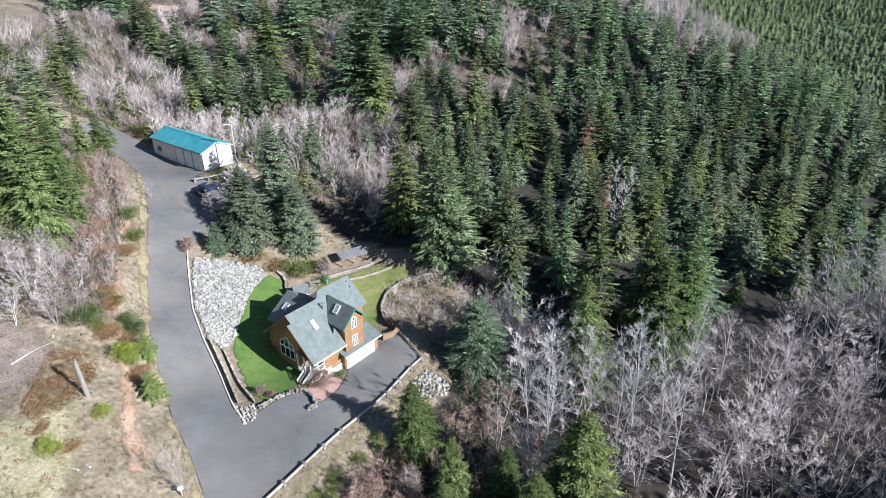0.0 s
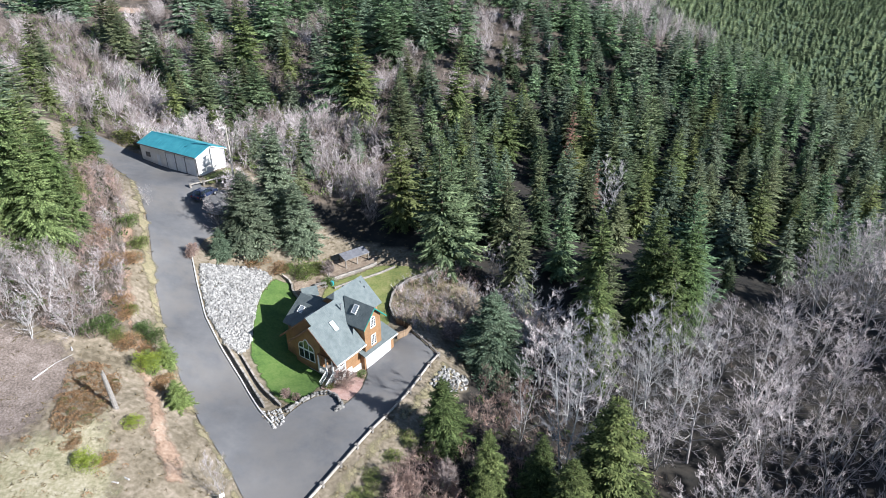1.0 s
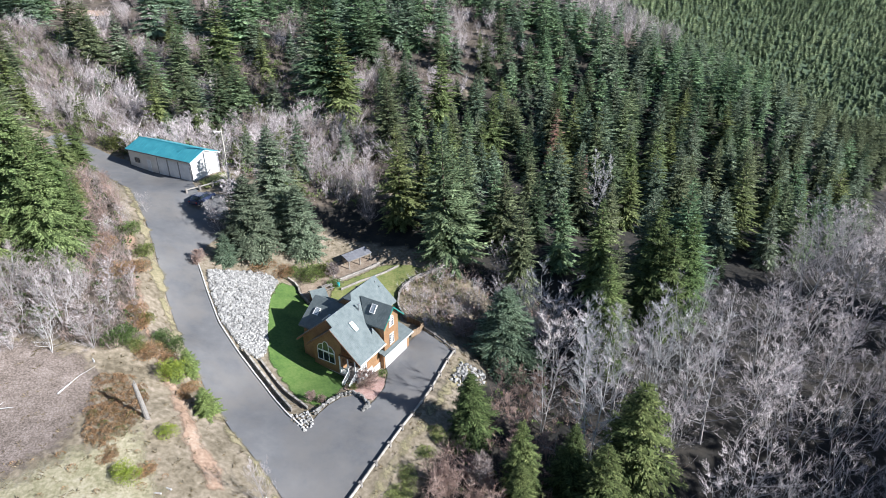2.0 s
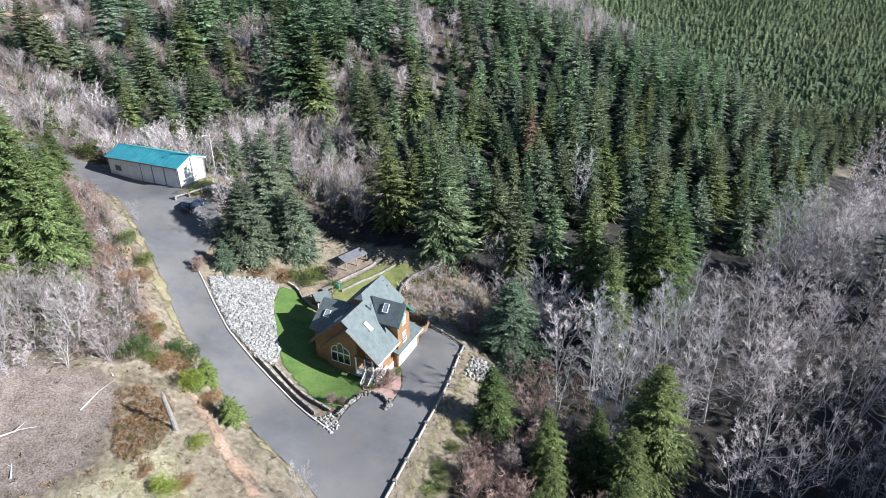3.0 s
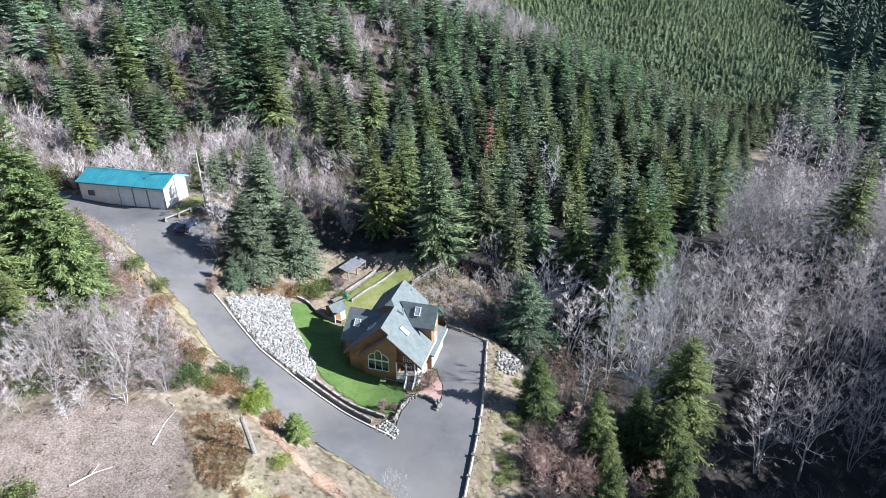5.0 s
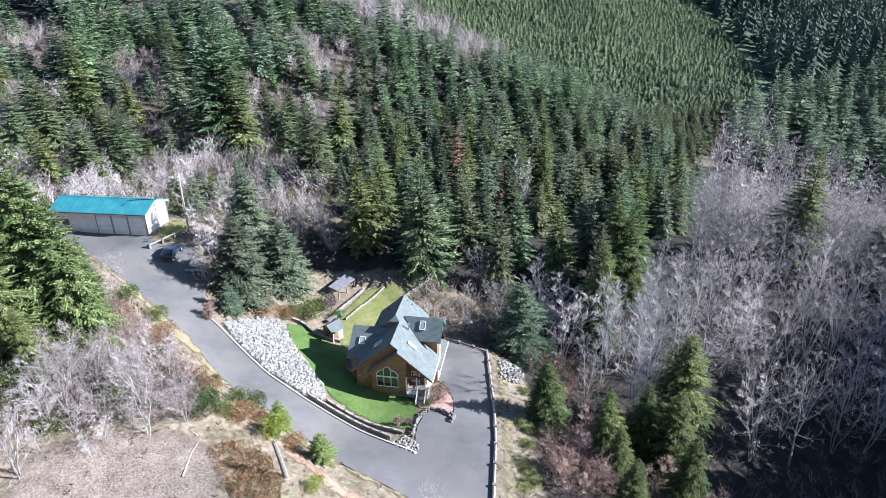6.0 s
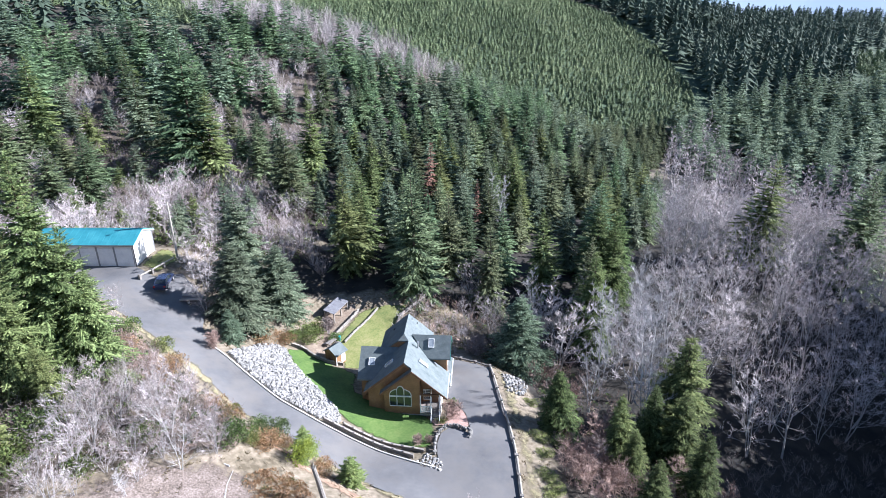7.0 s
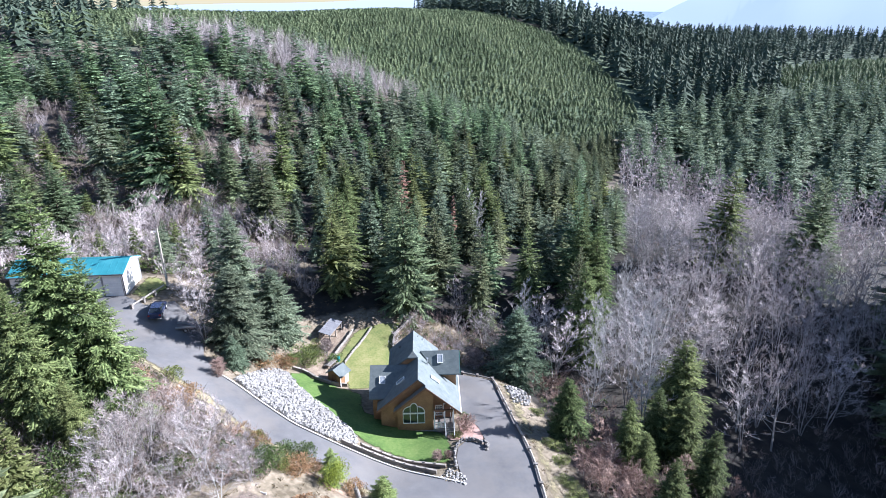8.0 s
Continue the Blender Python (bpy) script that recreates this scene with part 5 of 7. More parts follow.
# conifers round the house and drive: x, y, height of the tip, breadth
L_SPRUCE = dict(label="dense blue-green spruce with drooping branches", group="spruces by the driveway")
L_FIR = dict(label="tall dark green fir with layered branches")
L_CEDAR = dict(label="yellow-green cedar with drooping ragged foliage", group="cedars")
plant_list("spruce", SPRUCE, [(-28.1, 98.4, 24.6, 1.2), (-31.9, 91.0, 19.4, 1.5), (-24.2, 94.2, 16.2, 1.35), (-34.6, 85.3, 12.6, 1.9), (4.6, 70.6, 8.6, 1.45)], **L_SPRUCE)
plant_list("cedar", CEDAR, [(-3.3, 54.4, 7.9, 2.1), (1.3, 47.8, 6.2, 1.51), (0.2, 44.6, 3.4, 1.67), (9.0, 44.5, 5.0, 1.81), (-4.2, 38.5, 5.5, 1.67), (5.5, 38.6, 4.5, 1.67), (31.5, 76.0, 13.0, 1.37), (35.7, 78.5, 14.2, 1.37), (18.8, 68.4, 13.5, 1.37), (30.0, 78.6, 17.0, 1.21), (-53.8, 82.0, 30.0, 1.81), (-58.8, 103.6, 25.0, 1.67)], **L_CEDAR)
plant_list("fir", FIR, [(-0.2, 92.6, 25.2, 0.95), (-6.5, 132.4, 24.8, 1.1), (-5.9, 162.3, 21.3, 1.2), (12.7, 188, 25.1), (39.5, 184.6, 23), (32.8, 196.8, 30), (34, 219, 35), (-22.4, 164.8, 27), (-24, 194.4, 35.7), (-23.4, 236, 37),
                          (-36.7, 177, 27), (-44, 158.6, 24.3, 1.2), (-32.5, 150.8, 21.5, 1.2), (-56.4, 171.9, 33.8), (-56.8, 148.9, 25), (-85.4, 148.8, 30), (88.8, 206.6, 22), (90, 262, 36)], **L_FIR)
plant_list("fir", FIR, [(-10, 241, 43), (-46.9, 173.4, 38, 1.2), (-40.3, 152, 24.7, 1.4), (-22, 203.5, 35.7, 1.2), (33.7, 242, 36), (0, 166.6, 21, 1.3), (58, 185.8, 14, 1.2), (-79, 131, 33, 1.2), (-74, 125, 29, 1.2), (-62.3, 113.5, 21, 1.2), (-54, 160, 31.7, 1.2), (-25.3, 177, 32.6, 1.3), (0.8, 171, 22, 1.3), (17.2, 187.8, 24, 1.2), (31.8, 130.6, 12, 1.2), (1.5, 95.6, 21, 1.1), (60, 122, 7.4, 1.2)], **L_FIR)
plant_list("fir", FIR, [(18.2, 102.1, 12.9), (24.7, 86.4, 13.6), (20.8, 72.3, 14.3, 0.8), (70, 103.5, 7.5), (55.9, 119.6, 11), (55.3, 130.4, 12.8), (49.6, 131.4, 10.7), (41.7, 133.9, 13.8), (37.4, 138.3, 17.5), (91.6, 153.4, 11.5), (81.8, 122.9, 8), (19.8, 92.9, 13.2), (28.2, 107.3, 14.9),
                          (39, 86.2, 16.9), (35.3, 91.3, 13.3), (51.4, 137, 11.4), (63, 146, 14.7), (12.2, 123.3, 13), (24.3, 130, 13.6), (81, 74.9, 17.0, 1.1), (102.8, 62.7, 13.4, 1.2), (7.7, 135, 17.7), (4.5, 101.5, 17.5), (11.5, 98.5, 17), (11, 85.5, 15.5, 0.9), (-6.8, 104.8, 22.2, 1.0)], **L_FIR)
plant_list("fir", FIR, [(1.5, 114.4, 18.2), (7.2, 152.0, 27.0), (5.3, 105.7, 18.0), (14.4, 134, 14.6), (20.4, 115.5, 12.1), (40.1, 110.5, 11.0), (61.1, 104.7, 11.7), (87.2, 122.5, 5.6), (27.4, 181.3, 17.6), (47.4, 198.7, 29.4), (41.3, 204.8, 29.6), (43.8, 136, 17.0), (51.1, 141.8, 16.9), (74, 147.5, 16.5), (85, 152, 11.0), (92.6, 166.8, 19.2), (105.9, 166.9, 11.5), (80.4, 165.4, 16.0),
                          (56.5, 150.8, 17.7), (66.5, 135.3, 14.8), (71.9, 119.7, 8.8), (-69.4, 148.5, 22.9), (-49.8, 168.5, 28), (-16.4, 152, 31.0, 1.2), (-19.5, 154.5, 44.0, 1.0), (2.8, 188.9, 19.5), (90.7, 58.5, 15.7, 1.1)], **L_FIR)
plant_list("cedar", CEDAR, [(14.4, 48.8, 9.4, 1.9), (6.4, 47.0, 5.6, 1.5), (71.8, 108.2, 5.1, 1.3)], **L_CEDAR)
plant_list("west_spruce", WEST_SPRUCE, [(-51.3, 72.6, 32.5, 0.85), (-54.2, 74.6, 39.8, 0.95), (-57.5, 70.0, 33, 0.9), (-50.2, 78.0, 26, 0.8), (-58.0, 79.0, 31, 0.95), (-57.5, 88.0, 29, 1.0), (-57.2, 95.8, 27.2, 1.0), (-55.5, 66.5, 25, 0.9), (-53.0, 86.5, 23, 0.9)], label="big olive-green spruce on the bank above the driveway", group="spruces on the bank")
plant_list("olivefir", YOUNG, [(-62.5, 70.5, 32, 1.0), (-66.0, 84.0, 33, 1.0), (-64.5, 98.0, 31, 1.0), (-60.5, 62, 26, 1.0)], label="olive-green fir above the bank", group="spruces on the bank")
plant_list("dead", DEAD, [(32.0, 136, 15.2, 1.5), (33, 118, 10)], label="dead rust-brown conifer among green firs", group="")


KEEP_CLEAR = [[(-109, 221), (-101, 227), (-90, 228), (-83, 223), (-90, 212), (-101, 212)], [(-68, 122), (-36, 111), (-33, 100), (-20, 97), (-6, 96), (3, 91), (-5, 77), (0, 68), (-10, 52), (-16, 42), (-6, 22), (-16, 22), (-24, 40), (-31, 50), (-40, 64), (-47, 82), (-51, 92), (-70, 112)],
              [(-62, 56), (-58, 44), (-48, 32), (-28, 30), (-30, 46), (-37, 58), (-41, 60), (-50, 61)]]


def scatter(poly, gap, seed, tries=8, clear=True):
    """Uneven points inside a polygon, at least gap apart from each other and from what stands."""
    r = random.Random(seed)
    xs, ys = [p[0] for p in poly], [p[1] for p in poly]
    cell = {}
    for x, y, _ in planted:
        cell.setdefault((int(x // gap), int(y // gap)), []).append((x, y))
    area = (max(xs) - min(xs)) * (max(ys) - min(ys))
    out = []
    for _ in range(int(area / gap / gap * tries)):
        x, y = r.uniform(min(xs), max(xs)), r.uniform(min(ys), max(ys))
        if not inside(x, y, poly) or (clear and any(inside(x, y, k) for k in KEEP_CLEAR)):
            continue
        i, j = int(x // gap), int(y // gap)
        if any((x - a) ** 2 + (y - b) ** 2 < gap * gap for di in (-1, 0, 1) for dj in (-1, 0, 1) for a, b in cell.get((i + di, j + dj), ())):
            continue
        cell.setdefault((i, j), []).append((x, y))
        out.append((x, y))
    return out


def stand(name, places, forms_low, material, label, category, seed, hs, wide=(0.85, 1.15), smooth=True):
    """Many far trees joined into one piece of woodland."""
    r = np.random.RandomState(seed)
    n = len(places)
    if not n:
        return None
    px = np.array(places)
    pz = height(px[:, 0], px[:, 1])
    hh = r.uniform(hs[0], hs[1], n)
    ww = r.uniform(wide[0], wide[1], n)
    an = r.uniform(0, 6.283, n)
    vs, fs, base = [], [], 0
    which = r.randint(0, len(forms_low), n)
    for k, (lv, lf) in enumerate(forms_low):
        sel = np.nonzero(which == k)[0]
        if not len(sel):
            continue
        c, s = np.cos(an[sel])[:, None], np.sin(an[sel])[:, None]
        h, w = hh[sel][:, None], (hh[sel] * ww[sel])[:, None]
        x = (lv[None, :, 0] * c - lv[None, :, 1] * s) * w + px[sel, 0][:, None]
        y = (lv[None, :, 0] * s + lv[None, :, 1] * c) * w + px[sel, 1][:, None]
        z = lv[None, :, 2] * h + pz[sel][:, None] - 0.2
        vs.append(np.stack([x, y, z], -1).reshape(-1, 3))
        off = base + np.arange(len(sel))[:, None, None] * len(lv)
        fs.append((lf[None] + off).reshape(-1, 3))
        base += len(sel) * len(lv)
    va, fa = np.concatenate(vs), np.concatenate(fs)
    me = bpy.data.meshes.new(name)
    me.from_pydata(va.tolist(), [], fa.tolist())
    me.materials.append(material)
    me.polygons.foreach_set("use_smooth", [smooth] * len(me.polygons))
    ob = new(name, me)
    return tagged(ob, label, category, kind="stuff")


def skirt_form(seed, tiers, n, R, power=0.8):
    """A unit-height conifer of a few ragged hanging tiers, for the farthest stands."""
    r = random.Random(seed)
    V, F = [], []
    for k in range(tiers):
        t0, t1 = k / tiers, (k + 1) / tiers
        i = len(V)
        V.append((r.uniform(-.01, .01), r.uniform(-.01, .01), min(1.0, t1 + 0.55 / tiers)))
        for j in range(n):
            a = 6.2832 * (j + r.uniform(-.25, .25)) / n
            q = R * (1 - t0) ** power * (r.uniform(0.7, 1.3) if j % 2 else r.uniform(0.3, 0.6))
            V.append((q * math.cos(a), q * math.sin(a), t0 + 0.04 + r.uniform(-.04, .04) + (0 if j % 2 else 0.5 / tiers)))
        F += [(i, i + 1 + j, i + 1 + (j + 1) % n) for j in range(n)]
    return np.array(V), np.array(F)


def unit_form(seed, R, whorl, per, droop, ragged, sprays, power, fine):
    V, F = conifer_crown(seed, 16, R, whorl, per, 0.03, droop, ragged, sprays, power, fine)
    return np.array([tuple(v) for v in V]) / 16.0, np.array(F)


MID = [unit_form(60, 5.0, 0.85, 9, 0.2, 0.34, 3, 0.88, 0.95), unit_form(61, 4.5, 0.85, 9, 0.28, 0.38, 3, 0.8, 0.95), unit_form(62, 5.3, 0.85, 9, 0.16, 0.34, 3, 0.92, 0.95)]
LOW = [skirt_form(64, 10, 12, 0.24), skirt_form(65, 11, 10, 0.2), skirt_form(66, 9, 12, 0.27)]
TINY = [skirt_form(67, 4, 8, 0.40, 0.6), skirt_form(68, 4, 8, 0.46, 0.55), skirt_form(69, 4, 8, 0.36, 0.6)]

# main fir wood behind the house
spots = sorted((p for p in scatter(MAIN_WOOD, 5.5, 5) if p[1] > 122 or (p[0] + 2 * p[1]) % 3 < 1.9), key=lambda p: p[1] + 0.35 * abs(p[0] - 20))
for x, y in spots[:105]:
    kind, forms = ("slim", SLIM) if rnd.random() < 0.45 else ("fir2", FIR)
    plant(kind, forms, x, y, rnd.choice((rnd.uniform(5, 9), rnd.uniform(10, 14), rnd.uniform(12, 16.5))), rnd.uniform(1.0, 1.3), label="dark green fir in the close wood", group="fir wood")
stand("fir_wood", spots[105::2], MID, M_FIR, "close stand of dark green firs on the slope", "woodland", 3, (8, 16), (1.0, 1.35))
stand("fir_wood", spots[106::2], MID, M_SPRUCE, "blue-green firs mixed into the close stand", "woodland", 33, (8, 16), (1.0, 1.35))


def clump(x, y):
    """Above nought where firs stand close on the hillside, below where bare scrub opens."""
    return math.sin(x * 0.115 + 1.3 + 0.6 * math.sin(y * 0.07)) * math.sin(y * 0.095 + 0.4) + 0.45 * math.sin(x * 0.25 + y * 0.19)


# mixed hillside above the shop
spots = sorted((p for p in scatter(HILL, 6.2, 9) if clump(*p) > (0.32 if p[0] < -45 or (p[0] < -4 and p[1] < 185) else -0.28)), key=lambda p: p[1])
for i, (x, y) in enumerate(spots[:45]):
    plant("fir" if i % 3 else "slim", FIR if i % 3 else SLIM, x, y, rnd.choice((rnd.uniform(6, 10), rnd.uniform(10, 17))), rnd.uniform(1.0, 1.4), **L_FIR)
young = [p for p in scatter([(-100, 122), (-62, 124), (-36, 116), (-24, 112), (-14, 118), (-14, 150), (-30, 172), (-90, 172)], 4.3, 57) if clump(*p) > 0.16]
for x, y in young[::4]:
    plant("young", YOUNG, x, y, rnd.uniform(3.5, 8), rnd.uniform(1.2, 1.7), label="bushy olive-green young fir on the hillside", group="young hillside firs")
stand("mixed_wood", [p for i, p in enumerate(young) if i % 4], MID, M_OLIVE, "bushy olive-green young firs covering the hillside", "woodland", 58, (3, 8), (1.1, 1.5))
stand("mixed_wood", spots[45::2], MID, M_FIR, "scattered dark firs on the upper hillside", "woodland", 4, (9, 20), (1.0, 1.35))
stand("mixed_wood", spots[46::2], MID, M_SPRUCE, "blue-green firs on the upper hillside", "woodland", 59, (9, 20), (1.0, 1.35))
stand("west_wood", scatter(WEST_WOOD, 6.5, 10), MID, M_FIR, "dark firs on the slope beyond the bank", "woodland", 34, (12, 18), (1.0, 1.3))

stand("fir_wood", scatter(OLIVE_WOOD, 4.6, 63), MID, M_FIR, "younger green firs at the end of the close wood", "woodland", 64, (6, 12), (1.0, 1.4))

# woods across the valley, plantation hillside, far ridges
stand("valley_wood", scatter(VALLEY_WOOD, 9.0, 12), MID, M_SPRUCE, "dark conifers across the valley bottom", "woodland", 5, (12, 24), (0.95, 1.3))
stand("plantation", scatter(PLANTATION, 2.1, 13, 7), TINY, M_YOUNGFIR, "even young conifer plantation on the far slope", "woodland", 6, (1.8, 3.3), (1.5, 2.1), False)
stand("plantation", scatter(EAST_PLANTATION, 4.4, 14, 5), TINY, M_YOUNGFIR, "young conifer plantation beyond the valley", "woodland", 7, (4, 7), (1.0, 1.4), False)
stand("far_wood", scatter(FAR_RIDGE, 7.6, 15, 6), LOW, M_FARFIR, "tall dark conifers on the far ridge", "woodland", 8, (13, 30), (0.8, 1.3), False)
stand("far_wood", scatter(LEFT_RIDGE, 8.5, 16, 5), LOW, M_FARFIR, "dark conifers along the upper ridge", "woodland", 9, (12, 20), (1.0, 1.3), False)

# trees added out of view, tall enough to throw shade over the hollow
SHADE_WOOD = [(20, -12), (33, 17), (45, 23), (60, 27), (80, 33), (105, 40), (118, 15), (60, -25)]
stand("valley_wood", scatter(SHADE_WOOD, 6.0, 17, 8), MID, M_FIR, "unseen tall dark conifers added south of the valley for shade", "woodland", 10, (31, 37), (1.0, 1.3))
OUTER = [(560, 280), (660, 345), (640, 530), (900, 750), (1250, 560), (1250, 130), (860, 120), (790, 245)]
stand("far_wood", scatter(OUTER, 17, 18, 4), LOW, M_FARFIR, "dark conifers on the outermost slopes", "woodland", 15, (16, 24), (1.2, 1.6), False)


# ---- leafless trees and brush ----
def stick(V, F, p, q, r0, r1, n=3):
    """A thin tapered limb with n sides."""
    w = (q - p)
    if w.length < 1e-5:
        return
    w = w.normalized()
    s = w.cross(Vector((0.3, 0.2, 1)) if abs(w.z) < 0.9 else Vector((1, 0.2, 0))).normalized()
    u = w.cross(s)
    i = len(V)
    for k in range(n):
        d = s * math.cos(k * 6.28319 / n) + u * math.sin(k * 6.28319 / n)
        V.append(p + d * r0)
    if r1 < 0.006:
        V.append(q)
        for k in range(n):
            F.append((i + k, i + (k + 1) % n, i + n))
        return
    for k in range(n):
        d = s * math.cos(k * 6.28319 / n) + u * math.sin(k * 6.28319 / n)
        V.append(q + d * r1)
    for k in range(n):
        F.append((i + k, i + (k + 1) % n, i + n + (k + 1) % n, i + n + k))


def twig(V, F, p, q, w):
    d = q - p
    s = d.cross(Vector((0.31, 0.52, 0.79)))
    if s.length < 1e-5:
        return
    s = s.normalized() * w
    i = len(V)
    V.extend((p - s, p + s, q))
    F.append((i, i + 1, i + 2))


def bare_tree(seed, H, stems, limbs, subs, twigs, spread, start=0.3, tw=0.022, long=1.0, stray=0.9):
    """Trunk(s), limbs, branches and fine twigs of a leafless tree. Returns the trunk and limbs, and the twigs."""
    r = random.Random(seed)
    V, F, TV, TF = [], [], [], []
    for s in range(stems):
        a = r.uniform(0, 6.28)
        lean = (0.04 if stems == 1 else r.uniform(0.12, 0.3))
        top = Vector((math.cos(a) * lean * H, math.sin(a) * lean * H, H * r.uniform(0.85, 1.0)))
        r0 = 0.0085 * H + 0.02 if stems == 1 else 0.0052 * H + 0.012
        pts = [Vector((math.cos(a) * 0.1 * (stems > 1), math.sin(a) * 0.1 * (stems > 1), -0.6))]
        for i in range(1, 6):
            t = i / 5
            pts.append(top * t + Vector((r.uniform(-1, 1), r.uniform(-1, 1), 0)) * 0.018 * H)
        for i in range(5):
            stick(V, F, pts[i], pts[i + 1], r0 * (1 - 0.18 * i), r0 * (1 - 0.18 * (i + 1)), 5)
        for l in range(limbs):
            t = start + (0.98 - start) * ((l + r.random()) / limbs)
            k = min(4, int(t * 5))
            root = pts[k].lerp(pts[k + 1], t * 5 - k)
            b = a + l * 2.4 + r.uniform(-0.5, 0.5)
            L = spread * H * (1.15 - 0.85 * t) * r.uniform(0.65, 1.15)
            d = Vector((math.cos(b), math.sin(b), r.uniform(0.15, 0.7) + 0.6 * t)).normalized()
            mid = root + d * L * 0.55
            end = mid + (d + Vector((r.uniform(-.3, .3), r.uniform(-.3, .3), r.uniform(0, .5)))).normalized() * L * 0.5
            lr = max(0.012, r0 * 0.42 * (1.1 - t))
            stick(V, F, root, mid, lr, lr * 0.65)
            stick(V, F, mid, end, lr * 0.65, 0.0)
            for q in range(subs):
                u = r.uniform(0.2, 1.0)
                p = root.lerp(mid, u * 2) if u < 0.5 else mid.lerp(end, u * 2 - 1)
                d2 = (d + Vector((r.uniform(-1, 1), r.uniform(-1, 1), r.uniform(-0.2, 0.9)))).normalized()
                L2 = L * r.uniform(0.25, 0.5)
                e2 = p + d2 * L2
                stick(V, F, p, e2, max(0.009, lr * 0.4), 0.0)
                for w in range(twigs):
                    p3 = p.lerp(e2, r.uniform(0.15, 1.0))
                    d3 = (d2 + Vector((r.uniform(-1, 1), r.uniform(-1, 1), r.uniform(-0.3, 0.9))) * stray).normalized()
                    twig(TV, TF, p3, p3 + d3 * r.uniform(0.25, 0.6) * (0.5 + 0.05 * H) * long, tw)
    return (V, F), (TV, TF)


def bare_form(seed, H, stems, limbs, subs, twigs, spread, start=0.3, bark=None, fine=None, tw=0.022, long=1.0, stray=0.9):
    a, b = bare_tree(seed, H, stems, limbs, subs, twigs, spread, start, tw, long, stray)
    return H, mesh_of(b[0], b[1], "twigs", fine or M_TWIGS), mesh_of(a[0], a[1], "trunk", bark or M_ALDER)


ALDER = [bare_form(71, 14, 2, 15, 7, 8, 0.36, 0.2, tw=0.016, long=1.0, stray=1.3), bare_form(72, 14, 3, 11, 7, 8, 0.32, 0.2, tw=0.016, long=1.0, stray=1.3), bare_form(73, 14, 1, 25, 8, 8, 0.40, 0.22, tw=0.016, long=1.0, stray=1.3), bare_form(74, 14, 3, 12, 6, 8, 0.32, 0.2, tw=0.016, long=1.0, stray=1.3)]
MAPLE = [bare_form(75, 10, 4, 13, 8, 5, 0.34, 0.15, tw=0.017), bare_form(76, 10, 5, 11, 8, 5, 0.34, 0.12, tw=0.017)]
M_WHITEBARK = mat("lichen_white_bark", [(0.38, 0.36, 0.345), (0.50, 0.48, 0.465), (0.62, 0.60, 0.58)], 0.9, 1.2, 6, rand=0.1)
M_WHITETWIG = mat("lichen_white_twigs", [(0.20, 0.165, 0.15), (0.31, 0.265, 0.245), (0.47, 0.42, 0.395)], 0.95, 0.5, 5, rand=0.12)
M_SNOWTWIG = mat("white_lichen_twigs", [(0.32, 0.30, 0.295), (0.45, 0.43, 0.42), (0.60, 0.58, 0.57)], 0.95, 0.5, 5, rand=0.12, leafvar=0.2)
PALE = [bare_form(77, 14, 2, 22, 8, 6, 0.24, 0.1, M_WHITEBARK, M_SNOWTWIG, 0.016, 1.0, 1.3), bare_form(78, 14, 3, 16, 8, 6, 0.26, 0.12, M_WHITEBARK, M_SNOWTWIG, 0.016, 1.0, 1.3)]
THICKET = [bare_form(79, 7, 7, 8, 6, 5, 0.40, 0.1, M_ALDER, M_WHITETWIG, 0.015, 1.3, 1.0), bare_form(80, 7, 6, 8, 6, 5, 0.40, 0.1, M_ALDER, M_TWIGS, 0.015, 1.3, 1.0)]
HILLTHICK = [bare_form(85, 7, 6, 6, 5, 7, 0.36, 0.1, M_ALDER, M_TWIGS, 0.018, 1.6, 0.6), bare_form(86, 7, 7, 5, 5, 7, 0.34, 0.1, M_TWIGS, M_TWIGS, 0.018, 1.6, 0.6)]
SHRUB = [bare_form(81, 3.2, 6, 5, 4, 4, 0.32, 0.2, M_TWIGS, M_TWIGS, 0.011), bare_form(82, 3.2, 7, 5, 4, 4, 0.36, 0.15, M_TWIGS, M_TWIGS, 0.011)]
RED_SHRUB = [bare_form(83, 2.6, 7, 5, 4, 5, 0.36, 0.12, M_TWIGS_RED, M_TWIGS_RED, 0.012), bare_form(84, 2.6, 6, 6, 4, 5, 0.36, 0.12, M_TWIGS_RED, M_TWIGS_RED, 0.012)]

B_ALDER = dict(name="bare_alder", category="bare tree", group="alders in the valley", crown="crown", label="leafless grey alder with fine upright twigs")
B_PALE = dict(name="bare_tree", category="bare tree", group="pale bare trees", crown="crown", label="leafless white-barked tree with pale twigs")
B_MAPLE = dict(name="bare_tree", category="bare tree", group="bare trees on the slope", crown="crown", label="leafless many-stemmed tree with grey branches")
B_SHRUB = dict(name="bare_shrub", category="shrub", group="bare shrubs", crown="crown", label="leafless greyish brush with thin stems")
B_RED = dict(name="bare_shrub", category="shrub", group="reddish shrubs", crown="crown", label="leafless reddish-brown shrub with dense twigs")

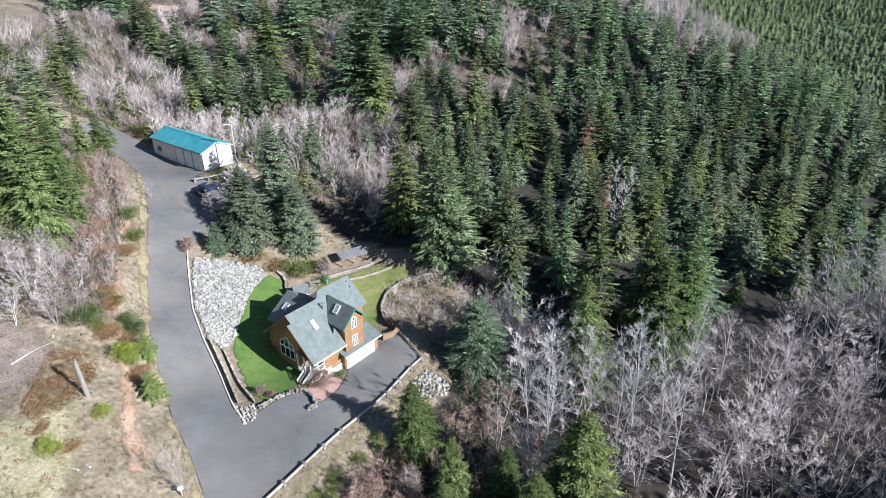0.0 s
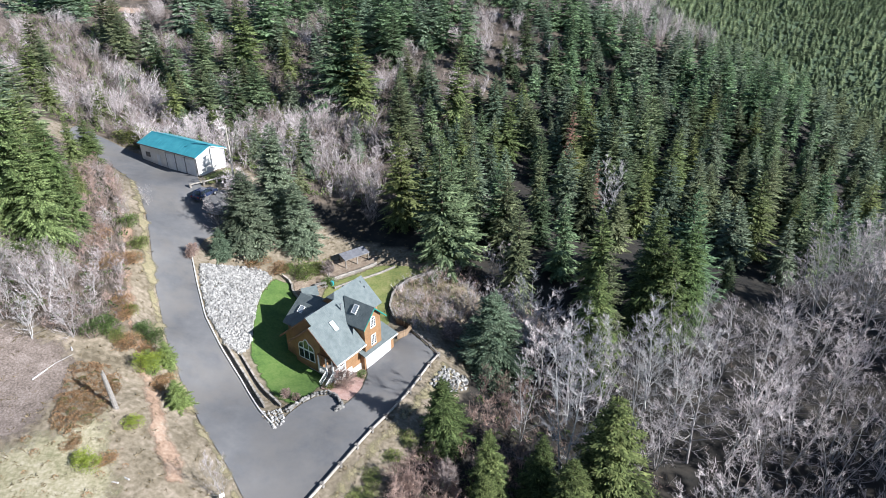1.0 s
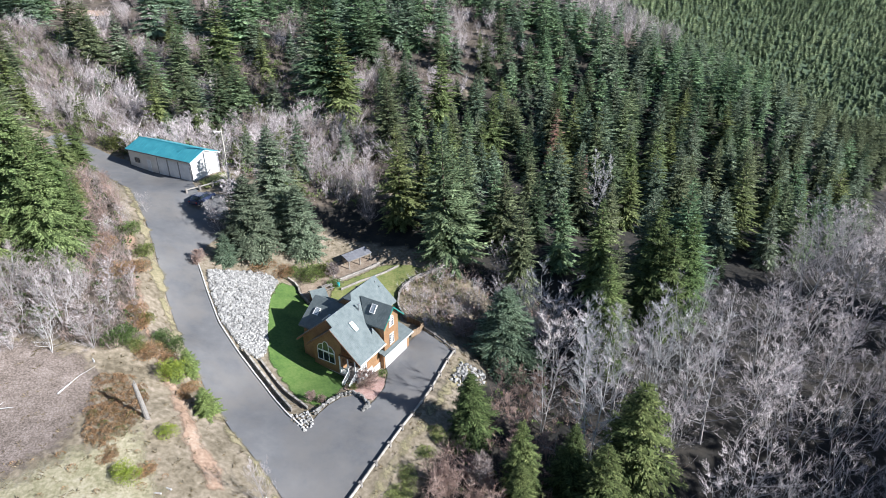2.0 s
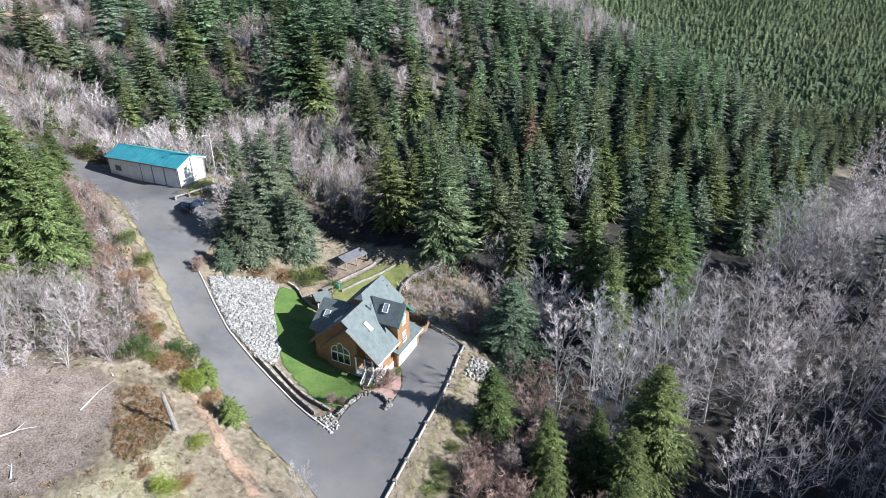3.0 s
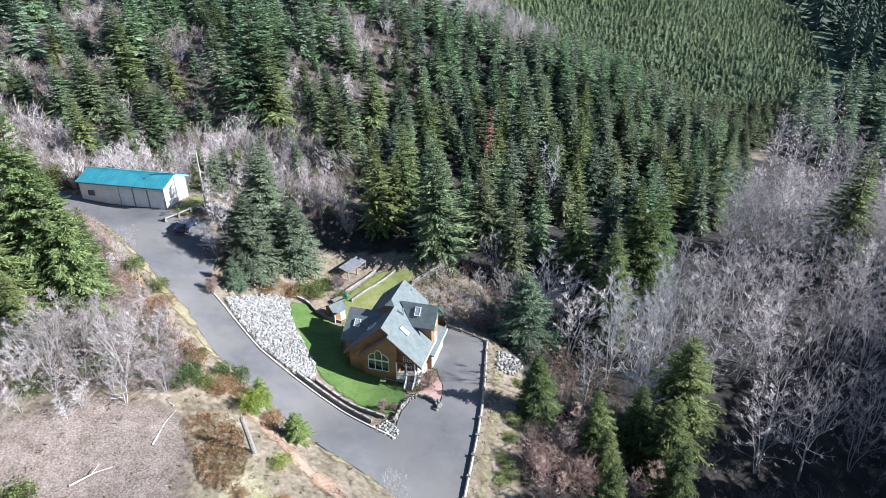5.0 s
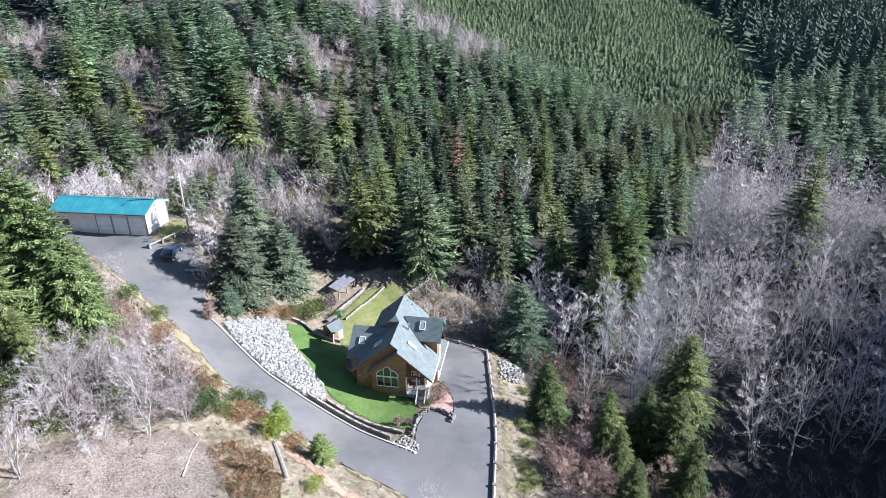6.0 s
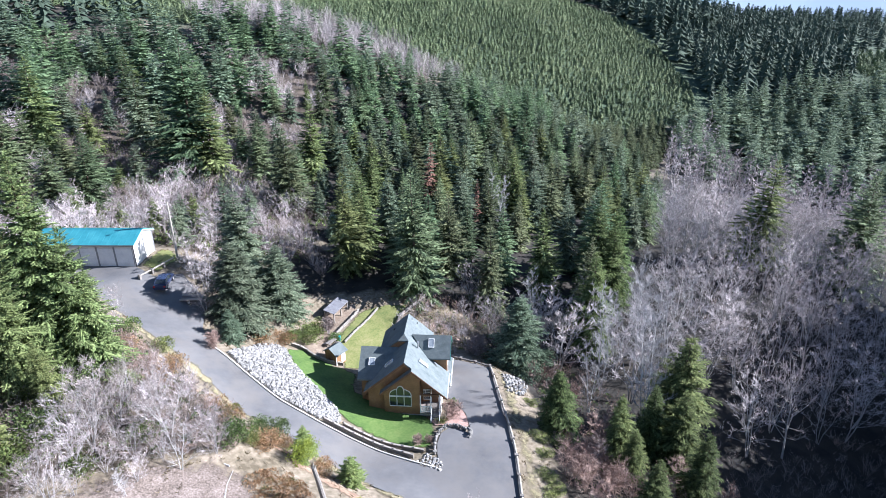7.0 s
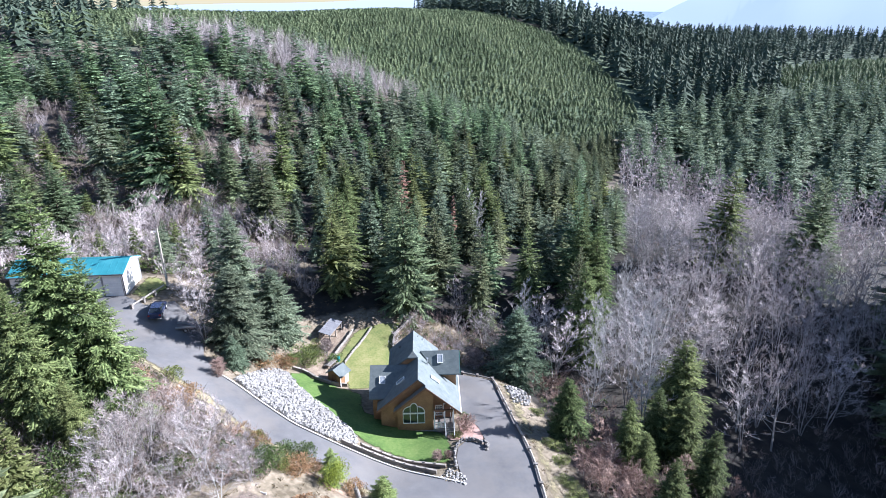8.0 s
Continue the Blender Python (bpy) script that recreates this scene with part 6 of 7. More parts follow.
plant_list("pale", PALE, [(10.2, 50.5, 15.5, 0.75), (13.6, 61.4, 11.2, 0.8), (22.5, 60.0, 9.8, 0.9), (25.3, 63.1, 11.0, 0.9), (28.5, 60.7, 10.4, 0.9), (10.9, 74.2, 10.2, 0.7), (35.0, 72.2, 8.6, 0.8), (18.6, 67.3, 8.6, 0.8), (6.6, 57.5, 7.0, 0.75), (34, 112, 13, 0.8), (88, 204, 22, 0.8), (20, 73.5, 8.6, 0.8), (-47.5, 57.8, 18.5, 1.25), (-52.0, 56.5, 16.0, 1.2)], **B_PALE)
plant_list("maple", MAPLE, [(8.2, 82.0, 3.6, 1.1), (11.6, 68.4, 7.0, 1.1), (12.5, 74.0, 6.8, 1.2), (6.5, 76.8, 4.8, 1.1), (3.6, 82.6, 3.6, 1.1), (8.6, 88.0, 6.6, 1.0), (-0.2, 78.4, 2.2, 1.3), (-46.5, 63.5, 17.5, 1.3), (-48.5, 59.5, 17.0, 1.4), (-51.5, 62.5, 19.0, 1.2), (-44.5, 66.5, 17.5, 1.1), (-55.5, 57.5, 18.5, 1.3), (-49.0, 66.0, 18.5, 1.2),
                            (-34.2, 97.0, 17.5, 1.2), (-35.2, 99.4, 19.0, 0.9), (-36.0, 91.5, 15.5, 1.0), (-47.5, 86.0, 18.0, 0.8), (-52.5, 66.5, 20.0, 1.0), (-25.6, 43.8, 9.6, 0.7), (-46.6, 92.5, 17.2, 0.8), (-43.5, 63.0, 16.0, 1.2), (-47.0, 68.0, 18.0, 1.2), (-53.0, 59.0, 18.0, 1.3), (-57.5, 61.5, 19.5, 1.2), (-59.0, 56.5, 18.5, 1.3), (-50.0, 70.5, 19.0, 1.1), (-45.5, 60.6, 15.0, 1.2), (-51.0, 57.6, 16.5, 1.3), (-45.8, 71.5, 17.0, 1.0), (-48.6, 82.0, 18.0, 1.0)], **B_MAPLE)
spots = sorted((p for p in scatter(ALDER_FLAT, 4.5, 20) if math.hypot(p[0] - 23, p[1] - 48) > 5.5), key=lambda p: math.hypot(p[0] - 5, p[1] - 35))
for x, y in spots[:140]:
    plant("alder", ALDER, x, y, rnd.uniform(12.5, 16.5), rnd.uniform(0.95, 1.2), **B_ALDER)


def low_bare(seed, limbs, subs, twigs, tw):
    """A sparse unit-height leafless tree for far stands, all triangles."""
    (V, F), (TV, TF) = bare_tree(seed, 10, 1, limbs, subs, twigs, 0.24, 0.2, tw)
    n = len(V)
    tri = []
    for f in F:
        tri += [f] if len(f) == 3 else [(f[0], f[1], f[2]), (f[0], f[2], f[3])]
    tri += [tuple(i + n for i in f) for f in TF]
    return np.array([tuple(v) for v in V + TV]) / 10.0, np.array(tri)


FARBARE = [low_bare(91, 13, 3, 5, 0.085), low_bare(92, 14, 3, 5, 0.085)]


def low_shrub(seed, stems, twigs_per, w):
    """A sparse unit-height bare shrub: thin stems with side twigs."""
    r = random.Random(seed)
    V, F = [], []
    for s in range(stems):
        a = r.uniform(0, 6.28)
        p = Vector((math.cos(a) * 0.08, math.sin(a) * 0.08, -0.1))
        q = Vector((math.cos(a) * r.uniform(.2, .65), math.sin(a) * r.uniform(.2, .65), r.uniform(0.6, 1.0)))
        twig(V, F, p, q, w * 1.3)
        for k in range(twigs_per):
            c = p.lerp(q, r.uniform(0.3, 1.0))
            twig(V, F, c, c + Vector((r.uniform(-.35, .35), r.uniform(-.35, .35), r.uniform(0.05, 0.4))), w)
    return np.array([tuple(v) for v in V]), np.array(F)


TALLSHRUB = [low_shrub(195 + i, 18, 13, 0.0062) for i in range(4)]
LOWSHRUB = [low_shrub(95 + i, 9, 6, 0.0085) for i in range(4)]
LEAFY, FINE = [], []
for i in range(6):
    LV, LF = [], []
    rr = random.Random(300 + i)
    for k in range(52 if i < 3 else 130):
        d = Vector((rr.gauss(0, 1), rr.gauss(0, 1), abs(rr.gauss(0.2, 0.8)))).normalized()
        c = Vector((d.x * 0.42, d.y * 0.42, 0.1 + d.z * 0.6)) * rr.uniform(0.7, 1.1)
        frond(LV, LF, c, c + (d + Vector((0, 0, 0.4))).normalized() * (0.19 if i < 3 else 0.11), 0.065 if i < 3 else 0.04, Vector((rr.uniform(-.6, .6), rr.uniform(-.6, .6), 1)).normalized())
    (LEAFY if i < 3 else FINE).append((np.array([tuple(v) for v in LV]), np.array(LF)))

stand("alder_wood", spots[140:], FARBARE, M_TWIGS, "leafless grey alders filling the valley", "woodland", 11, (13, 18), (0.9, 1.2))
bare_spots = [p for p in scatter(HILL, 3.1, 21, 4) if clump(*p) < 0.2]
stand("bare_hill_wood", bare_spots[::3], TALLSHRUB, M_TWIGS, "leafless pinkish-grey thickets between the hillside firs", "woodland", 12, (2.5, 6.5), (0.7, 1.0))
stand("bare_hill_wood", bare_spots[1::3] + bare_spots[2::3], TALLSHRUB, M_BRUSH, "brownish leafless thickets between the hillside firs", "woodland", 62, (2.0, 5.0), (0.7, 1.0))
stand("bare_hill_wood", scatter(GAP_WOOD, 5.2, 22, 4), FARBARE, M_TWIGS, "leafless grey trees beside the plantation", "woodland", 13, (12, 17), (0.9, 1.3))
stand("bare_hill_wood", scatter([(30, 262), (85, 218), (110, 222), (60, 290), (20, 300)], 3.2, 23, 4), TALLSHRUB, M_TWIGS, "band of pale leafless trees on the ridge", "woodland", 14, (6, 10), (0.5, 0.7))

# brush along the banks and behind the shop
for x, y in scatter([(-59, 55), (-52, 56.5), (-44.6, 58.2), (-42.6, 61), (-44, 66), (-48, 69), (-54, 65), (-60, 61)], 1.9, 52, 10, clear=False):
    plant("thicket", THICKET, x, y, rnd.uniform(3.2, 6.5), rnd.uniform(1.0, 1.35), **dict(B_MAPLE, label="leafless pale grey thicket tree with spreading twigs"))
for x, y in scatter([(-42.5, 66), (-44.4, 70), (-47.2, 78), (-50, 86), (-54, 95), (-57, 96), (-53, 84), (-48.6, 72), (-45, 66)], 1.7, 53, 10, clear=False):
    plant("redbank", RED_SHRUB, x, y, rnd.uniform(1.6, 3.0), rnd.uniform(1.1, 1.5), **B_RED)
keep = list(planted)
planted.clear()
stand("brush", scatter(NEARHILL, 1.9, 31, 4), LOWSHRUB, M_BRUSH, "pinkish-grey leafless brush covering the hillside", "brush", 31, (1.4, 3.4))
stand("brush", scatter(NEARHILL, 2.3, 32, 4), LEAFY, M_BUSH, "olive-green evergreen brush between bare stems", "brush", 32, (0.9, 2.8), (0.9, 1.4))
stand("brush", scatter(BANKSIDE, 0.95, 33, 4, clear=False), LOWSHRUB, M_BRUSH, "grey-brown leafless brush on the bank above the drive", "brush", 33, (1.2, 2.8))
stand("brush", scatter(BANKSIDE, 1.5, 34, 4, clear=False), LEAFY, M_BUSH, "olive evergreen brush and ferns on the bank", "brush", 34, (0.6, 1.7))
stand("brush", scatter(BANKSIDE, 2.1, 35, 4, clear=False), LOWSHRUB, M_TWIGS_RED, "reddish leafless brush on the bank", "brush", 35, (1.0, 2.2))
EASTSIDE = [(-14, 34), (-9, 46), (-4, 55), (0, 61), (3, 66), (0, 76), (-8.5, 78), (-8.2, 86), (-3, 89), (3, 92), (14, 88), (14, 62), (10, 45), (8, 28)]
stand("brush", scatter(EASTSIDE, 1.5, 36, 4, clear=False), LOWSHRUB, M_TWIGS_RED, "reddish-brown leafless brush below the yard", "brush", 36, (1.0, 2.6))
stand("brush", scatter(EASTSIDE, 1.8, 37, 4, clear=False), LEAFY, M_BUSH, "olive-green ferns and low evergreen brush", "brush", 37, (0.5, 1.3))
stand("brush", scatter(HOLLOW, 1.9, 41, 4, clear=False), LOWSHRUB, M_BRUSH, "leafless brush in the shaded hollow", "brush", 41, (1.2, 3.2))
stand("brush", scatter(ALDER_FLAT, 5.0, 42, 4, clear=False), LOWSHRUB, M_TWIGS_RED, "leafless brush under the alders", "brush", 42, (0.8, 2.0))
BANKGREEN = [(-47.5, 66.5), (-50, 69), (-57, 67), (-60, 60), (-56, 61), (-51, 65)]
stand("brush", scatter(BANKGREEN, 0.9, 43, 4, clear=False), FINE, M_BUSH, "bright green low shrubs under the spruces", "brush", 43, (0.8, 1.7))
YARDSLOPE = [(-8.6, 78), (-8.4, 86), (-4.5, 88.6), (2, 90.8), (4, 86), (0, 78), (-5, 76)]
stand("brush", scatter(YARDSLOPE, 0.55, 38, 4, clear=False), FINE, mat("tawny_slope_grass", [(0.13, 0.14, 0.045), (0.24, 0.22, 0.10), (0.36, 0.32, 0.19)], 0.9, 0.5, 7, fine=0.5, leafvar=0.35), "tawny dry ferns and grass below the curved wall", "brush", 38, (0.35, 0.9))
stand("brush", scatter(YARDSLOPE, 1.5, 44, 4, clear=False), LOWSHRUB, M_TWIGS, "pale leafless shrubs below the curved wall", "brush", 44, (1.0, 2.2))
RUST_PATCH = [(-43.0, 55.6), (-40.8, 56.6), (-38.8, 55.6), (-38.0, 53.5), (-38.2, 49.5), (-39.6, 46.5), (-41.6, 47.5), (-42.6, 52)]
stand("brush", scatter(RUST_PATCH, 0.44, 39, 5, clear=False), FINE, M_SALAL, "thick rust-brown and olive brush patch in the clearing", "brush", 39, (0.55, 1.15), (1.0, 1.5))
stand("brush", scatter(RUST_PATCH, 1.3, 40, 4, clear=False), FINE, M_BUSH, "olive leaves among the rusty brush", "brush", 40, (0.5, 1.0), (1.0, 1.5))
planted.extend(keep)
for x, y in scatter([(-84, 132), (-58, 119), (-40, 110), (-34, 108), (-29, 106), (-20, 109), (-12, 112), (-11, 120), (-18, 140), (-60, 150)], 3.3, 24):
    if rnd.random() < 0.55:
        plant("hillthick", HILLTHICK, x, y, rnd.uniform(3.5, 7.5), rnd.uniform(0.8, 1.1), **dict(B_MAPLE, label="leafless pinkish-grey thicket tree on the hillside"))
        continue
    plant("shrub", SHRUB, x, y, rnd.uniform(3.0, 6.5), rnd.uniform(0.9, 1.2), **B_SHRUB)
for x, y in scatter([(-52, 58), (-42, 61), (-41.5, 68), (-48, 88), (-55, 100), (-58, 98), (-50, 80), (-55, 62)], 2.3, 25, clear=False):
    plant("bankshrub", SHRUB + RED_SHRUB, x, y, rnd.uniform(1.8, 3.6), rnd.uniform(0.9, 1.3), **B_SHRUB)
for x, y in scatter([(-9, 48), (-1, 57), (4, 63), (2, 70), (9, 66), (7, 56), (6, 47), (-2, 40), (-12, 40)], 2.3, 26, clear=False):
    plant("redshrub2", RED_SHRUB, x, y, rnd.uniform(2.2, 4.2), rnd.uniform(0.9, 1.3), **B_RED)
for x, y in scatter([(-8, 77), (-8, 86), (-3, 89), (2, 91), (4, 84), (0, 76), (-4, 75)], 1.9, 27, clear=False):
    plant("shrub3", SHRUB, x, y, rnd.uniform(1.2, 2.6), rnd.uniform(1.0, 1.4), **B_SHRUB)
for x, y in scatter([(-14, 34), (-8, 24), (10, 30), (8, 42), (-8, 44)], 2.4, 28, clear=False):
    plant("redshrub2", RED_SHRUB, x, y, rnd.uniform(2.2, 4.5), rnd.uniform(0.9, 1.3), **B_RED)


DOME = [bare_form(87, 2.6, 11, 8, 6, 7, 0.42, 0.08, M_TWIGS_RED, M_TWIGS_RED, 0.011, 1.1, 1.2)]
GREYDOME = [bare_form(88, 2.6, 11, 8, 6, 7, 0.42, 0.08, M_TWIGS, M_BRUSH, 0.011, 1.1, 1.2)]
plant("dome", DOME, -15.0, 61.5, 2.3, 1.7, **dict(B_RED, label="wide purplish-red leafless ornamental shrub by the front steps"))
for x, y, h, w in ((-20.6, 58.6, 1.0, 1.5), (-21.9, 59.1, 1.3, 1.3), (-37.8, 82.8, 2.0, 1.2), (-38.0, 81.6, 1.4, 1.2), (-7.6, 45.6, 3.6, 1.4), (-4.6, 43.4, 3.2, 1.4)):
    plant("redshrub4", DOME, x, y, h, w, **B_RED)
for x, y, h, w in ((-0.4, 75.2, 3.2, 1.35), (2.0, 77.4, 2.8, 1.2), (-19.3, 88.4, 3.0, 1.0), (-3.6, 47.6, 4.2, 0.9)):
    plant("greydome", GREYDOME, x, y, h, w, **dict(B_SHRUB, label="rounded leafless grey shrub with fine twigs"))


# ---- leafy bushes ----
def bush_mesh(seed, leaf, n=1700, size=0.07, squash=0.8):
    """A rounded bush of many small leaves on short stems, with an uneven outline."""
    r = random.Random(seed)
    V, F = [], []
    lobes = [(Vector((r.uniform(-.5, .5), r.uniform(-.5, .5), r.uniform(.35, .8))), r.uniform(.28, .5)) for _ in range(9)]
    for _ in range(n):
        c, rad = r.choice(lobes)
        d = Vector((r.gauss(0, 1), r.gauss(0, 1), r.gauss(0.3, 1))).normalized()
        p = c + d * rad * r.uniform(0.6, 1.05)
        p.z = max(0.02, p.z * squash)
        t = p + (d + Vector((r.uniform(-.6, .6), r.uniform(-.6, .6), r.uniform(-.3, .6)))).normalized() * size * r.uniform(0.7, 1.3)
        frond(V, F, p, t, size * 0.38, Vector((r.uniform(-.5, .5), r.uniform(-.5, .5), 1)).normalized())
    return mesh_of(V, F, "leaves", leaf)


def bush_stems(seed):
    r = random.Random(seed)
    V, F = [], []
    for _ in range(8):
        a = r.uniform(0, 6.28)
        stick(V, F, Vector((0, 0, -0.3)), Vector((math.cos(a) * 0.4, math.sin(a) * 0.4, r.uniform(0.4, 0.7))), 0.03, 0.0)
    return mesh_of(V, F, "stems", M_BARK)


BUSH = [(1.0, bush_mesh(101 + i, M_BUSH), bush_stems(111 + i)) for i in range(3)]
BROOM = [(1.0, bush_mesh(121, M_BROOM, 1700, 0.065, 1.0), bush_stems(122))]
RUSTY = [(1.0, bush_mesh(131 + i, M_SALAL, 1700, 0.07, 0.7), bush_stems(133 + i)) for i in range(2)]
G_BUSH = dict(name="bush", category="bush", group="evergreen bushes", crown="foliage", label="rounded green evergreen bush with small leaves")
G_BROOM = dict(name="bush", category="bush", group="yellow-green shrubs", crown="foliage", label="bright yellow-green round shrub in dry grass")
G_RUSTY = dict(name="bush", category="bush", group="rusty brush", crown="foliage", label="rust-brown and olive low brush")


def plant_bushes(kind, forms, rows, kw):
    for x, y, h, w in rows:
        plant(kind, forms, x, y, h, w / h, **kw)


plant_bushes("broom", BROOM, [(-35.0, 49.4, 1.3, 1.5), (-37.2, 44.1, 1.3, 2.0), (-36.2, 58.2, 2.8, 2.2)], G_BROOM)
M_YOUNGLEAF = leafy(mat("young_tree_leaves", [(0.09, 0.125, 0.035), (0.18, 0.23, 0.07), (0.29, 0.33, 0.12)], 0.7, 0.8, 6, rand=0.2, fine=0.5, leafvar=0.5))
YOUNGCEDAR = [form(57, 14, 2.9, M_YOUNGLEAF, 0.7, 11, 0.0, 0.1, 0.4, 8, 0.55, 0.5)]
plant_list("youngcedar", YOUNGCEDAR, [(-35.2, 60.5, gz(-35.2, 60.5) + 3.4, 2.2), (-32.6, 54.9, gz(-32.6, 54.9) + 3.6, 2.4), (-36.2, 58.6, gz(-36.2, 58.6) + 3.0, 2.0)], label="small bushy young cedar on the road bank", group="cedars")
plant_bushes("bush", BUSH, [(-37.3, 62.6, 2.3, 1.9), (-38.4, 64.0, 2.0, 1.7), (-40.9, 66.2, 1.9, 1.6), (-41.6, 61.6, 2.0, 2.0), (-40.2, 60.8, 1.7, 1.4), (-44.2, 80.2, 2.0, 2.0), (-47.0, 84.5, 2.2, 2.4), (-16.9, 61.2, 0.9, 1.0), (-13.0, 63.9, 1.2, 0.9), (-23.3, 87.6, 2.6, 3.4), (-20.6, 89.6, 2.2, 2.6), (-25.6, 87.4, 1.6, 2.0), (-19.2, 86.2, 1.6, 1.6), (-53.3, 69.0, 2.2, 3.0), (-51.0, 70.6, 1.8, 2.4), (-56.0, 67.4, 2.4, 3.2), (-58.8, 61.6, 3.4, 3.6), (-57.0, 63.8, 2.8, 3.0), (-54.6, 59.4, 1.9, 2.2), (-49.2, 62.0, 1.6, 2.4), (-42.6, 61.2, 1.6, 2.6), (-56.0, 49.2, 1.3, 2.6), (-50.6, 118.2, 4.2, 4.6), (-45.0, 113.6, 3.2, 3.4), (-58.5, 121, 3.4, 4), (-5.2, 52.0, 1.3, 2.0)], G_BUSH)
MOSSY = [(1.0, bush_mesh(141, M_MOSS, 1700, 0.07, 0.6), bush_stems(142))]
plant_bushes("mossy", MOSSY, [(-7.6, 53.4, 0.9, 1.9), (-9.4, 50.6, 0.8, 1.7), (-11.6, 47.8, 0.8, 1.8), (-2.6, 60.2, 0.8, 1.6), (-12.6, 45.6, 0.9, 2.0)], dict(G_BUSH, group="mossy mounds", label="low yellow-green mossy mound outside the log edging"))
plant_bushes("rusty", RUSTY, [(-40.8, 65.0, 2.2, 2.0), (-42.0, 66.8, 2.0, 1.8), (-37.4, 60.6, 1.6, 1.4), (-43.8, 76.2, 1.6, 2.4), (-39.0, 60.2, 1.7, 2.4), (-45.8, 72.8, 1.7, 2.8), (-48.6, 78.2, 1.8, 2.6), (-36.0, 44.8, 0.7, 1.4), (-39.2, 46.2, 0.7, 1.5), (-34.9, 56.8, 1.3, 1.8), (-26.8, 87.6, 1.4, 2.6), (-30.4, 87.0, 1.3, 3.0)], G_RUSTY)
r5 = random.Random(5)
tuft_v, tuft_f = [], []
TUFTS = [(-72, 124), (-30, 112), (-6, 100), (12, 86), (6, 60), (6, 30), (-20, 26), (-60, 30), (-75, 60)]
ROADSIDE = [q for q in asphalt]
made = 0
while made < 3600:
    x, y = r5.uniform(-75, 12), r5.uniform(28, 124)
    if not inside(x, y, TUFTS) or inside(x, y, ROADSIDE) or inside(x, y, FRONT_LAWN) or inside(x, y, BACK_LAWN) or (-30 < x < -5 and 60 < y < 92):
        continue
    made += 1
    z = gz(x, y) - 0.05
    s = r5.uniform(0.10, 0.34)
    for k in range(8):
        a = r5.uniform(0, 6.28)
        b = Vector((x + r5.uniform(-.2, .2), y + r5.uniform(-.2, .2), z))
        frond(tuft_v, tuft_f, b, b + Vector((math.cos(a) * s, math.sin(a) * s, s * r5.uniform(0.4, 1.2))), s * 0.13, Vector((-math.sin(a), math.cos(a), 0.6)).normalized())
undergrowth = part("undergrowth", (tuft_v, tuft_f), mat("dry_undergrowth", [(0.075, 0.06, 0.025), (0.17, 0.13, 0.07), (0.30, 0.24, 0.16)], 0.95, 0.25, 8, fine=0.5), None)
tagged(undergrowth, "low brown and olive tufts of dry undergrowth", "undergrowth", kind="stuff")


CLEARING = [(-62, 52), (-58, 44), (-50, 34), (-34, 34), (-35, 44), (-38, 50), (-43, 58), (-50, 59), (-58, 57)]
stand("undergrowth", scatter(CLEARING, 0.95, 55, 4, clear=False), LEAFY, mat("dark_dry_tufts", [(0.05, 0.042, 0.022), (0.11, 0.085, 0.05), (0.19, 0.15, 0.10)], 0.95, 0.4, 6, fine=0.5, leafvar=0.4), "small dark brown tufts in the cleared ground", "undergrowth", 55, (0.12, 0.45), (0.9, 1.8))


stand("undergrowth", scatter([(-47, 45), (-40, 38), (-33, 38), (-34.5, 46), (-38, 49), (-41, 47)], 1.5, 56, 5, clear=False), FINE, M_SALAL, "separate brown and olive bushes in the cleared slope", "undergrowth", 60, (0.35, 0.85), (0.9, 1.4))


# ---- clearing: snag, fallen branches ----
def snag(x, y, h, lean, turn, r=0.28):
    s = thing("snag", pose(x, y, gz(x, y)), "broken grey dead tree trunk leaning in the clearing", "snag")
    e = Vector((math.cos(turn) * lean, math.sin(turn) * lean, h))
    bm = tube(bmesh.new(), (0, 0, -0.5), e * 0.55, r, r * 0.85, 9)
    tube(bm, e * 0.55, e, r * 0.85, r * 0.7, 9)
    part("trunk", bm, M_TIMBER, s)
    part("splintered_top", tube(tube(bmesh.new(), e, e + Vector((0.05, 0.1, 0.35)), r * 0.45, 0.02, 6), e + Vector((0.1, -0.08, -0.1)), e + Vector((0.16, -0.1, 0.2)), r * 0.3, 0.02, 5), M_PALE_LOG, s)
    return s


snag(-37.1, 51.0, 4.0, 0.8, 2.4)


def fallen_branch(x, y, L, turn, r=0.09):
    b = thing("fallen_branch", pose(x, y, gz(x, y) + 0.1, 0, 0, turn), "bleached fallen branch lying in dead grass", "branch", "fallen branches")
    bm = tube(bmesh.new(), (0, 0, 0), (L * 0.6, 0.12, 0.08), r, r * 0.7, 7)
    tube(bm, (L * 0.6, 0.12, 0.08), (L, -0.1, 0.02), r * 0.7, r * 0.3, 7)
    part("stem", bm, M_WHITEBARK, b)
    part("side_branch", tube(bmesh.new(), (L * 0.5, 0.1, 0.06), (L * 0.75, 0.7, 0.25), r * 0.5, 0.015, 6), M_WHITEBARK, b)
    return b


for q in ((-45.6, 53.0, 4.6, 62), (-52.0, 50.2, 3.4, 15), (-49.5, 46.0, 2.6, 100), (-33.5, 43.2, 3.0, 150), (-34.2, 42.6, 2.6, 165), (-43.5, 57.5, 3.0, 120)):
    fallen_branch(*q)


# ---- stones ----
def stone_mesh(seed, material):
    r = random.Random(seed)
    bm = bmesh.new()
    bmesh.ops.create_icosphere(bm, subdivisions=1, radius=0.5)
    for v in bm.verts:
        v.co *= r.uniform(0.7, 1.2)
        v.co.z *= 0.72
    me = bpy.data.meshes.new("rock")
    bm.to_mesh(me)
    bm.free()
    me.materials.append(material)
    return me


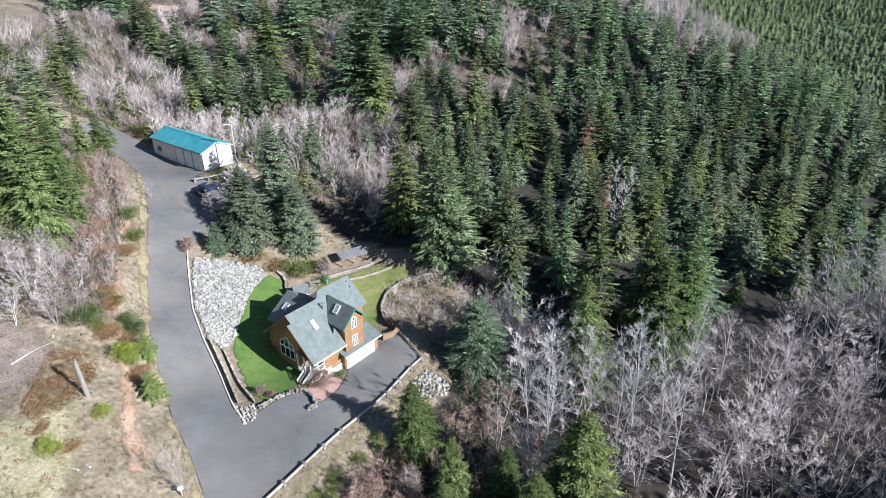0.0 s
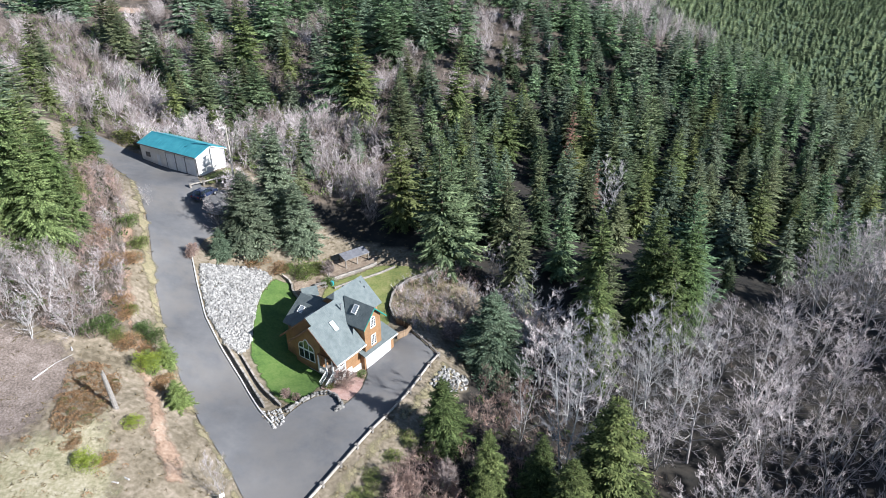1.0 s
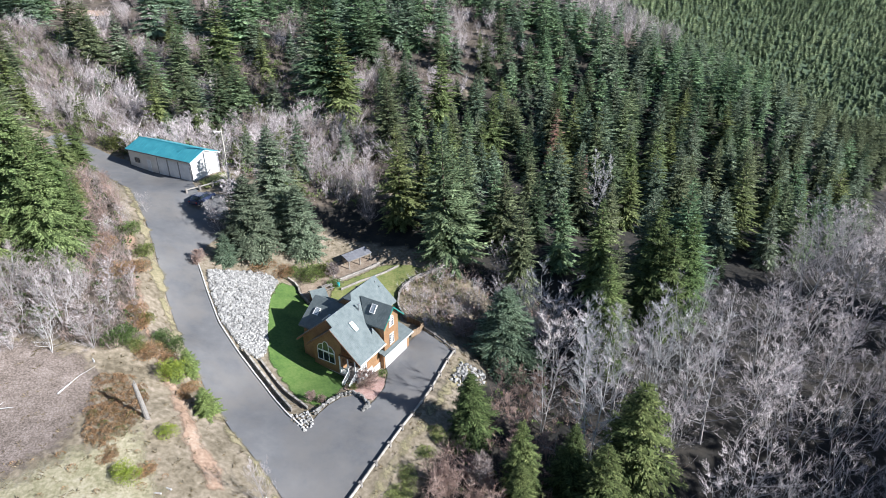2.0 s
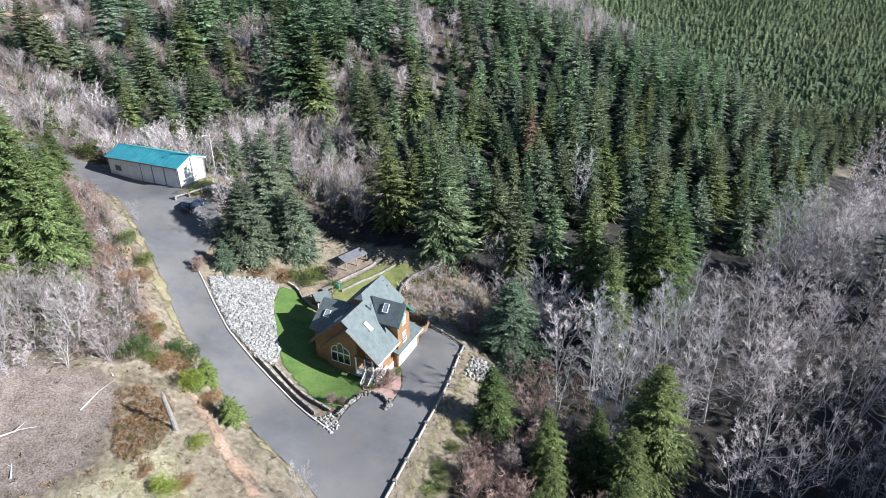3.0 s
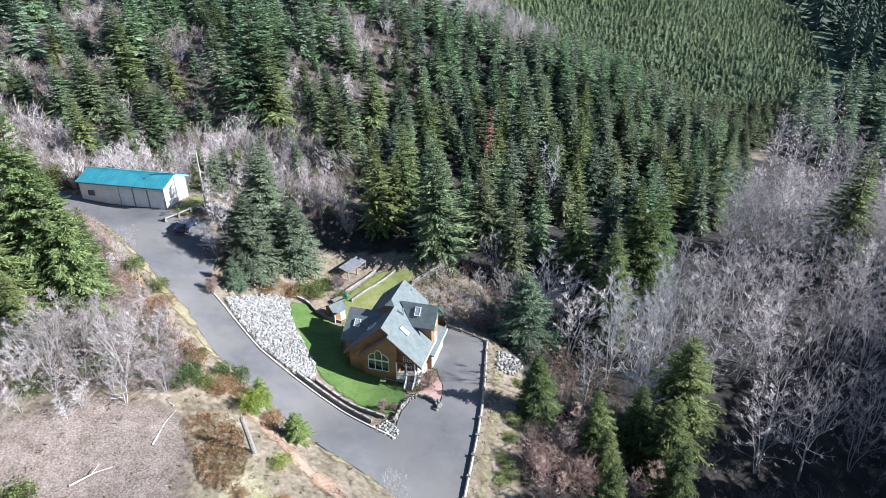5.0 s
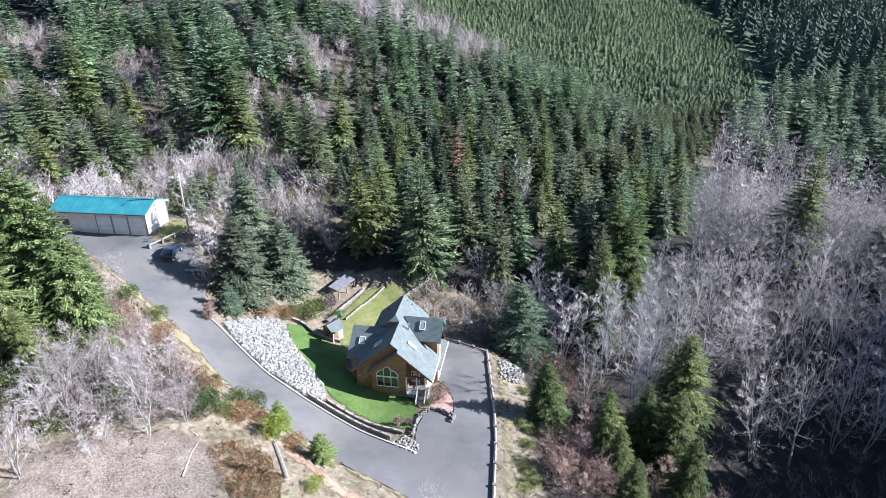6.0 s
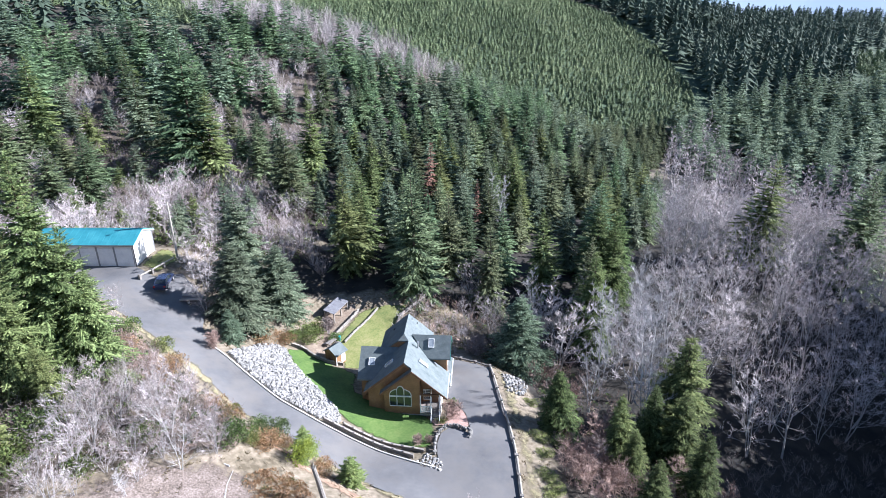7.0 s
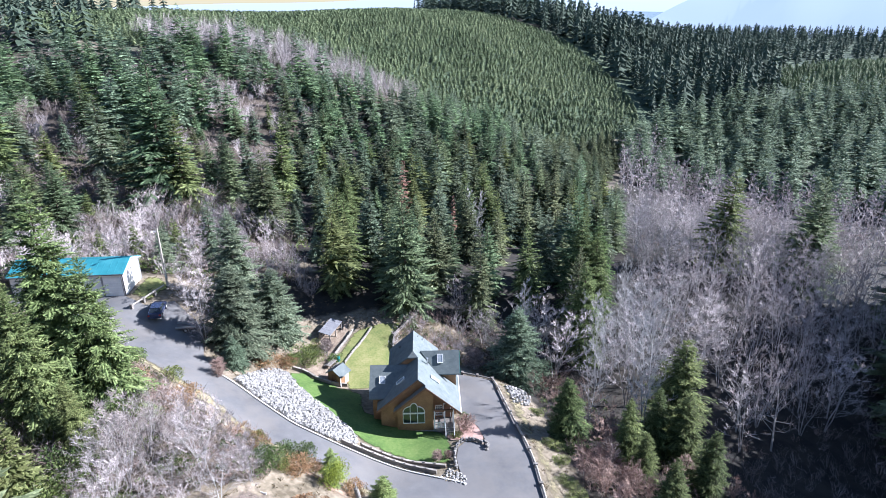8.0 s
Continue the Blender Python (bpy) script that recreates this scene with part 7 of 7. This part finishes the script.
STONES = [stone_mesh(200 + i, M_ROCK) for i in range(9)]
WALLSTONES = [stone_mesh(220 + i, M_FIELDSTONE) for i in range(6)]


def rock_slope(outline, gap, label, seed, n_parts, size):
    cx, cy = sum(p[0] for p in outline) / len(outline), sum(p[1] for p in outline) / len(outline)
    base = Vector((cx, cy, gz(cx, cy)))
    e = thing("rock_slope", Matrix.Translation(base), label, "riprap")
    r = random.Random(seed)
    pts = []
    xs, ys = [p[0] for p in outline], [p[1] for p in outline]
    for _ in range(40000):
        x, y = r.uniform(min(xs), max(xs)), r.uniform(min(ys), max(ys))
        if inside(x, y, outline) and all((x - a) ** 2 + (y - b) ** 2 > gap * gap for a, b in pts[-400:]):
            pts.append((x, y))
    pts.sort(key=lambda p: p[1] - p[0] * 0.4)
    V, F = [], []
    for i, (x, y) in enumerate(pts):
        s = r.uniform(*size)
        m = Matrix.Translation(Vector((x, y, gz(x, y) + s * 0.12)) - base) @ pose(0, 0, 0, r.uniform(0, 360), r.uniform(-30, 30), r.uniform(0, 360)) @ Matrix.Diagonal((s * r.uniform(.85, 1.3), s, s * r.uniform(.8, 1.1), 1))
        me = r.choice(STONES)
        if i < n_parts:
            o = part("rock", me, None, e)
            o.matrix_basis = m
        else:
            k = len(V)
            V += [m @ v.co for v in me.vertices]
            F += [tuple(j + k for j in p.vertices) for p in me.polygons]
    if V:
        tagged(part("rock_fill", (V, F), M_ROCK, e), kind="stuff")
    return e


rock_slope([(-36.0, 78.6), (-33.4, 71.5), (-30.4, 67.2), (-28.6, 66.0), (-27.7, 67.4), (-28.0, 72), (-28.4, 77), (-28.3, 81), (-27.6, 85.2), (-29.9, 85.9), (-33.2, 83.4), (-36.4, 81.0)], 0.36, "slope of angular white-grey quarry rocks below the driveway", 1, 300, (0.30, 0.78))
rock_slope([(-2.2, 66.6), (-4.4, 62.8), (-2.4, 61.8), (0.6, 64.2), (0.8, 66.4)], 0.42, "small pile of white rocks outside the log edging", 2, 120, (0.4, 0.8))
rock_slope([(-24.2, 56.0), (-22.5, 53.5), (-21.3, 54.6), (-22.2, 56.6)], 0.34, "white rocks at the tip of the driveway bend", 3, 60, (0.3, 0.55))


def stone_edging(line, label):
    x, y = line[0]
    base = Vector((x, y, gz(x, y)))
    e = thing("stone_wall", Matrix.Translation(base), label, "stone wall")
    r = random.Random(17)
    for x, y, a in along(line, 0.42):
        for lay in (0, 1):
            s = r.uniform(0.38, 0.55)
            o = part("stone", r.choice(WALLSTONES), None, e)
            o.matrix_basis = Matrix.Translation(Vector((x + r.uniform(-.08, .08), y + r.uniform(-.08, .08), gz(x, y) + 0.12 + 0.3 * lay)) - base) @ pose(0, 0, 0, r.uniform(0, 360), r.uniform(-20, 20), a + r.uniform(-30, 30)) @ Matrix.Diagonal((s * 1.2, s, s, 1))
    return e


stone_edging([(-21.4, 56.3), (-20.1, 58.0), (-18.5, 59.5), (-16.9, 59.9), (-15.7, 59.0), (-15.1, 57.4), (-15.9, 56.6)], "low dry stone wall curving round the planting bed")


# ---- small yard things ----
def barrel(x, y):
    b = thing("water_barrel", pose(x, y, gz(x, y)), "turquoise plastic barrel beside the garden wall", "barrel")
    part("drum", tube(tube(bmesh.new(), (0, 0, 0), (0, 0, 0.35), 0.24, 0.27, 14), (0, 0, 0.35), (0, 0, 0.7), 0.27, 0.24, 14), M_TEAL, b)
    part("lid", tube(bmesh.new(), (0, 0, 0.7), (0, 0, 0.74), 0.255, 0.235, 14), M_TEAL, b)


barrel(-18.6, 86.2)


def bench(x, y, turn):
    b = thing("garden_bench", pose(x, y, gz(x, y), 0, 0, turn), "weathered wooden bench table on the garden terrace", "bench")
    for i in range(3):
        part("plank", boxm(-0.9, 0.9, -0.36 + i * 0.25, -0.14 + i * 0.25, 0.68, 0.73), M_TIMBER, b)
    for s in (-1, 1):
        part("seat", boxm(-0.9, 0.9, s * 0.7 - 0.13, s * 0.7 + 0.13, 0.42, 0.46), M_TIMBER, b)
        part("leg", boxm(s * 0.65 - 0.05, s * 0.65 + 0.05, -0.72, 0.72, 0.34, 0.42), M_TIMBER, b)
        part("leg", boxm(s * 0.65 - 0.05, s * 0.65 + 0.05, -0.3, -0.2, -0.2, 0.68), M_TIMBER, b)
        part("leg", boxm(s * 0.65 - 0.05, s * 0.65 + 0.05, 0.2, 0.3, -0.2, 0.68), M_TIMBER, b)


bench(-20.3, 85.4, 25)


def sign_post(x, y):
    s = thing("marker_post", pose(x, y, gz(x, y), 0, 0, 30), "small white marker board on a post by the road", "marker")
    part("post", boxm(-0.05, 0.05, -0.05, 0.05, -0.4, 1.2), M_PALE_LOG, s)
    part("board", boxm(-0.25, 0.25, -0.09, -0.055, 0.8, 1.3, 0.01), M_WHITE, s)


sign_post(-25.6, 43.4)
